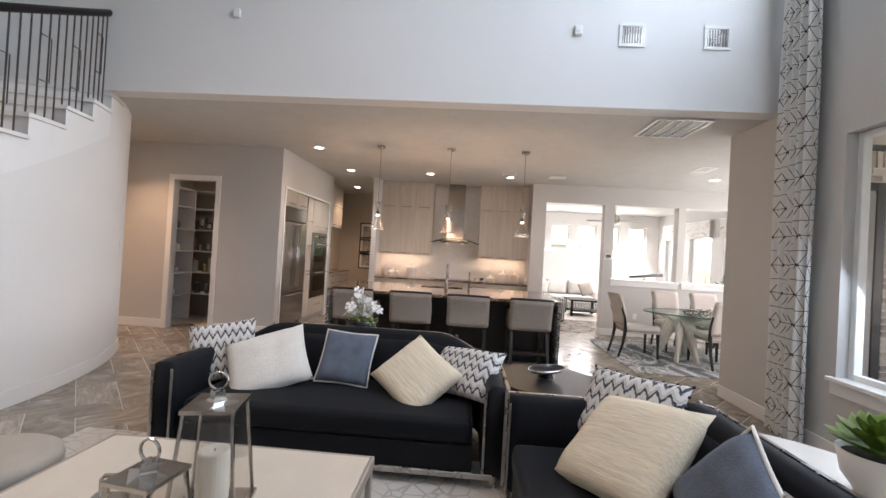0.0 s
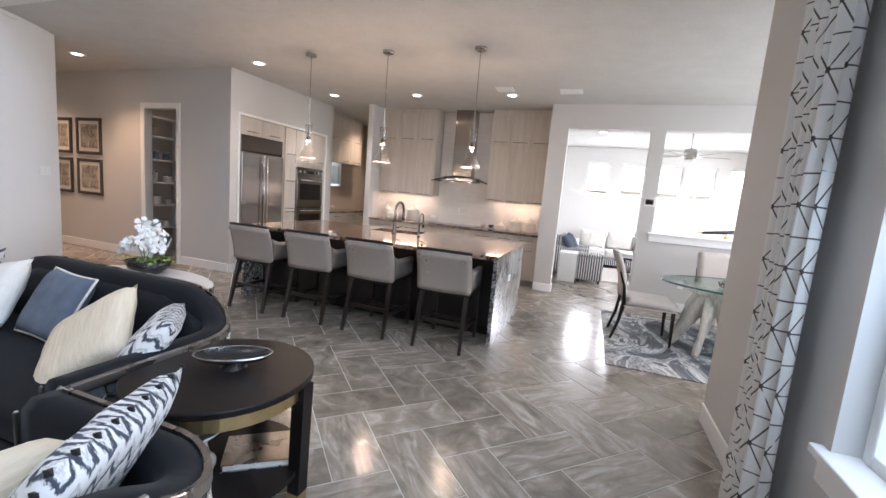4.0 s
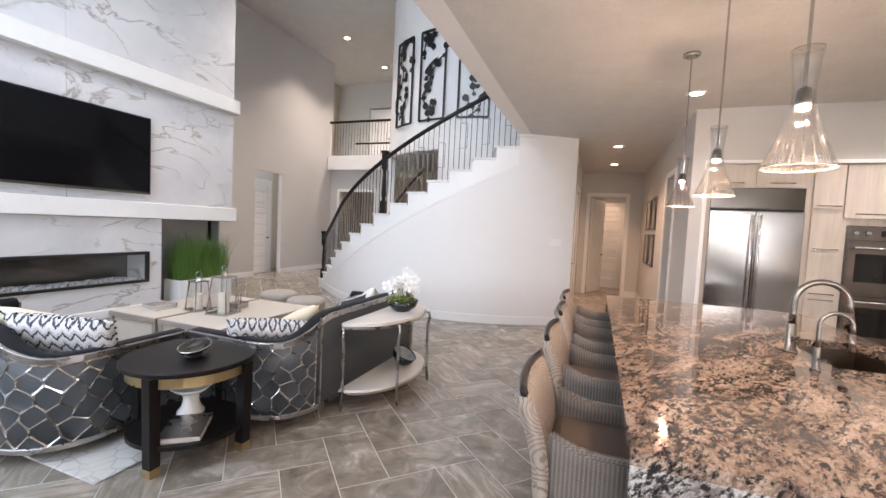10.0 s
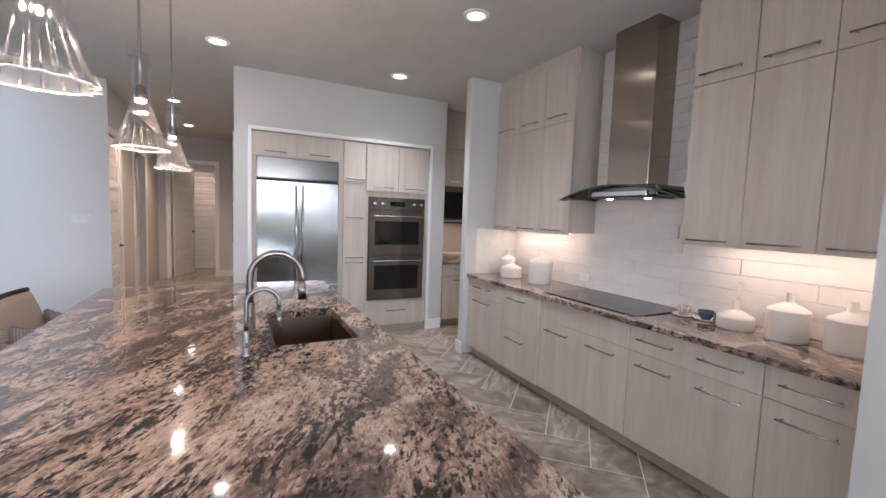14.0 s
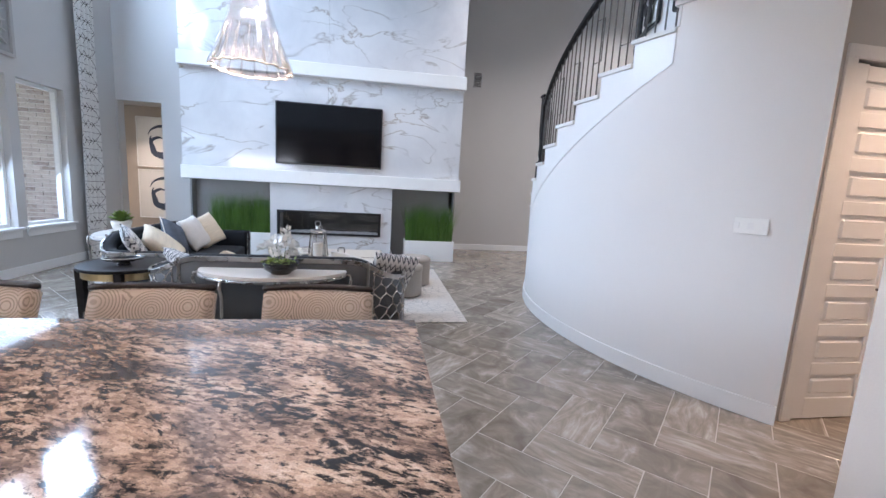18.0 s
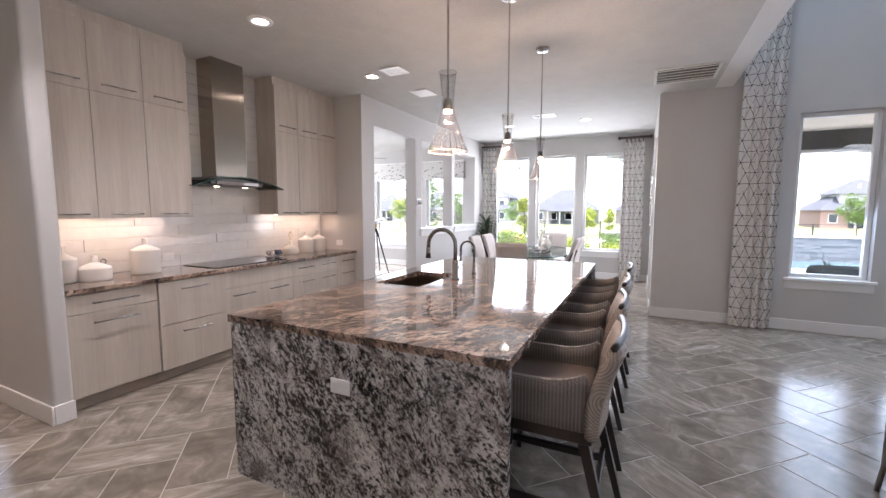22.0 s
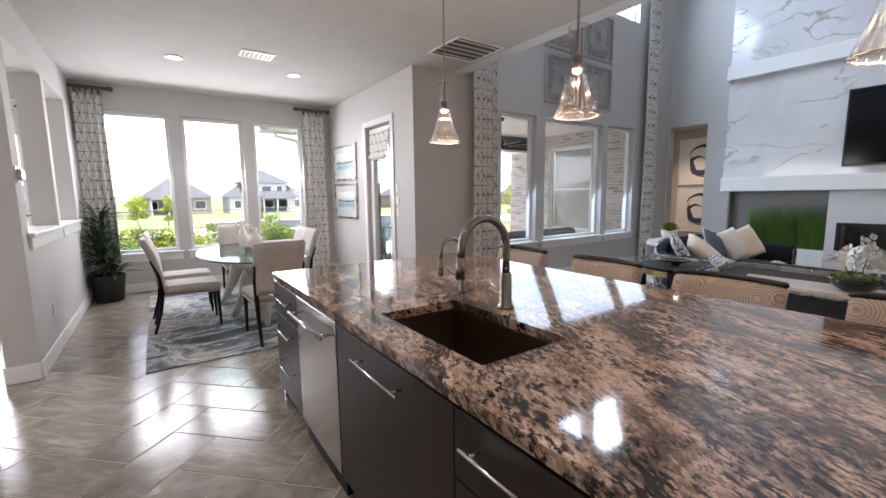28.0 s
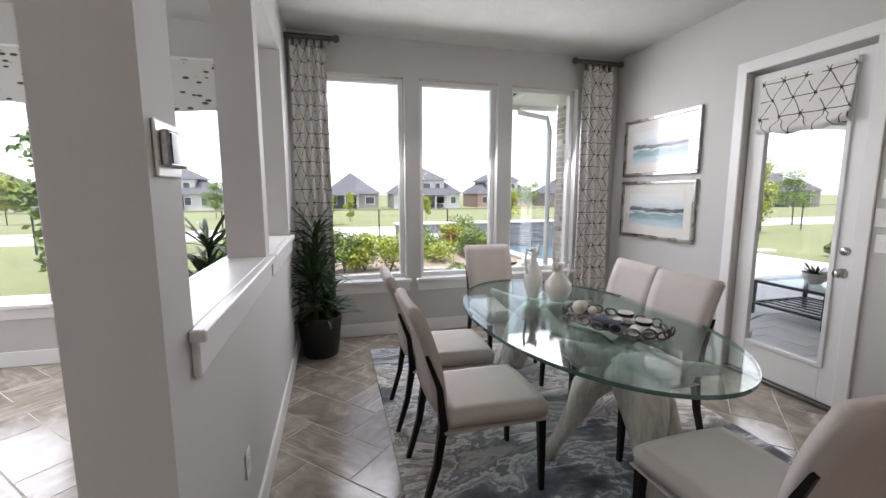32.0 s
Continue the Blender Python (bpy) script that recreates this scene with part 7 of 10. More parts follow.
part("screen", bx(-0.052, 0.052, -0.0325, -0.03, -0.034, 0.034), M_SCREEN, th)
for _z in (2.01, 1.345):
    picture("nook_picture", pose(4.1, NOOKS + 0.001, _z, 0, 0, 180), 1.02, 0.61, M_PRINT, "silver-framed pale blue seascape print under glass", 0.035, M_PEWTER, 0.1, "seascape prints")

# rug and table
_bm = B()
box(_bm, 1.1, 4.38, 0.19, 2.4, 0.001, 0.012, 0.003)
solid("dining_rug", _bm, M_RUGBLUE, "blue-grey and cream marbled rug under the dining table", "rug")
dt = thing("dining_table", "oval green-edged glass dining table on whitened driftwood legs", "table", pose(2.72, 1.24, 0.012))
_ov = lambda k, s=1.0: [(1.1 * s * math.cos(a), 0.65 * s * math.sin(a)) for a in arange(0, 6.2832, k)[:-1]]
part("glass_top", prism(B(), _ov(72, 0.997), 0.728, 0.746), M_TABLEGLASS, dt, "thick clear glass top")
_bm = B()
for k in range(72):
    (a, b), (c, d) = _ov(72)[k], _ov(72)[(k + 1) % 72]
    (e, g), (h2, i2) = _ov(72, 0.996)[k], _ov(72, 0.996)[(k + 1) % 72]
    vs = [_bm.verts.new(p) for p in ((a, b, 0.7275), (c, d, 0.7275), (c, d, 0.7465), (a, b, 0.7465), (e, g, 0.7275), (h2, i2, 0.7275), (h2, i2, 0.7465), (e, g, 0.7465))]
    for q in ((0, 1, 2, 3), (5, 4, 7, 6), (3, 2, 6, 7), (1, 0, 4, 5)):
        _bm.faces.new([vs[i] for i in q])
part("glass_edge", _bm, M_GLASSEDGE, dt, "dark green polished glass edge")
M_DRIFT = plain("whitened_driftwood", (0.58, 0.56, 0.51), 0.7, 0.0, 0.34, 5, 0.6, fine=46, stretch=(1, 1, 0.22))


def gnarled(pts, radii, seed):
    """A weathered root: a tapered tube with long ridges and hollows."""
    bm = tube(B(), pts, radii, 14)
    axis = [Vector(p) for p in pts]
    for v in bm.verts:
        c = min(axis, key=lambda q: (q - v.co).length)
        d = v.co - c
        a = math.atan2(d.y, d.x)
        v.co = c + d * (1 + 0.22 * math.sin(3 * a + seed + 5 * v.co.z) + 0.1 * math.sin(7 * a + 2 * seed - 9 * v.co.z))
    return bm



for sx in (-1, 1):
    _c = (sx * 0.52, sx * -0.02)
    for n, (x, y, q) in enumerate(((0.9, -0.06, 1.0), (0.28, -0.32, 0.75), (0.42, 0.36, 0.85), (0.72, 0.3, 0.6))):
        x, y = sx * x, sx * y
        m_ = lambda k: (_c[0] + (x - _c[0]) * k, _c[1] + (y - _c[1]) * k)
        pts = [(*m_(0.05), 0.66), (*m_(0.3), 0.56), (*m_(0.5), 0.44), (*m_(0.62), 0.3), (*m_(0.78), 0.16), (*m_(0.92), 0.05), (*m_(1.0), 0.0)]
        part("branch_leg", gnarled(pts, [0.1 * q, 0.115 * q, 0.095 * q, 0.07 * q, 0.05 * q, 0.034, 0.026], n + 2 * sx), M_DRIFT, dt, smooth=True)
    for n, (x, y) in enumerate(((0.86, 0.22), (0.8, -0.3), (0.3, -0.34), (0.22, 0.28))):
        x, y = sx * x, sx * y
        part("branch_arm", gnarled([(*_c, 0.6), ((_c[0] + x) / 2, (_c[1] + y) / 2 + 0.03, 0.66), (x, y, 0.712)], [0.085, 0.052, 0.022], n + sx), M_DRIFT, dt, smooth=True)
part("cross_log", gnarled([(-0.5, 0.03, 0.6), (-0.2, -0.05, 0.62), (0.15, 0.04, 0.61), (0.5, -0.02, 0.6)], [0.07, 0.055, 0.05, 0.07], 4), M_DRIFT, dt, smooth=True)


def dining_chair():
    t = thing("dining_chair", "oatmeal upholstered dining chair with curved dark wooden legs", "chair", group="chairs round the dining table")
    # local: faces +y
    bm = slab(B(), arange(-1, 1, 8), arange(0, 1, 8), lambda u, v: (u * (0.25 - 0.012 * (1 - v)), -0.2 + 0.54 * v, 0.4 + 0.105 * (1 - 0.12 * u * u - 0.3 * max(0.0, v - 0.55) ** 2)), 0.095)
    bmesh.ops.bevel(bm, geom=[e for e in bm.edges if e.is_manifold and e.calc_face_angle(0) > 0.9], offset=0.02, segments=2, affect="EDGES")
    part("seat", bm, M_LINEN, t, smooth=True)
    part("seat_welt", bx(-0.246, 0.246, -0.203, 0.342, 0.392, 0.402, 0.003), M_LINEN, t)
    bm = slab(B(), arange(-1, 1, 6), arange(0, 1, 8), lambda u, v: (u * (0.225 + 0.01 * v), -0.195 - 0.13 * v * v + 0.012 * u * u, 0.49 + 0.52 * v), 0.06)
    bmesh.ops.bevel(bm, geom=[e for e in bm.edges if e.is_manifold and e.calc_face_angle(0) > 0.9], offset=0.014, segments=2, affect="EDGES")
    part("backrest", bm, M_LINEN, t, smooth=True)
    for s in (-1, 1):
        pts = [(s * 0.212, -0.3, 0.0), (s * 0.212, -0.235, 0.22), (s * 0.212, -0.205, 0.42), (s * 0.226, -0.225, 0.62), (s * 0.23, -0.285, 0.78)]
        part("back_leg", tube(B(), pts, [0.018, 0.022, 0.028, 0.02, 0.012], 4), M_BLACKWOOD, t)
        part("front_leg", tube(B(), [(s * 0.215, 0.305, 0.392), (s * 0.22, 0.315, 0.0)], [0.027, 0.017], 4), M_BLACKWOOD, t)
    return t


_ch = dining_chair()
_ch.matrix_world = pose(2.43, 2.03, 0.012, 0, 0, 180)
for x, y, a in ((3.12, 2.04, 178), (1.46, 1.29, -88), (3.98, 1.22, 91), (2.53, 0.87, 2), (3.02, 0.85, -2)):
    copy_thing(_ch, pose(x, y, 0.012, 0, 0, a))

# on the table
_TZ = 0.7585


def jug(x, y, h, r, name, label, spout, turn):
    t = thing(name, label, "vase", pose(x, y, _TZ, 0, 0, turn))
    part("body", lathe(B(), [(0, 0), (r * 0.55, 0), (r * 0.62, 0.015), (r, h * 0.3), (r * 0.92, h * 0.48), (r * 0.4, h * 0.72), (r * 0.3, h * 0.82), (r * 0.42, h), (r * 0.36, h), (r * 0.25, h * 0.82), (0, h * 0.7)], 28), M_CERAMIC, t, smooth=True)
    part("handle", tube(B(), [(r * 0.34, 0, h * 0.95), (r * 1.1, 0, h * 1.0), (r * 1.25, 0, h * 0.8), (r * 0.9, 0, h * 0.5)], 0.009, 8), M_CERAMIC, t, smooth=True)
    part("spout", tube(B(), [(-r * 0.3, 0, h * 0.86), (-r * 0.5, 0, h * 0.97), (-r * (0.55 + spout), 0, h * (1.0 + spout * 0.4))], [r * 0.3, r * 0.2, r * 0.08], 8), M_CERAMIC, t, smooth=True)


jug(3.05, 1.16, 0.27, 0.1, "ceramic_pitcher", "white ceramic pitcher with a round handle", 0.1, -70)
jug(3.2, 1.28, 0.36, 0.07, "tall_ceramic_pitcher", "tall slim white ceramic pitcher", 0.25, 110)
tr = thing("chain_tray", "oval tray made of dark interlinked rings", "tray", pose(2.45, 1.15, _TZ, 0, 0, 24))
part("tray_base", prism(B(), [(0.3 * math.cos(a), 0.15 * math.sin(a)) for a in arange(0, 6.2832, 28)[:-1]], 0.002, 0.012), M_PEWTER, tr)
for k in range(20):
    a = 6.2832 * k / 20
    x, y = 0.31 * math.cos(a), 0.16 * math.sin(a)
    bm = tube(B(), [(0.034 * math.cos(q), 0.0, 0.03 + 0.024 * math.sin(q)) for q in arange(0, 6.2832, 12)[:-1]], 0.006, 5, True)
    bmesh.ops.transform(bm, matrix=pose(x, y, 0.006, 18 * (1 if k % 2 else -1), 0, math.degrees(math.atan2(0.16 * math.cos(a), -0.31 * math.sin(a)))), verts=bm.verts)
    part("ring", bm, M_IRON, tr)
for x, y, m2, l in ((2.3, 1.07, M_CERAMIC, "white and dark banded cup on a saucer"), (2.46, 1.06, M_CERAMIC, "white and dark banded cup on a saucer")):
    c = cup(x, y, _TZ + 0.0125, 0.042, 0.06, m2, l)
    part("dark_band", lathe(B(), [(0.0435, 0.036), (0.0445, 0.038), (0.0445, 0.054), (0.0437, 0.056)], 24), M_DARKBOWL, c)
for x, y, r in ((2.66, 1.24, 0.045), (2.72, 1.17, 0.035), (2.62, 1.17, 0.03)):
    bm = lathe(B(), [(0, 0), (r * 0.5, r * 0.12), (r, r), (r * 0.75, r * 1.6), (r * 0.3, r * 1.95), (0, r * 2)], 18, x, y, _TZ + 0.0125)
    tagged(solid("stone_orb", bm, M_BISQUE, "rough pale decorative orb on the tray", "ornament", smooth=True), group="orbs on the tray")
_bm = cushion(0.2, 0.1, 0.03, n=6)
bmesh.ops.transform(_bm, matrix=pose(2.44, 1.2, _TZ + 0.034, 3, 0, 20), verts=_bm.verts)
solid("napkin", _bm, M_STRIPE, "folded dark navy napkin on the tray", "napkin", smooth=True)

# plants in the nook and beyond the half wall
def dracaena(x, y, z, h, seed, name, label, pot=True, n=3):
    t = thing(name, label, "plant", pose(x, y, z))
    r = random.Random(seed)
    if pot:
        part("pot", lathe(B(), [(0, 0), (0.16, 0), (0.165, 0.02), (0.205, 0.36), (0.2, 0.38), (0.18, 0.38), (0.175, 0.33), (0, 0.33)], 28), M_POT, t, smooth=True)
        part("soil", lathe(B(), [(0, 0.34), (0.175, 0.335)], 20), M_SOIL, t)
    for s in range(n):
        a, hh = s * 2.1 + 0.4, h * (1 - 0.27 * s)
        top = Vector((0.07 * math.cos(a), 0.07 * math.sin(a), hh * 0.72))
        stem = part("cane", tube(B(), [(0.05 * math.cos(a), 0.05 * math.sin(a), 0.3 if pot else 0), tuple(top)], [0.018, 0.012], 7), M_BARK, t)
        bm = B()
        for k in range(58):
            q, up = r.uniform(0, 6.283), r.uniform(-0.1, 2.0)
            root = top + Vector((0, 0, r.uniform(-hh * 0.26, 0.04)))
            frond(bm, root, (math.cos(q), math.sin(q), up), r.uniform(0.28, 0.48), 0.027, r.uniform(0.1, 0.45))
        part("leaf_head", bm, M_PLANT, t, "dark green strap leaves")
    return t


dracaena(4.44, 2.86, 0, 1.6, 5, "potted_dracaena", "tall dark green dracaena in a black pot")
dracaena(4.3, 3.72, 0, 1.55, 6, "sunroom_plant", "dark green leafy plant in a black pot")

# ---- living room ----
tv = thing("television", "large black flat television on the marble wall", "television", pose(-2.1, -6.61, 2.37))
part("back_case", bx(-0.9, 0.9, 0.0, 0.055, -0.48, 0.48, 0.01), M_BLACK, tv)
part("bezel", bx(-0.98, 0.98, 0.055, 0.082, -0.57, 0.57, 0.006), M_BLACK, tv)
part("screen", bx(-0.955, 0.955, 0.082, 0.084, -0.535, 0.548), M_SCREEN, tv)
part("speaker_strip", bx(-0.95, 0.95, 0.083, 0.0865, -0.566, -0.545, 0.002), M_IRON, tv)


def sofa_plan(s, inset=0.0):
    """Plan of the sofa's outer shell: s from -1 (one front end) over 0 (middle of the back) to 1; and its outward way."""
    w, d, r = 1.18, 0.95, 0.36
    flat, arc, side = w - r, r * math.pi / 2, d - r
    run = abs(s) * (flat + arc + side)
    g = 1 if s >= 0 else -1
    if run < flat:
        p, n = Vector((run, 0, 0)), Vector((0, -1, 0))
    elif run < flat + arc:
        a = (run - flat) / r
        n = Vector((math.sin(a), -math.cos(a), 0))
        p = Vector((flat, r, 0)) + n * r
    else:
        p, n = Vector((w, r + run - flat - arc, 0)), Vector((1, 0, 0))
    p, n = Vector((p.x * g, p.y, 0)), Vector((n.x * g, n.y, 0))
    return p - n * inset, n


def sofa_top(s):
    """The back is high and flat, and falls in a soft S to the arms."""
    k = min(1, max(0, (abs(s) - 0.33) / 0.26))
    return 0.81 - 0.16 * (k * k * (3 - 2 * k))


def sofa(seed):
    t = thing("sofa", "charcoal velvet sofa with a curved shell, silver rim and fretwork ends", "sofa", group="pair of velvet sofas")
    ss = arange(-1, 1, 64)
    bm = B()
    ring = []
    for s in ss:
        h = sofa_top(s)
        o, n = sofa_plan(s)
        ring.append([bm.verts.new(o - n * a + Vector((0, 0, z))) for a, z in ((0, 0.1), (0, h - 0.03), (0.03, h), (0.1, h + 0.004), (0.13, h - 0.03), (0.15, 0.1))])
    for p, q in zip(ring, ring[1:]):
        for k in range(6):
            bm.faces.new((p[k], p[(k + 1) % 6], q[(k + 1) % 6], q[k]))
    bm.faces.new(ring[0])
    bm.faces.new(ring[-1][::-1])
    bmesh.ops.recalc_face_normals(bm, faces=bm.faces)
    shell = part("shell", bm, M_VELVET, t, smooth=True)
    shell.data.materials.append(M_VELVETBACK)
    for f in shell.data.polygons[:-2]:
        f.material_index = 1 if f.index % 6 == 0 else 0
    for name, z, tall in (("top_rim", None, 0.042), ("bottom_rim", 0.118, 0.034)):
        bm, ring = B(), []
        for s in ss:
            (o, n), h = sofa_plan(s), (sofa_top(s) - 0.004) if z is None else z
            ring.append([bm.verts.new(o + n * a + Vector((0, 0, h + b))) for a, b in ((-0.01, 0), (0.009, 0), (0.012, -0.004), (0.012, 0.004 - tall), (0.009, -tall), (-0.01, -tall))])
        for p, q in zip(ring, ring[1:]):
            for k in range(6):
                bm.faces.new((p[k], p[(k + 1) % 6], q[(k + 1) % 6], q[k]))
        bm.faces.new(ring[0])
        bm.faces.new(ring[-1][::-1])
        bmesh.ops.recalc_face_normals(bm, faces=bm.faces)
        part(name, bm, M_PEWTER, t, "flat antique silver rim")
    for g in (-1, 1):
        e, h = sofa_plan(g)[0], sofa_top(1)
        part("front_stile", bx(e.x - 0.012 * g - 0.012, e.x - 0.012 * g + 0.012, 0.948, 0.962, 0.05, h, 0.004), M_PEWTER, t, "antique silver edge")
        part("front_stile", bx(e.x - 0.142 * g - 0.008, e.x - 0.142 * g + 0.008, 0.948, 0.96, 0.1, h - 0.03, 0.004), M_PEWTER, t, "antique silver edge")
        part("corner_stile", bx(g * 0.815 - 0.013, g * 0.815 + 0.013, -0.014, 0.004, 0.0, 0.79, 0.004), M_PEWTER, t, "antique silver edge")
        part("foot", bx(e.x - 0.08 * g - 0.03, e.x - 0.08 * g + 0.03, 0.86, 0.92, 0.0, 0.1, 0.006), M_PEWTER, t)
        part("foot", bx(g * 0.7 - 0.03, g * 0.7 + 0.03, 0.05, 0.11, 0.0, 0.1, 0.006), M_PEWTER, t)
        # fretwork: a net of rounded cells over the curved end
        rnd = random.Random(seed + g)
        bm, s0, s1 = B(), 0.44, 0.985
        span = 0.82 + 0.565 + 0.59
        nu, cw = int((s1 - s0) * span / 0.128), 0.128

        def at(u, z):
            s = g * min(s1, max(s0, u))
            o, n = sofa_plan(s, -0.004)
            return o + Vector((0, 0, min(max(z, 0.115), sofa_top(s) - 0.045)))

        jit = {}

        def pt(i, j, k):
            key = (i, j, k)
            if key not in jit:
                jit[key] = at(s0 + (i + (0.5 if j % 2 else 0.0) + rnd.uniform(-0.14, 0.14)) * cw / span, 0.08 + j * 0.1 + (0.045 if k else 0) + rnd.uniform(-0.017, 0.017))
            return jit[key]

        for j in range(7):
            for i in range(-1, nu + 2):
                a, b = pt(i, j, 0), pt(i, j, 1)
                up = [pt(i, j + 1, 0), pt(i + (1 if j % 2 else -1), j + 1, 0)]
                for p, q in [(a, b)] + [(b, c) for c in up]:
                    if (p - q).length > 0.012:
                        tube(bm, [p, (p + q) / 2, q], [0.009, 0.005, 0.009], 4, cap=False)
        part("fretwork", bm, M_SILVERNET, t, "bright silver net of rounded cells")
    part("seat_base", bx(-0.97, 0.97, 0.14, 0.93, 0.1, 0.27, 0.012, 2), M_VELVET, t)
    part("front_rail", bx(-1.1, 1.1, 0.935, 0.957, 0.075, 0.112, 0.004), M_PEWTER, t, "antique silver front rail")
    bm = bx(-0.965, 0.965, 0.15, 0.945, 0.272, 0.43, 0.045, 3)
    part("seat_cushion", bm, M_VELVET, t, smooth=True)
    bm = slab(B(), arange(-0.95, 0.95, 16), arange(0, 1, 6), lambda u, v: (u, 0.16 + 0.1 * (1 - v) + 0.025 * math.sin(v * 3.14), 0.42 + 0.33 * v - 0.12 * v * max(0, abs(u) - 0.62) / 0.33), 0.06)
    part("back_pad", bm, M_VELVET, t, smooth=True)
    return t


_s = sofa(4)
_s.matrix_world = pose(-2.16, -2.07, 0, 0, 0, 180)
copy_thing(_s, pose(-0.03, -4.2, 0, 0, 0, 90))


def pillow(name, label, m, w, d, h, mat, piping=None, poms=None, group="pillows on the sofas"):
    t = thing(name, label, "pillow", m, group)
    part("cover", cushion(w, d, h, n=14), mat, t, smooth=True)
    if piping or poms:
        edge = []
        for a, b, c, e in ((-1, -1, 1, -1), (1, -1, 1, 1), (1, 1, -1, 1), (-1, 1, -1, -1)):
            for k in range(8):
                s = k / 8
                u, v = a + (c - a) * s, b + (e - b) * s
                bow = 1 - 0.06 * (1 - (v * v if abs(u) == 1 else u * u))
                edge.append((u * w / 2 * bow, v * d / 2 * bow, 0))
        if piping:
            part("piping", tube(B(), edge, 0.008, 6, True), piping, t, "pale cord piping", True)
        if poms:
            bm = B()
            for p in edge:
                for q in range(1):
                    lathe(bm, [(0, -0.012), (0.011, 0), (0, 0.012)], 6, *p)
            tagged(part("pompom_trim", bm, poms, t, "row of small grey pompoms"), kind="stuff")
    return t


_up = lambda x, y, z, tilt, yaw, spin: pose(x, y, z, tilt, 0, yaw) @ pose(0, 0, 0, 0, 0, spin)
pillow("ikat_pillow", "square black and white ikat pillow", _up(-3.2, -2.45, 0.61, 62, 16, 10), 0.5, 0.48, 0.15, M_IKAT)
pillow("plush_pillow", "white plush pillow leaning on the sofa back", _up(-2.77, -2.56, 0.58, 50, 6, 22), 0.6, 0.5, 0.16, M_FUR)
pillow("blue_pillow", "slate blue pillow with pale cord piping", _up(-2.2, -2.42, 0.62, 60, 0, -3), 0.42, 0.42, 0.13, M_DENIM, M_FUR)
pillow("knit_pillow", "cream ribbed knit pillow", _up(-1.62, -2.58, 0.57, 44, -12, -36), 0.54, 0.5, 0.15, M_PILE)
pillow("ikat_pillow", "square black and white ikat pillow", _up(-1.27, -2.5, 0.6, 50, -48, 8), 0.64, 0.4, 0.15, M_IKAT)
pillow("ikat_lumbar_pillow", "long taupe and white ikat lumbar pillow", _up(-0.36, -3.3, 0.68, 60, -62, 6), 0.62, 0.42, 0.13, M_IKAT, None, M_BLACK)
pillow("knit_pillow", "cream ribbed knit pillow", _up(-0.5, -3.66, 0.63, 42, -78, 16), 0.62, 0.56, 0.16, M_PILE)
pillow("blue_pillow", "slate blue pillow with pale cord piping", _up(-0.37, -4.2, 0.68, 64, -90, -28), 0.42, 0.42, 0.13, M_DENIM, M_FUR)
pillow("plush_pillow", "white plush pillow leaning on the sofa back", _up(-0.44, -4.64, 0.67, 62, -95, 8), 0.5, 0.48, 0.15, M_FUR)
pillow("knit_pillow", "cream ribbed knit pillow", _up(-0.48, -4.96, 0.67, 64, -120, 18), 0.48, 0.48, 0.15, M_PILE)


def demilune(label, m, hw, dep):
    t = thing("demilune_console", label, "console table", m, "half-round console tables")
    half = lambda k, s=1.0: [(-hw * s, 0.0)] + [(-hw * s * math.cos(a), dep * s * math.sin(a)) for a in arange(0.08, 3.06, 28)] + [(hw * s, 0.0)]
    part("tabletop", prism(B(), half(28), 0.69, 0.72, bev=0.006), M_STONETOP, t, "white stone top")
    part("apron", tube(B(), [(x, y + 0.004, 0.678) for x, y in half(28, 0.99)], 0.012, 6, True), M_PEWTER, t)
    part("lower_shelf", prism(B(), half(28, 1.02), 0.15, 0.175, bev=0.004), M_STONETOP, t)
    part("shelf_band", tube(B(), [(x, y + 0.004, 0.143) for x, y in half(28, 1.01)], 0.01, 6, True), M_PEWTER, t)
    for a in (0.1, 1.05, 2.09, 3.04):
        c, n = Vector((-hw * 1.03 * math.cos(a), max(0.015, dep * 1.04 * math.sin(a)), 0)), Vector((-math.cos(a), math.sin(a), 0))
        part("leg", tube(B(), [c + n * 0.03 + Vector((0, 0, 0)), c + n * 0.012 + Vector((0, 0, 0.15)), c + n * 0.012 + Vector((0, 0, 0.55)), c + n * 0.03 + Vector((0, 0, 0.63)), c + n * 0.02 + Vector((0, 0, 0.68)), c - n * 0.012 + Vector((0, 0, 0.682))], 0.013, 6), M_PEWTER, t, smooth=True)
    return t


demilune("half-round console with a white stone top behind the sofa", pose(-2.16, -2.015, 0), 0.62, 0.4)
demilune("half-round console with a white stone top by the windows", pose(0.035, -4.22, 0, 0, 0, -90), 0.66, 0.45)


def bowl(name, label, m, r, h, mat, inner=None, sx=1.0, foot=None):
    t = thing(name, label, "bowl", m)
    part("bowl_body", lathe(B(), [(0, 0), (r * 0.5, 0), (r * 0.55, 0.01), (r * 0.85, h * 0.4), (r, h), (r * 0.965, h), (r * 0.8, h * 0.45), (r * 0.45, h * 0.15), (0, h * 0.13)], 32, sx=sx), mat, t, smooth=True)
    if inner:
        part("glaze", lathe(B(), [(0, h * 0.135), (r * 0.45, h * 0.16), (r * 0.795, h * 0.46), (r * 0.94, h * 0.9)], 32, sx=sx, z=0.002), inner, t, smooth=True)
    return t


bowl("shell_bowl", "black-rimmed shell-shaped bowl tilted on the lower shelf", pose(-2.3, -1.84, 0.207, -24, 0, 25), 0.12, 0.1, M_DARKBOWL, M_ABALONE, 1.7)
bowl("shell_bowl", "black-rimmed shell-shaped bowl tilted on the lower shelf", pose(0.24, -4.04, 0.207, -24, 0, -65), 0.12, 0.1, M_DARKBOWL, M_ABALONE, 1.7)

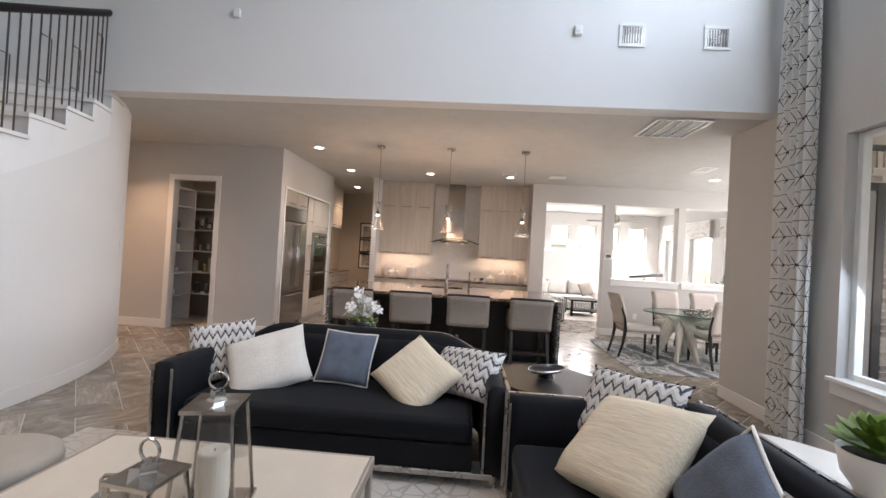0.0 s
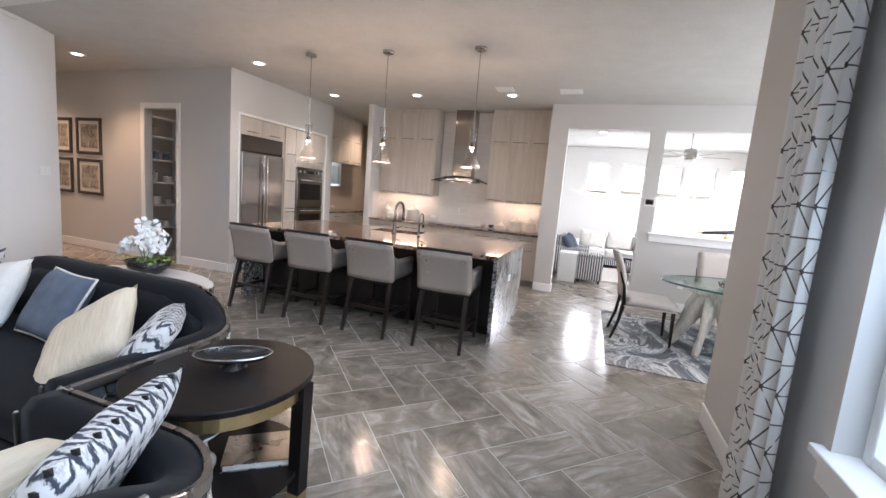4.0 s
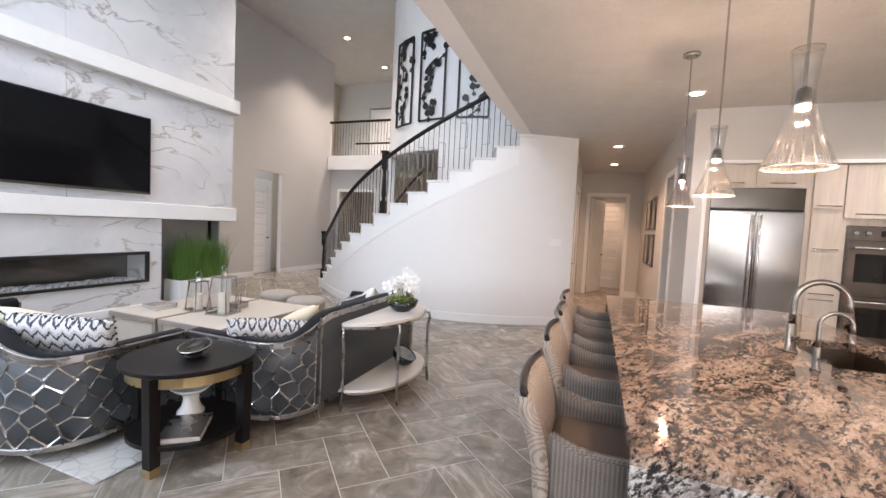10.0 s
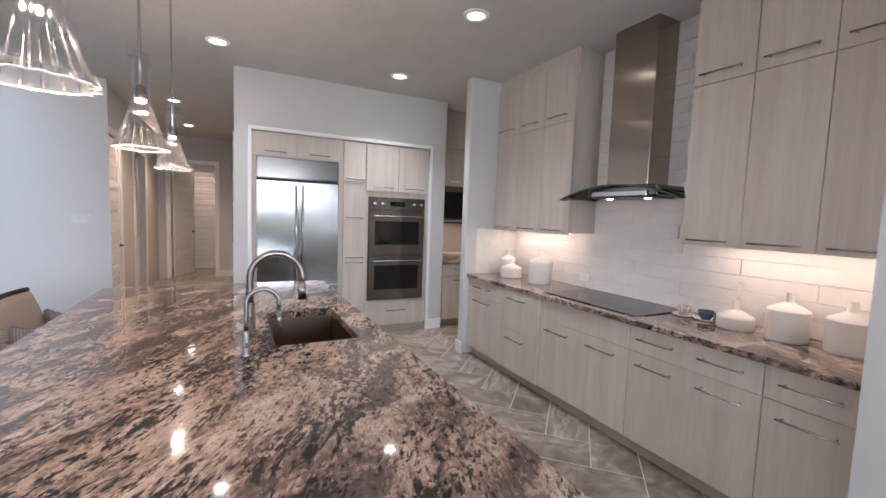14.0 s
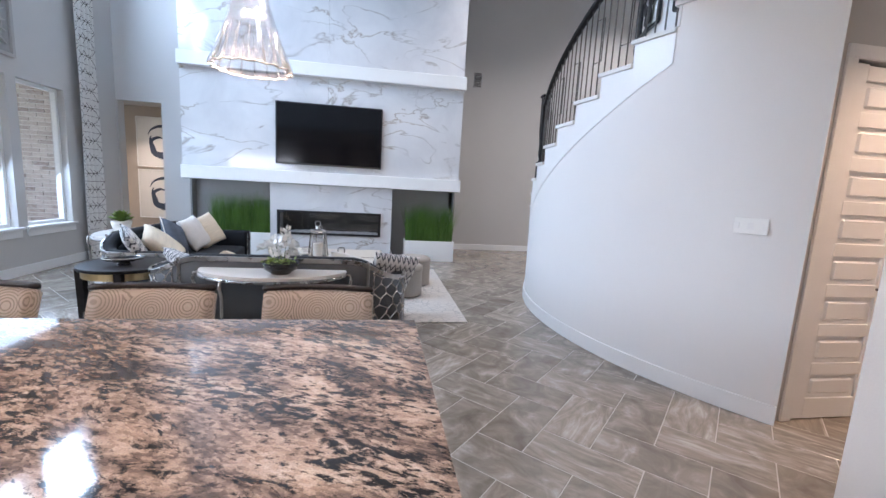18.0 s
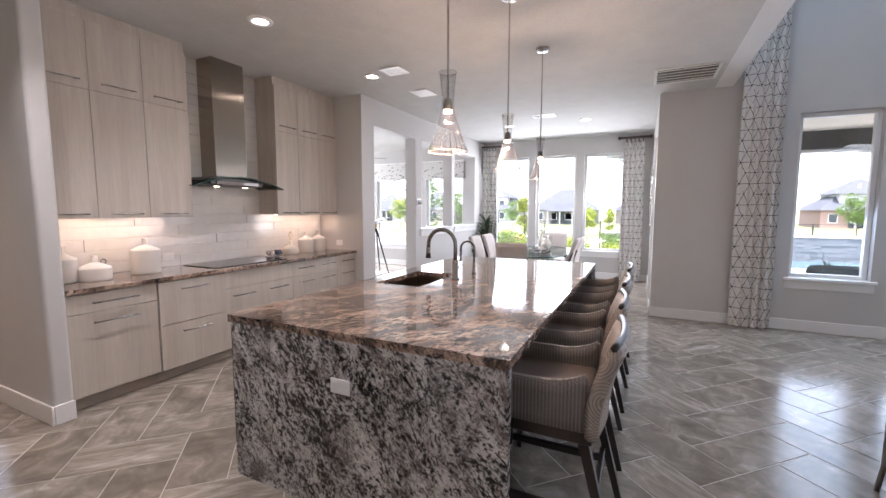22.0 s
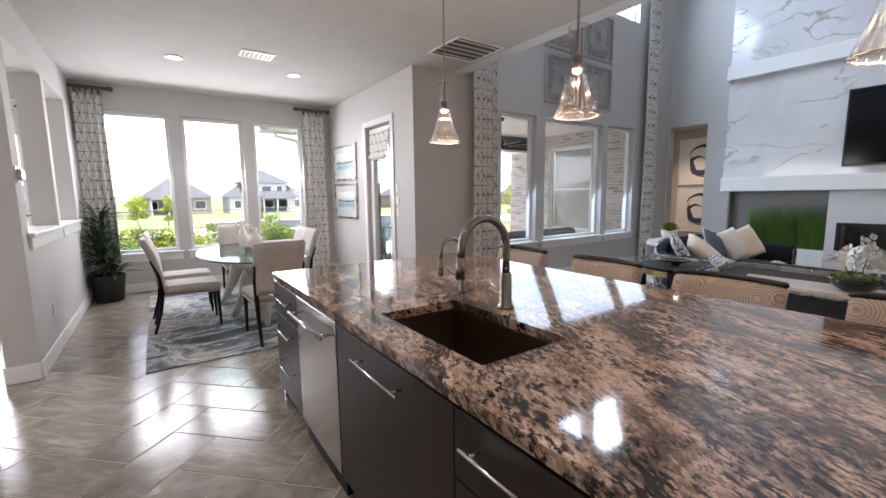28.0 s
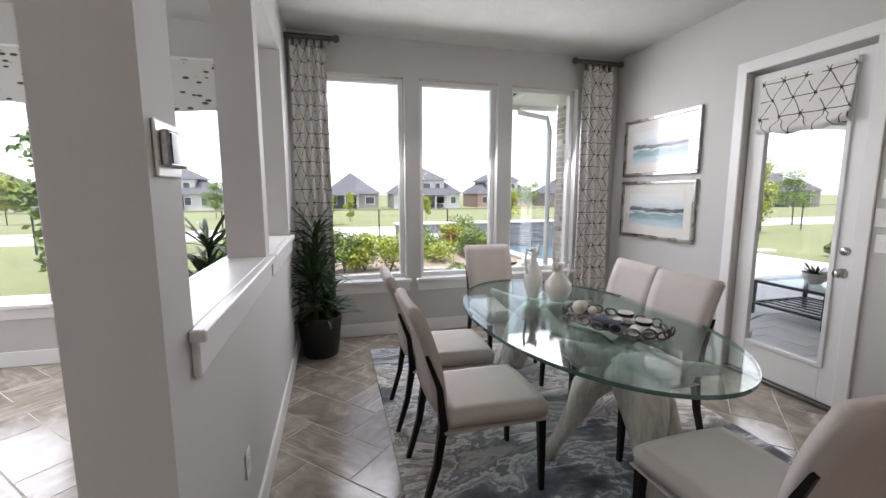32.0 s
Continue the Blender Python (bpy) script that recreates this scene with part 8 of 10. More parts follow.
# white orchids in a black bowl
oc = bowl("orchid_bowl", "black bowl of white orchids and green moss", pose(-2.25, -1.82, 0.72), 0.15, 0.1, M_DARKBOWL)
part("moss", lathe(B(), [(0, 0.105), (0.09, 0.1), (0.135, 0.08)], 20), M_SOIL, oc, smooth=True)
_r = random.Random(8)
_bm = B()
for _ in range(60):
    clump(_bm, (_r.uniform(-0.1, 0.1), _r.uniform(-0.1, 0.1), 0.1), 0.04, 3, 0.018, _r)
part("foliage", _bm, M_SUCC, oc)
for k in range(5):
    a = k * 1.25
    tip = Vector((0.1 * math.cos(a), 0.09 * math.sin(a), 0.2 + 0.06 * (k % 3)))
    part("stem", tube(B(), [(0.03 * math.cos(a), 0.03 * math.sin(a), 0.08), tuple(tip * 0.75 + Vector((0, 0, 0.07))), tuple(tip)], 0.003, 5), M_STEM, oc)
    for q in range(5):
        c = tip + Vector((_r.uniform(-0.06, 0.06), _r.uniform(-0.06, 0.06), _r.uniform(-0.06, 0.05)))
        bm = B()
        fr = pose(*c, _r.uniform(30, 110), 0, _r.uniform(0, 360))
        for n in range(5):
            b = n * 1.2566
            petal = [bm.verts.new(fr @ Vector((0.008 * math.cos(b), 0.008 * math.sin(b), 0)))]
            for w, rr, z in ((0.52, 0.034, 0.005), (0.42, 0.052, 0.002), (0, 0.058, -0.003), (-0.42, 0.052, 0.002), (-0.52, 0.034, 0.005)):
                petal.append(bm.verts.new(fr @ Vector((rr * math.cos(b + w), rr * math.sin(b + w), z + 0.002 * n))))
            bm.faces.new(petal)
        part("flower", bm, M_PETAL, oc)

# succulent in a white bowl
sc = bowl("succulent_bowl", "white bowl planted with a green and red-tipped succulent", pose(0.2, -4.09, 0.72), 0.115, 0.15, M_BISQUE)
part("soil", lathe(B(), [(0, 0.135), (0.1, 0.132)], 20), M_SOIL, sc)
for lay, (n, ln, up, w) in enumerate(((11, 0.17, 0.55, 0.042), (10, 0.16, 1.0, 0.042), (8, 0.15, 1.7, 0.038), (5, 0.13, 3.5, 0.03))):
    for k in range(n):
        a = 6.2832 * (k + 0.5 * lay) / n
        bm = frond(B(), (0, 0, 0.14 + 0.012 * lay), (math.cos(a), math.sin(a), up), ln, w, 0.12, 6)
        bmesh.ops.solidify(bm, geom=bm.faces[:], thickness=0.006)
        part("leaf", bm, M_SUCC, sc, smooth=True)

# round side table
st = thing("side_table", "round black side table with a brass band and lower shelf", "side table", pose(-0.67, -2.58, 0))
part("tabletop", lathe(B(), [(0, 0.59), (0.385, 0.59), (0.39, 0.595), (0.39, 0.615), (0.385, 0.62), (0, 0.62)], 48), M_BLACKWOOD, st, smooth=False)
part("brass_band", lathe(B(), [(0.352, 0.52), (0.356, 0.52), (0.356, 0.588), (0.346, 0.588), (0.346, 0.52), (0.352, 0.52)], 40), M_BRASS, st)
part("lower_shelf", lathe(B(), [(0, 0.15), (0.355, 0.15), (0.355, 0.175), (0, 0.175)], 40), M_BLACKWOOD, st)
for k in range(4):
    a = radians(18 + 90 * k)
    leg = part("leg", tube(B(), [(0.362 * math.cos(a), 0.362 * math.sin(a), 0.589), (0.352 * math.cos(a), 0.352 * math.sin(a), 0.05)], [0.046, 0.044], 4), M_BLACKWOOD, st)
    part("brass_foot", tube(B(), [(0.352 * math.cos(a), 0.352 * math.sin(a), 0.054), (0.351 * math.cos(a), 0.351 * math.sin(a), 0.0)], [0.045, 0.043], 4), M_BRASS, leg)
sb = bowl("silver_bowl", "slim leaf-shaped silver bowl on a dark foot", pose(-0.66, -2.54, 0.645, 0, 0, 35), 0.09, 0.042, M_SILVERBOWL, M_DARKBOWL, 1.9)
part("bowl_foot", lathe(B(), [(0, -0.025), (0.06, -0.025), (0.045, -0.01), (0.045, 0.004), (0, 0.004)], 24), M_DARKBOWL, sb)
pd = thing("pedestal_dish", "white ceramic pedestal dish on the lower shelf", "dish", pose(-0.74, -2.67, 0.175))
part("stem", lathe(B(), [(0, 0), (0.085, 0), (0.085, 0.02), (0.06, 0.05), (0.048, 0.1), (0.055, 0.14), (0.07, 0.15), (0, 0.15)], 20), M_CERAMIC, pd, smooth=True)
part("dish", lathe(B(), [(0, 0.15), (0.09, 0.155), (0.13, 0.19), (0.12, 0.19), (0.08, 0.165), (0, 0.162)], 24), M_CERAMIC, pd, smooth=True)
bk = thing("book", "grey hardback book lying on the lower shelf", "book", pose(-0.55, -2.47, 0.175, 0, 0, 38))
part("page_block", bx(-0.15, 0.15, -0.11, 0.11, 0.004, 0.032), M_BOOKS, bk)
part("cover", box(box(bx(-0.156, 0.156, -0.116, 0.116, 0, 0.004), -0.156, 0.156, -0.116, 0.116, 0.032, 0.036), -0.16, -0.156, -0.116, 0.116, 0, 0.036), M_PEWTER, bk)

# coffee tables
def coffee_table(x0, x1, y0, y1, h):
    t = thing("coffee_table", "low cream block coffee table with a taupe edge", "coffee table", pose((x0 + x1) / 2, (y0 + y1) / 2, 0), "pair of coffee tables")
    a, b = (x1 - x0) / 2, (y1 - y0) / 2
    part("tabletop", bx(-a + 0.02, a - 0.02, -b + 0.02, b - 0.02, h - 0.05, h, 0.006, 2), M_CREAM, t)
    bm = B()
    for p, q, r, s in ((-a, a, -b, -b + 0.018), (-a, a, b - 0.018, b), (-a, -a + 0.018, -b + 0.018, b - 0.018), (a - 0.018, a, -b + 0.018, b - 0.018)):
        box(bm, p, q, r, s, h - 0.055, h - 0.003, 0.003)
    part("edge_band", bm, M_TAUPE, t, "taupe edge band")
    for sx in (-1, 1):
        part("side_panel", bx(sx * (a - 0.06) - 0.03, sx * (a - 0.06) + 0.03, -b + 0.03, b - 0.03, 0.02, h - 0.055, 0.006), M_CREAM, t)
        for sy in (-1, 1):
            part("leg", bx(sx * (a - 0.03) - 0.025, sx * (a - 0.03) + 0.025, sy * (b - 0.03) - 0.025, sy * (b - 0.03) + 0.025, 0.008, h - 0.056, 0.004), M_TAUPE, t)
    part("base_plate", bx(-a + 0.05, a - 0.05, -b + 0.05, b - 0.05, 0.012, 0.04, 0.004), M_TAUPE, t)


coffee_table(-3.13, -1.71, -4.4, -3.52, 0.42)
coffee_table(-3.13, -1.71, -5.18, -4.44, 0.42)


def lantern(x, y, w, h, turn):
    t = thing("candle_lantern", "nickel and glass lantern with a thick ivory candle", "lantern", pose(x, y, 0.42, 0, 0, turn), "lanterns on the coffee tables")
    a, b = w / 2, w / 2 * 0.72
    part("tray", bx(-a - 0.015, a + 0.015, -a - 0.015, a + 0.015, 0, 0.018, 0.003), M_NICKEL, t)
    for sx in (-1, 1):
        for sy in (-1, 1):
            part("post", tube(B(), [(sx * a, sy * a, 0.018), (sx * b, sy * b, h * 0.8)], 0.008, 4), M_NICKEL, t)
    part("roof", prism(B(), [(-b - 0.012, -b - 0.012), (b + 0.012, -b - 0.012), (b + 0.012, b + 0.012), (-b - 0.012, b + 0.012)], h * 0.8, h * 0.83), M_NICKEL, t)
    part("cap", lathe(B(), [(b * 1.05, h * 0.83), (b * 0.5, h * 0.845), (0.03, h * 0.86), (0.028, h * 0.92), (0, h * 0.925)], 4), M_NICKEL, t)
    part("ring", tube(B(), [(0.035 * math.cos(q), 0, h * 0.99 + 0.035 * math.sin(q)) for q in arange(0, 6.283, 16)[:-1]], 0.005, 6, True), M_NICKEL, t)
    for k in range(4):
        c, s = math.cos(k * math.pi / 2), math.sin(k * math.pi / 2)
        bm = B()
        vs = [(-a * 0.95, a * 0.985, 0.02), (a * 0.95, a * 0.985, 0.02), (b * 0.95, b * 0.985, h * 0.8), (-b * 0.95, b * 0.985, h * 0.8)]
        f = bm.faces.new([bm.verts.new((x2 * c - y2 * s, x2 * s + y2 * c, z2)) for x2, y2, z2 in vs])
        bmesh.ops.solidify(bm, geom=[f], thickness=0.003)
        part("pane", bm, M_PANE2, t)
    cd = part("candle", lathe(B(), [(0, 0.018), (a * 0.5, 0.018), (a * 0.5, h * 0.46), (a * 0.46, h * 0.47), (0, h * 0.455)], 24), M_CANDLE, t, smooth=False)
    part("wick", tube(B(), [(0, 0, h * 0.45), (0.003, 0, h * 0.48)], 0.0015, 4), M_BLACK, cd)


lantern(-2.24, -4.07, 0.24, 0.52, 12)
lantern(-2.22, -4.44, 0.19, 0.42, -8)
bx2 = thing("lidded_box", "small silver box with a tall square handle", "box", pose(-2.55, -4.18, 0.42, 0, 0, 10))
part("box_body", bx(-0.1, 0.1, -0.07, 0.07, 0.002, 0.06, 0.006), M_PEWTER, bx2)
part("lid", bx(-0.104, 0.104, -0.074, 0.074, 0.061, 0.072, 0.003), M_NICKEL, bx2)
part("handle", tube(B(), [(-0.045, 0, 0.072), (-0.045, 0, 0.16), (-0.035, 0, 0.172), (0.035, 0, 0.172), (0.045, 0, 0.16), (0.045, 0, 0.072)], 0.008, 6), M_NICKEL, bx2)
for k, (y, c) in enumerate(((0.0, M_BOOKS), (0.0, M_PRINT2))):
    b2 = thing("book", "pale hardback book lying on the coffee table", "book", pose(-2.05, -4.84, 0.42 + 0.034 * k, 0, 0, 8 - 14 * k))
    part("page_block", bx(-0.125, 0.135, -0.095, 0.095, 0.004, 0.029), M_BOOKS, b2)
    part("cover", box(box(bx(-0.135, 0.14, -0.1, 0.1, 0, 0.004), -0.135, 0.14, -0.1, 0.1, 0.029, 0.033), -0.14, -0.135, -0.1, 0.1, 0, 0.033), c, b2)


def ottoman(x, y):
    t = thing("round_ottoman", "round taupe upholstered ottoman beside the coffee tables", "ottoman", pose(x, y, 0), "round ottomans")
    part("drum", lathe(B(), [(0, 0.03), (0.25, 0.03), (0.255, 0.05), (0.255, 0.36), (0, 0.36)], 40), M_OTTO, t, smooth=False)
    part("cushion_top", lathe(B(), [(0.255, 0.365), (0.263, 0.39), (0.255, 0.425), (0.22, 0.447), (0.1, 0.457), (0, 0.458)], 40), M_OTTO, t, smooth=True)
    part("welt", tube(B(), [(0.257 * math.cos(a), 0.257 * math.sin(a), 0.362) for a in arange(0, 6.2832, 40)[:-1]], 0.006, 5, True), M_OTTO, t)
    part("plinth", lathe(B(), [(0, 0.012), (0.23, 0.012), (0.23, 0.03), (0, 0.03)], 32), M_BLACK, t)


ottoman(-3.62, -4.52)
ottoman(-3.43, -3.87)
_bm = B()
box(_bm, -4.1, -0.15, -5.69, -2.66, 0.001, 0.014, 0.004)
solid("living_rug", _bm, M_RUG, "cream carved pile rug under the coffee tables", "rug")


def grass_box(x0, x1, y0, y1, h, top, seed):
    t = thing("grass_planter", "white box planter filled with tall artificial grass", "planter", group="grass planters by the fireplace")
    bm = B()
    for a, b, c, d in ((x0, x1, y0, y0 + 0.02), (x0, x1, y1 - 0.02, y1), (x0, x0 + 0.02, y0 + 0.02, y1 - 0.02), (x1 - 0.02, x1, y0 + 0.02, y1 - 0.02)):
        box(bm, a, b, c, d, 0.0, h, 0.004)
    part("box", bm, M_WHITE, t)
    part("soil", bx(x0 + 0.02, x1 - 0.02, y0 + 0.02, y1 - 0.02, 0.02, h - 0.05), M_SOIL, t)
    r = random.Random(seed)
    bm = B()
    wx, wy, n = (x1 - x0) / 2 - 0.05, (y1 - y0) / 2 - 0.04, int((x1 - x0) * 12)
    for k in range(n):
        for q in range(3):
            cx, cy = x0 + 0.05 + 2 * wx * (k + 0.5) / n, y0 + 0.04 + 2 * wy * (q + 0.5) / 3
            tall = (top - h) * r.uniform(0.82, 1.08)
            blades(bm, cx, cy, h - 0.06, wx / n + 0.015, wy / 3 + 0.01, 85, tall * 0.55, tall * 1.1, r.uniform(0.22, 0.42), 0.0032, r, 4)
    part("grass", bm, M_GRASS, t, "dense upright green grass")


grass_box(-4.62, -3.6, -6.95, -6.55, 0.42, 1.24, 3)
grass_box(-1.02, 0.14, -6.95, -6.67, 0.46, 1.26, 4)


def carved_panel(y0, y1, z0, z1, seed):
    """A square plaster relief: a frame, rays and rings."""
    t = thing("carved_panel", "square carved grey plaster wall panel with a sunburst relief", "wall art", group="carved panels between the windows")
    x = LIVX - 0.002
    part("backing", bx(x - 0.012, x, y0 + 0.02, y1 - 0.02, z0 + 0.02, z1 - 0.02), M_GREYWALL, t)
    for a, b, c, d in ((y0, y1, z0, z0 + 0.045), (y0, y1, z1 - 0.045, z1), (y0, y0 + 0.045, z0 + 0.045, z1 - 0.045), (y1 - 0.045, y1, z0 + 0.045, z1 - 0.045)):
        part("frame_bar", bx(x - 0.045, x, a, b, c, d, 0.004), M_PLASTER, t)
    cy, cz, half = (y0 + y1) / 2, (z0 + z1) / 2, min(y1 - y0, z1 - z0) / 2 - 0.05
    for k in range(32):
        a = 6.2832 * k / 32 + 0.01 * seed
        reach = half / max(abs(math.cos(a)), abs(math.sin(a))) * (0.96 if k % 2 else 0.8)
        bm = B()
        prism(bm, [(0.07, -0.006), (reach * 0.55, -0.022), (reach, -0.004), (reach, 0.004), (reach * 0.55, 0.022), (0.07, 0.006)], 0.0, 0.02 + 0.006 * (k % 2))
        bmesh.ops.transform(bm, matrix=Matrix(((0, 0, -1, x - 0.012), (math.cos(a), -math.sin(a), 0, cy), (math.sin(a), math.cos(a), 0, cz), (0, 0, 0, 1))), verts=bm.verts)
        bmesh.ops.recalc_face_normals(bm, faces=bm.faces)
        part("ray", bm, M_PLASTER, t)
    for rr in (0.06, 0.17, 0.29):
        part("ring", tube(B(), [(x - 0.022, cy + rr * math.cos(q), cz + rr * math.sin(q)) for q in arange(0, 6.2832, 28)[:-1]], 0.008, 5, True), M_PLASTER, t)


for n, (y0, y1) in enumerate(((-3.8, -3.0), (-4.75, -3.87))):
    for q, (z0, z1) in enumerate(((2.88, 3.65), (3.73, 4.5))):
        carved_panel(y0, y1, z0, z1, 5 * n + q)

# side hall beyond the fireplace: two framed swirls on the lit tan wall
for z in (2.2, 1.0):
    t = thing("swirl_art", "large white canvas with a dark brushed swirl in the side hall", "wall art", pose(1.98, -9.1, z), "pair of swirl pictures")
    part("canvas", bx(-0.54, 0.54, 0.001, 0.03, -0.55, 0.55), M_CERAMIC, t)
    bm = B()
    for a, b, c, d in ((-0.56, 0.56, -0.57, -0.55), (-0.56, 0.56, 0.55, 0.57), (-0.56, -0.54, -0.55, 0.55), (0.54, 0.56, -0.55, 0.55)):
        box(bm, a, b, 0.001, 0.045, c, d, 0.003)
    part("frame", bm, M_WHITE, t)
    for s, (r0, turn, w) in enumerate(((0.34, 0.4, 0.05), (0.24, 2.4, 0.065), (0.16, 4.2, 0.045))):
        pts = [((r0 + 0.03 * math.sin(3 * q)) * math.cos(q + turn) + 0.04 * s, (0.3 * r0 + r0) * 0.85 * math.sin(q + turn) - 0.03 * s) for q in arange(0, 4.6, 24)]
        bm = B()
        prev = None
        for k, (px, pz) in enumerate(pts):
            n = Vector((px, 0, pz)).normalized() * w * math.sin(math.pi * (k + 0.6) / 25.5)
            cur = (bm.verts.new((px + n.x, 0.0315 + 0.001 * s, pz + n.z)), bm.verts.new((px - n.x, 0.0315 + 0.001 * s, pz - n.z)))
            if prev:
                bm.faces.new((prev[0], prev[1], cur[1], cur[0]))
            prev = cur
        part("brush_stroke", bm, M_STRIPE, t)

# ---- patio and garden ----
PZ = -0.12
def fall(x):
    """The field falls gently away beyond the road."""
    return -0.17 - 1.15 * min(1, max(0, (x - 26) / 44))


_bm = B()
_g = [[_bm.verts.new((x, y, fall(x))) for y in (-700, -150, -60, 0, 60, 150, 700)] for x in (-600, -100, 0, 26, 70, 150, 800)]
for a, b in zip(_g, _g[1:]):
    for k in range(6):
        _bm.faces.new((a[k], b[k], b[k + 1], a[k + 1]))
solid("ground", _bm, M_FIELD, "sunlit mown grass reaching to the houses", "ground", "structure")
_bm = B()
box(_bm, LIVX + 0.2, 6.4, -6.6, NOOKS - 0.2, -0.22, PZ - 0.02)
box(_bm, 6.4, 9.3, -8.5, -1.9, -0.22, PZ - 0.02)
solid("patio_bed", _bm, M_MORTAR, "pale mortar bed under the patio paving", "pavement", "structure")
_bm = B()
box(_bm, 17.0, 21.5, -220, 220, -0.22, -0.155)
solid("road", _bm, M_CONC, "pale concrete road beyond the garden", "road", "structure")

# planked patio ceiling, one mesh with open joints
_bm = B()
box(_bm, LIVX + 0.2, 5.9, -6.6, NOOKS - 0.2, 2.975, 3.05)
for k in range(24):
    x = LIVX + 0.2 + k * 0.14
    box(_bm, x + 0.003, x + 0.137, -6.6, NOOKS - 0.2, 2.955, 2.974, 0.003)
solid("ceiling_patio", _bm, M_PLANK, "whitewashed pine plank ceiling of the patio", "ceiling", "structure")
_bm = B()
box(_bm, 5.28, 5.56, -6.6, NOOKS - 0.2, 2.62, 2.974, 0.006)
box(_bm, 1.945, 5.28, -0.86, NOOKS - 0.21, 2.9, 2.954, 0.003)
solid("patio_beam", _bm, M_BEAM, "dark charcoal patio beam", "beam", "structure")
solid("trim_patio_beam", bx(5.3, 5.66, -6.6, NOOKS - 0.2, 2.565, 2.619, 0.004), M_TRIM, "pale strip under the patio beam", "trim", "structure")

# eave, gutter and downspout at the end of the patio
ev = thing("eave", "grey roof eave with a white gutter and downspout", "eave", kind="structure")
part("soffit", bx(5.25, 6.05, -0.45, 0.3, 2.76, 2.82), M_TRIM, ev)
part("roof_edge", bx(5.2, 6.15, -0.5, 0.4, 2.821, 2.9, 0.01), M_ROOF, ev)
part("gutter", tube(B(), [(6.1, -0.5, 2.76), (6.1, 0.42, 2.76)], 0.06, 8), M_TRIM, ev)
part("downspout", tube(B(), [(6.08, 0.1, 2.74), (6.05, 0.1, 2.66), (5.85, -0.24, 2.56), (5.83, -0.27, 2.4), (5.83, -0.27, -0.16)], 0.036, 8), M_TRIM, ev)

# outer walls behind the brick
solid("wall_patio_north", bx(LIVX + 0.2, 2.27, NOOKS - 0.212, NOOKS - 0.2, -0.2, 2.97), M_MORTAR, "mortar face behind the patio brick", "wall", "structure")
solid("wall_patio_north_far", bx(3.29, 5.05, NOOKS - 0.212, NOOKS - 0.2, -0.2, 2.97), M_MORTAR, "mortar face behind the patio brick", "wall", "structure")
solid("wall_patio_north_head", bx(2.27, 3.29, NOOKS - 0.212, NOOKS - 0.2, 2.55, 2.97), M_MORTAR, "mortar face behind the patio brick", "wall", "structure")
solid("wall_patio_pier", bx(5.05, 5.85, NOOKS - 0.212, -0.4, -0.2, 2.97), M_MORTAR, "mortar core of the brick pier", "wall", "structure")
solid("trim_patio_door_outside", box(box(bx(2.27, 2.36, NOOKS - 0.225, NOOKS - 0.2, -0.1, 2.55, 0.003), 3.2, 3.29, NOOKS - 0.225, NOOKS - 0.2, -0.1, 2.55, 0.003), 2.36, 3.2, NOOKS - 0.225, NOOKS - 0.2, 2.46, 2.55, 0.003), M_BEAM, "dark outer casing of the patio door", "trim", "structure")
SWIN = (3.42, 4.72, 0.5, 2.6)
wall("wall_south_wing", "y", -6.8, 0.2, LIVX + 0.2, 6.2, -0.2, 3.3, [SWIN], M_MORTAR, label="mortar face behind the south wing brick")
wall("wall_south_wing_end", "x", 6.0, 0.2, -9.6, -6.8, -0.2, 3.3, (), M_TANBRICK, label="brick end wall of the south wing")
window_unit("window_south_wing", "y", -6.8, 0.2, 1, *SWIN[:2], *SWIN[2:], False, 1, label="large white window of the south wing")
sh = thing("window_blind", "pale roller blind behind the south wing window", "window blind")
part("blind_cloth", bx(3.46, 4.68, -6.79, -6.785, 0.55, 2.57), M_SIDING, sh)
part("blind_roller", tube(B(), [(3.46, -6.77, 2.57), (4.68, -6.77, 2.57)], 0.02, 8), M_TRIM, sh)


def ceiling_fan(x, y, z, drop, r, n, body, blade, label, lit=True):
    t = thing("ceiling_fan", label, "ceiling fan", pose(x, y, z))
    part("canopy", lathe(B(), [(0, 0), (0.07, 0), (0.07, -0.05), (0.05, -0.07), (0, -0.07)], 20), body, t, smooth=False)
    part("rod", tube(B(), [(0, 0, -0.06), (0, 0, -drop)], 0.013, 8), body, t)
    part("motor", lathe(B(), [(0, -drop + 0.09), (0.05, -drop + 0.085), (0.1, -drop + 0.06), (0.115, -drop), (0.115, -drop - 0.09), (0.07, -drop - 0.13), (0, -drop - 0.13)], 24), body, t)
    if lit:
        part("light_disc", lathe(B(), [(0, -drop - 0.131), (0.085, -drop - 0.131), (0.07, -drop - 0.155), (0, -drop - 0.16)], 24), M_CERAMIC, t, smooth=True)
    for k in range(n):
        m = pose(0, 0, -drop - 0.07, 0, 0, 360 * k / n + 11)
        bm = B()
        box(bm, 0.1, 0.2, -0.015, 0.015, -0.006, 0.004, 0.002)
        bmesh.ops.transform(bm, matrix=m, verts=bm.verts)
        arm = part("blade_arm", bm, body, t)
        bm = prism(B(), [(0.18, -0.045), (r * 0.96, -0.07), (r, -0.05), (r, 0.05), (r * 0.96, 0.065), (0.18, 0.045)], -0.004, 0.004)
        bmesh.ops.transform(bm, matrix=m @ pose(0, 0, 0.002, 11, 0, 0), verts=bm.verts)
        part("blade", bm, blade, arm)
    return t


